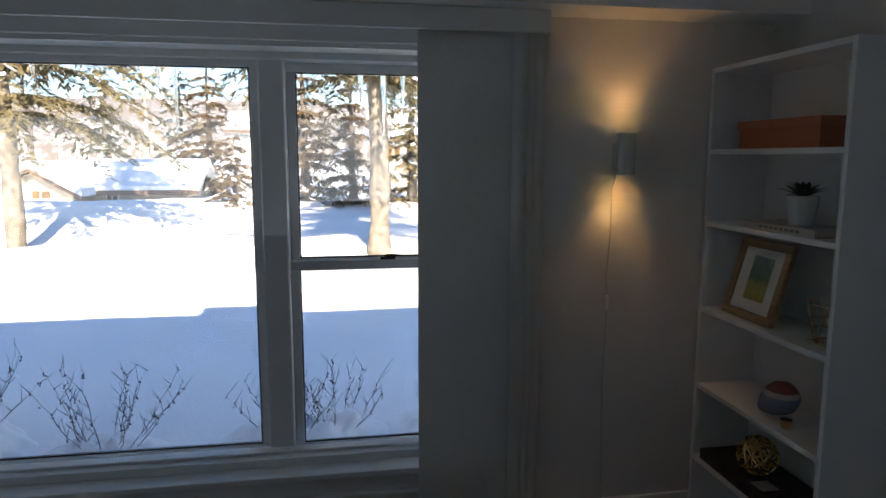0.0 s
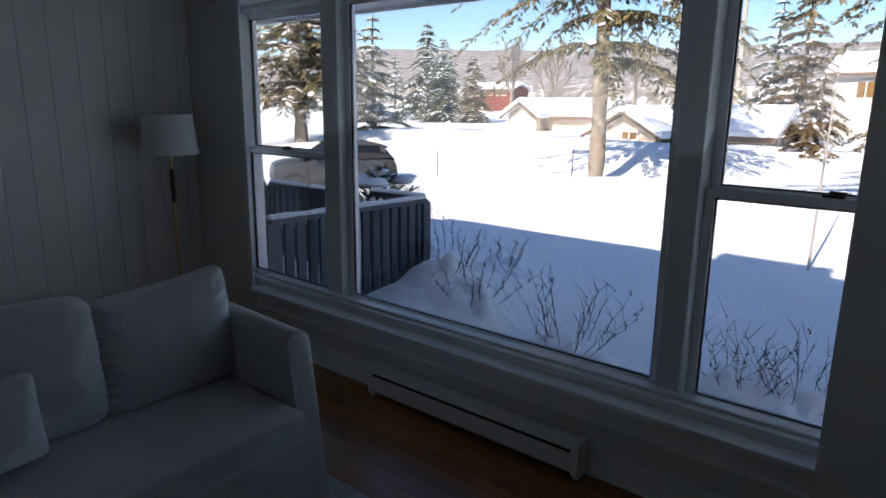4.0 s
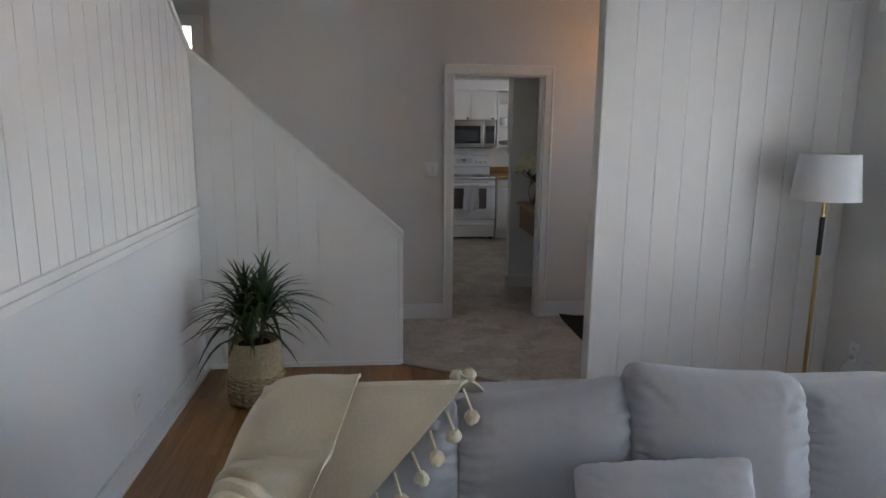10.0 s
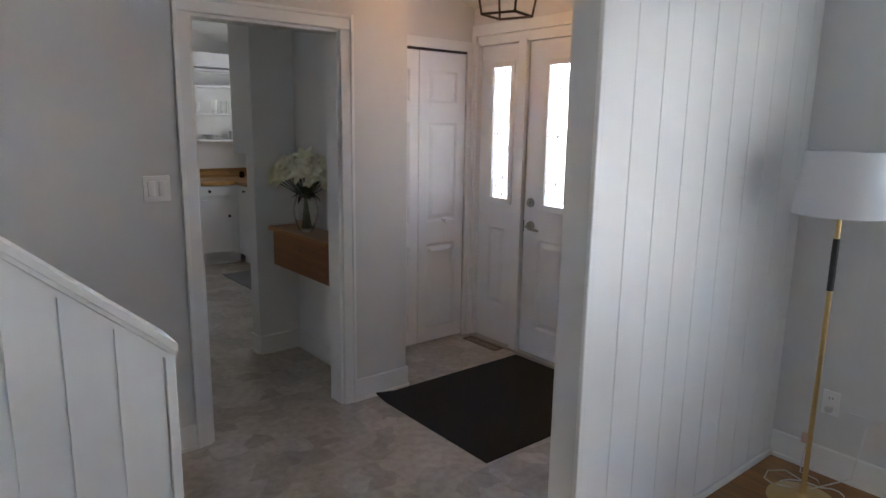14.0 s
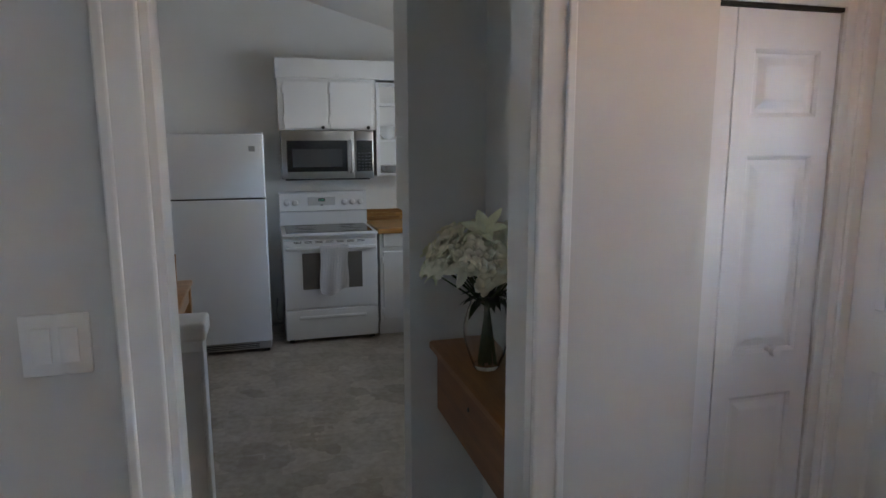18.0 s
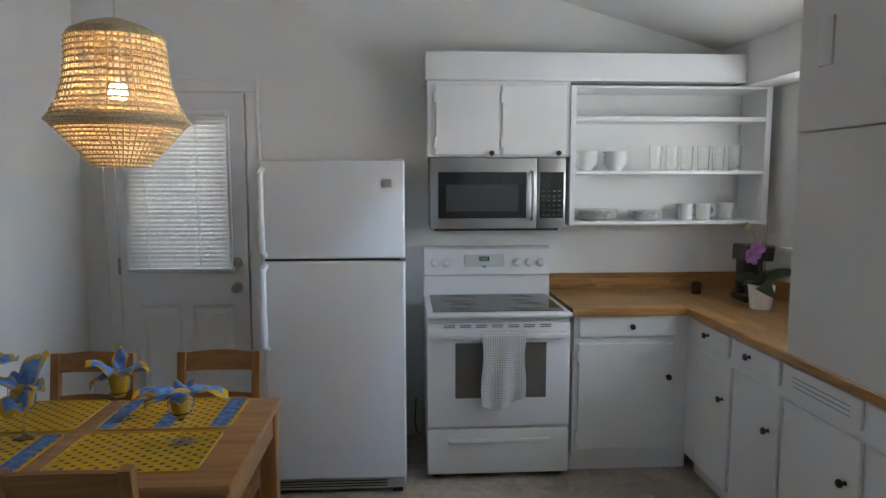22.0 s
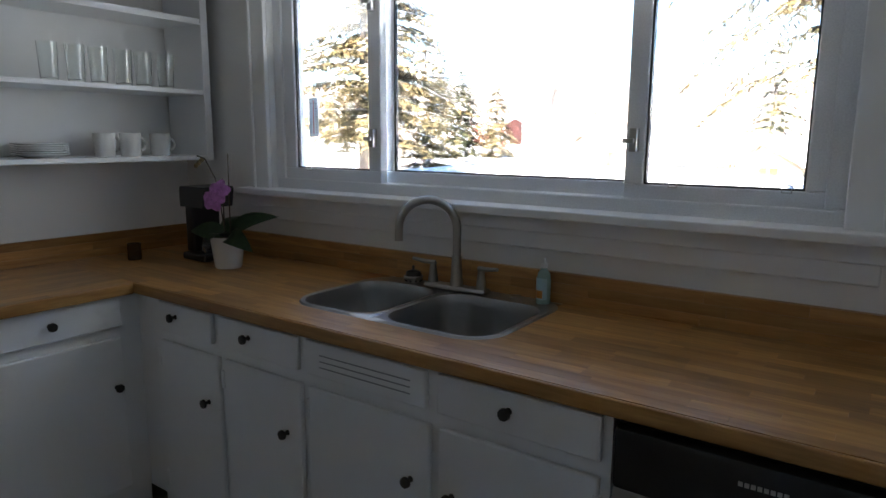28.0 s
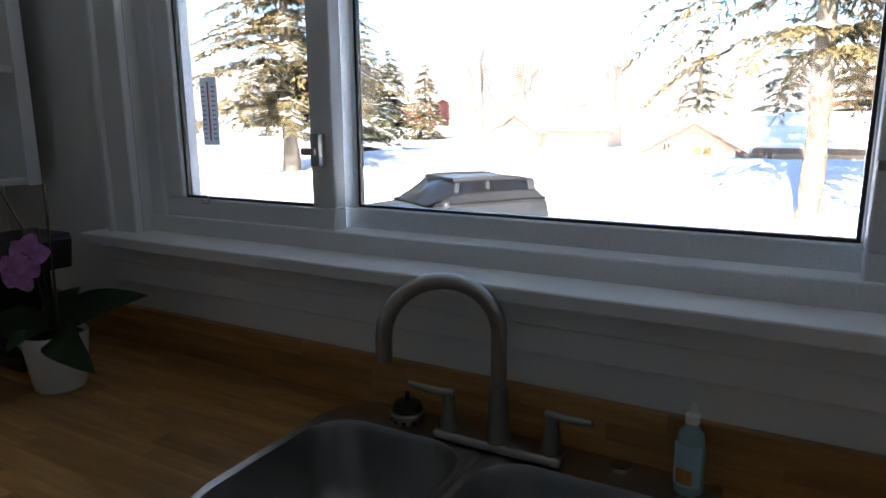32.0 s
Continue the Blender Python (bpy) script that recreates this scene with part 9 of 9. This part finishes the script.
for x, y_ in ((-11.8, 15.0), (-6.9, 14.2)):
    s4 = thing("snow_stake", (x, y_, rise(x, y_)), "thin dark snow stake in the bank", "stake", "snow stakes")
    part("rod", tube([(x, y_, rise(x, y_) - 0.2), (x, y_, rise(x, y_) + 0.75)], 0.014, 6), BLACK, s4)


# the wooded hill
def hill_mat():
    m, nt, bs = material("bare_wooded_hill")
    v = coords(nt)
    n1 = node(nt, "ShaderNodeTexNoise", {"Vector": v}, Scale=0.35, Detail=6.0)
    mp = node(nt, "ShaderNodeMapping", {"Vector": v}, Scale=(1.6, 1.0, 0.12))
    n2 = node(nt, "ShaderNodeTexNoise", {"Vector": mp.outputs["Vector"]}, Scale=0.9, Detail=5.0)
    c = mix(nt, ramp(nt, n2.outputs["Fac"], [(0.48, (0, 0, 0)), (0.60, (1, 1, 1))]), (0.16, 0.13, 0.11), (0.58, 0.56, 0.55))
    c = mix(nt, ramp(nt, n1.outputs["Fac"], [(0.5, (0, 0, 0)), (0.68, (0.8, 0.8, 0.8))]), c, (0.19, 0.15, 0.125))
    nt.links.new(c, bs.inputs["Base Color"])
    bs.inputs["Roughness"].default_value = 1.0
    return m


def hill_at(u, v):
    x = -420 + 760 * u
    y_ = 95 + 240 * v
    crest = 19 + 6 * math.sin(u * 5.0 + 0.6) + 10 * noise.noise(Vector((u * 3, 0.0, 5.0)))
    z = 3.0 + crest * math.sin(min(1.0, v * 1.1) * math.pi / 2) + 1.6 * noise.noise(Vector((u * 60, v * 20, 1.0)))
    return Vector((x, y_, z - (8 if v == 0 else 0)))


solid("backdrop_hill", sheet(150, 30, hill_at), hill_mat(), "bare wooded hill dusted with snow", "hill", "structure")

# the car in the drive
car = thing("parked_car", (0, 0, 0), "silver-grey compact hatchback parked in the snowy drive", "car")
CARP = plain("silver_grey_car_paint", (0.060, 0.062, 0.067), 0.34, 0.3, vary=0.03)
CARG = plain("tinted_car_glass", (0.012, 0.013, 0.015), 0.12, relief=0.0)
RUB = plain("tyre_rubber", (0.02, 0.02, 0.02), 0.9)


def loft(secs, mat_, name, parent, label=""):
    """Rounded body through cross sections (x, half width low, half width high, z low, z high)."""
    b = bmesh.new()
    rings = []
    for x, wl, wh, zl, zh in secs:
        m_ = (zl + zh) / 2
        pts = [(-wl * 0.92, zl), (wl * 0.92, zl), (wl, zl + 0.08), (wl, m_), (wh, zh - 0.05), (wh * 0.9, zh), (0, zh + 0.015), (-wh * 0.9, zh), (-wh, zh - 0.05), (-wl, m_), (-wl, zl + 0.08)]
        rings.append([b.verts.new((x, p[0], p[1])) for p in pts])
    for a, c in zip(rings, rings[1:]):
        for i in range(len(a)):
            j = (i + 1) % len(a)
            b.faces.new((a[i], a[j], c[j], c[i]))
    b.faces.new(rings[0][::-1])
    b.faces.new(rings[-1])
    bmesh.ops.recalc_face_normals(b, faces=b.faces)
    return part(name, b, mat_, parent, label)


loft([(-1.86, 0.70, 0.66, 0.32, 0.62), (-1.78, 0.80, 0.76, 0.24, 0.78), (-1.45, 0.84, 0.80, 0.20, 0.90), (-0.75, 0.85, 0.80, 0.20, 0.95), (0.3, 0.85, 0.80, 0.20, 0.95), (1.3, 0.85, 0.80, 0.20, 0.96), (1.78, 0.82, 0.78, 0.26, 0.94), (1.88, 0.76, 0.70, 0.36, 0.80)], CARP, "body", car)
loft([(-0.95, 0.76, 0.70, 0.90, 0.94), (-0.35, 0.76, 0.60, 0.92, 1.36), (0.2, 0.77, 0.60, 0.93, 1.40), (1.1, 0.77, 0.60, 0.93, 1.38), (1.55, 0.76, 0.58, 0.93, 1.28), (1.80, 0.74, 0.66, 0.90, 0.98)], CARG, "windows", car, "dark glazed upper body")
loft([(-0.30, 0.595, 0.57, 1.365, 1.40), (0.2, 0.60, 0.58, 1.385, 1.42), (1.1, 0.60, 0.58, 1.37, 1.405), (1.62, 0.57, 0.54, 1.27, 1.31)], CARP, "roof", car)
for s in (-1, 1):
    for x0, x1 in ((-0.40, -0.30), (0.42, 0.52), (1.40, 1.58)):
        part("pillar", prism([(x0, 0.94), (x1, 0.94), (x1 - 0.02 + (0.1 if x0 < 0 else -0.06), 1.36), (x0 + (0.1 if x0 < 0 else -0.06), 1.36)], "y", s * 0.70 - 0.02, s * 0.70 + 0.02), CARP, car, smooth=False)
    part("side_strip", box(-1.5, 1.6, s * 0.855 - 0.01, s * 0.855 + 0.01, 0.30, 0.36), BLACK, car, smooth=False)
    hl = part("headlight", lathe([(0.0, -0.02), (0.11, -0.02), (0.12, 0.02), (0.06, 0.05), (0.0, 0.055)], (0, 0, 0), 18), plain("headlight_lens", (0.75, 0.76, 0.78), 0.1), car, "clear round headlight")
    hl.matrix_basis = Matrix.Translation((-1.68, s * 0.58, 0.70)) @ Euler((0, radians(-65), 0)).to_matrix().to_4x4()
    part("tail_light", box(1.80, 1.87, s * 0.64 - 0.07, s * 0.64 + 0.07, 0.62, 0.82, 0.01), plain("red_lens", (0.35, 0.02, 0.02), 0.2), car)
    part("mirror", lathe([(0.0, -0.06), (0.06, -0.05), (0.075, 0.0), (0.05, 0.05), (0.0, 0.06)], (-0.62, s * 0.92, 0.98), 12), CARP, car)
    for x in (-1.25, 1.23):
        wh_ = part("wheel", turned([(0.20, -0.09), (0.29, -0.10), (0.31, -0.07), (0.31, 0.07), (0.29, 0.10), (0.20, 0.09), (0.20, -0.09)], (x, s * 0.77, 0.31), (90, 0, 0), 28), RUB, car)
        part("rim", turned([(0.0, -0.02), (0.205, -0.02), (0.21, 0.0), (0.205, 0.02), (0.0, 0.02)], (x, s * 0.80, 0.31), (90, 0, 0), 28), plain("dark_hub", (0.05, 0.05, 0.05), 0.4), wh_)
        sb_ = bmesh.new()
        for k in range(10):
            a = k * 0.628
            tube([(x, s * 0.835, 0.31), (x + 0.20 * math.cos(a), s * 0.83, 0.31 + 0.20 * math.sin(a))], [0.016, 0.010], 5, bm=sb_)
        part("spokes", sb_, metal("alloy_spokes", (0.55, 0.55, 0.55), 0.35), wh_)
part("grille", box(-1.885, -1.85, -0.42, 0.42, 0.42, 0.60, 0.01), BLACK, car)
part("number_plate", box(-1.90, -1.885, -0.15, 0.15, 0.44, 0.54), TRIM, car, smooth=False)
car.matrix_basis = pose(-13.55, 12.45, rise(-13.55, 12.45) - 0.02, 0, 0, 57) @ Matrix.Diagonal((0.92, 0.92, 0.92, 1))

# ---- pieces of worktop and floor ----
wt = thing("worktop", (-8.4, 2.6, CT), "oiled butcher-block worktop with a low splashback", "worktop")
rs = random.Random(77)


def staves(x0, x1, y0, y1, z0, z1, rows, along, mat_, hole=None, lmin=0.16, lmax=0.46, name="stave"):
    """Rows of glued staves along an axis between two ends, left out where the sink is."""
    a0, a1, c0, c1 = (x0, x1, y0, y1) if along == "x" else (y0, y1, x0, x1)
    w = (c1 - c0) / rows
    for r in range(rows):
        lo, hi = c0 + w * r, c0 + w * (r + 1)
        spans = [(a0, a1)]
        if hole and along == "x" and lo < hole[3] and hi > hole[2]:
            spans = [(a0, hole[0]), (hole[1], a1)]
        for s0, s1 in spans:
            a = s0
            while a < s1 - 1e-4:
                n_ = min(s1, a + rs.uniform(lmin, lmax))
                if s1 - n_ < 0.12:
                    n_ = s1
                g = 0.0002
                bm = box(a + g, n_ - g, lo + g, hi - g, z0, z1) if along == "x" else box(lo + g, hi - g, a + g, n_ - g, z0, z1)
                part(name, bm, mat_, wt, smooth=False)
                a = n_


staves(-10.045, -6.745, 2.305, 2.95, CT - 0.038, CT, 15, "x", BUTCHER, (SKX0 + 0.0205, SKX1 - 0.0205, SKY0 + 0.0205, SKY1 - 0.0205))
staves(-10.03, -9.41, 1.685, 2.305, CT - 0.038, CT, 14, "y", BUTCHERY)
for cx, sx in ((SKX0, 1), (SKX1, -1)):
    for cy, sy in ((SKY0, 1), (SKY1, -1)):
        # the cut-out's round corners under the sink's rim
        edge = [(cx + sx * (0.125 - 0.1045 * math.cos(a)), cy + sy * (0.125 - 0.1045 * math.sin(a))) for a in [math.pi * k / 16 for k in range(9)]]
        part("stave", prism([(cx + sx * 0.0205, cy + sy * 0.0205)] + edge, "z", CT - 0.038, CT), BUTCHER, wt, smooth=False)
part("stave", box(SKX0 - 0.02, SKX1 + 0.02, 2.4342, SKY0 + 0.0205, CT - 0.038, CT - 0.0002), BUTCHER, wt, smooth=False)
part("nosing", box(-9.41, -6.745, 2.295, 2.305, CT - 0.040, CT - 0.0005, 0.004, 3), BUTCHER, wt)
part("nosing", box(-9.41, -9.40, 1.683, 2.295, CT - 0.040, CT - 0.0005, 0.004, 3), BUTCHERY, wt)
for r in range(3):
    z0 = CT + 0.034 * r
    for along in ("x", "y"):
        a, end = (-10.03, -6.745) if along == "x" else (1.69, 2.95)
        while a < end - 1e-4:
            n_ = min(end, a + rs.uniform(0.25, 0.6))
            bm = box(a + 0.0002, n_ - 0.0002, 2.95, 2.968, z0, z0 + 0.0335) if along == "x" else box(-10.048, -10.03, a + 0.0002, n_ - 0.0002, z0, z0 + 0.0335)
            part("splashback_stave", bm, BUTCHER if along == "x" else BUTCHERY, wt, smooth=False)
            a = n_

# oak strips; the ones that are passed close by are objects of their own
rs = random.Random(5)
rest = bmesh.new()
W = 0.057
meshes = {}
y, row = -1.19, 0
count = 0
while y < FW - 0.005:
    x = -4.36
    if 0.10 < y + W / 2 < 1.23:
        x = -4.36 + (max(y, 0.118) - 0.118) / 1.092 * 0.66
    elif y + W / 2 >= 1.23:
        x = -3.69
    while x < 1.975:
        ln_ = round(rs.uniform(0.5, 1.5), 1)
        x1 = min(1.975, x + ln_)
        close = x1 < -0.9 and (y < 0.0 or (y > 1.75 and x < -1.2)) and count < 290
        if close:
            key = round(x1 - x, 3)
            if key not in meshes:
                meshes[key] = strip_mesh("strip", key, W)
            piece("strip", meshes[key], fl, (x, y, 0.0))
            count += 1
        else:
            box(x + 0.0006, x1 - 0.0006, y + 0.0008, y + W - 0.0008, -0.012, 0.0, bm=rest)
        x = x1
    y, row = y + W, row + 1
PLANK2 = wood("oak_strip_floor_joined", (0.20, 0.075, 0.022), (0.37, 0.16, 0.055), 0.28, "X", 1.0, 0.22, island=True)
o = part("strips_beyond", rest, PLANK2, fl, smooth=False)
o["kind"] = "stuff"
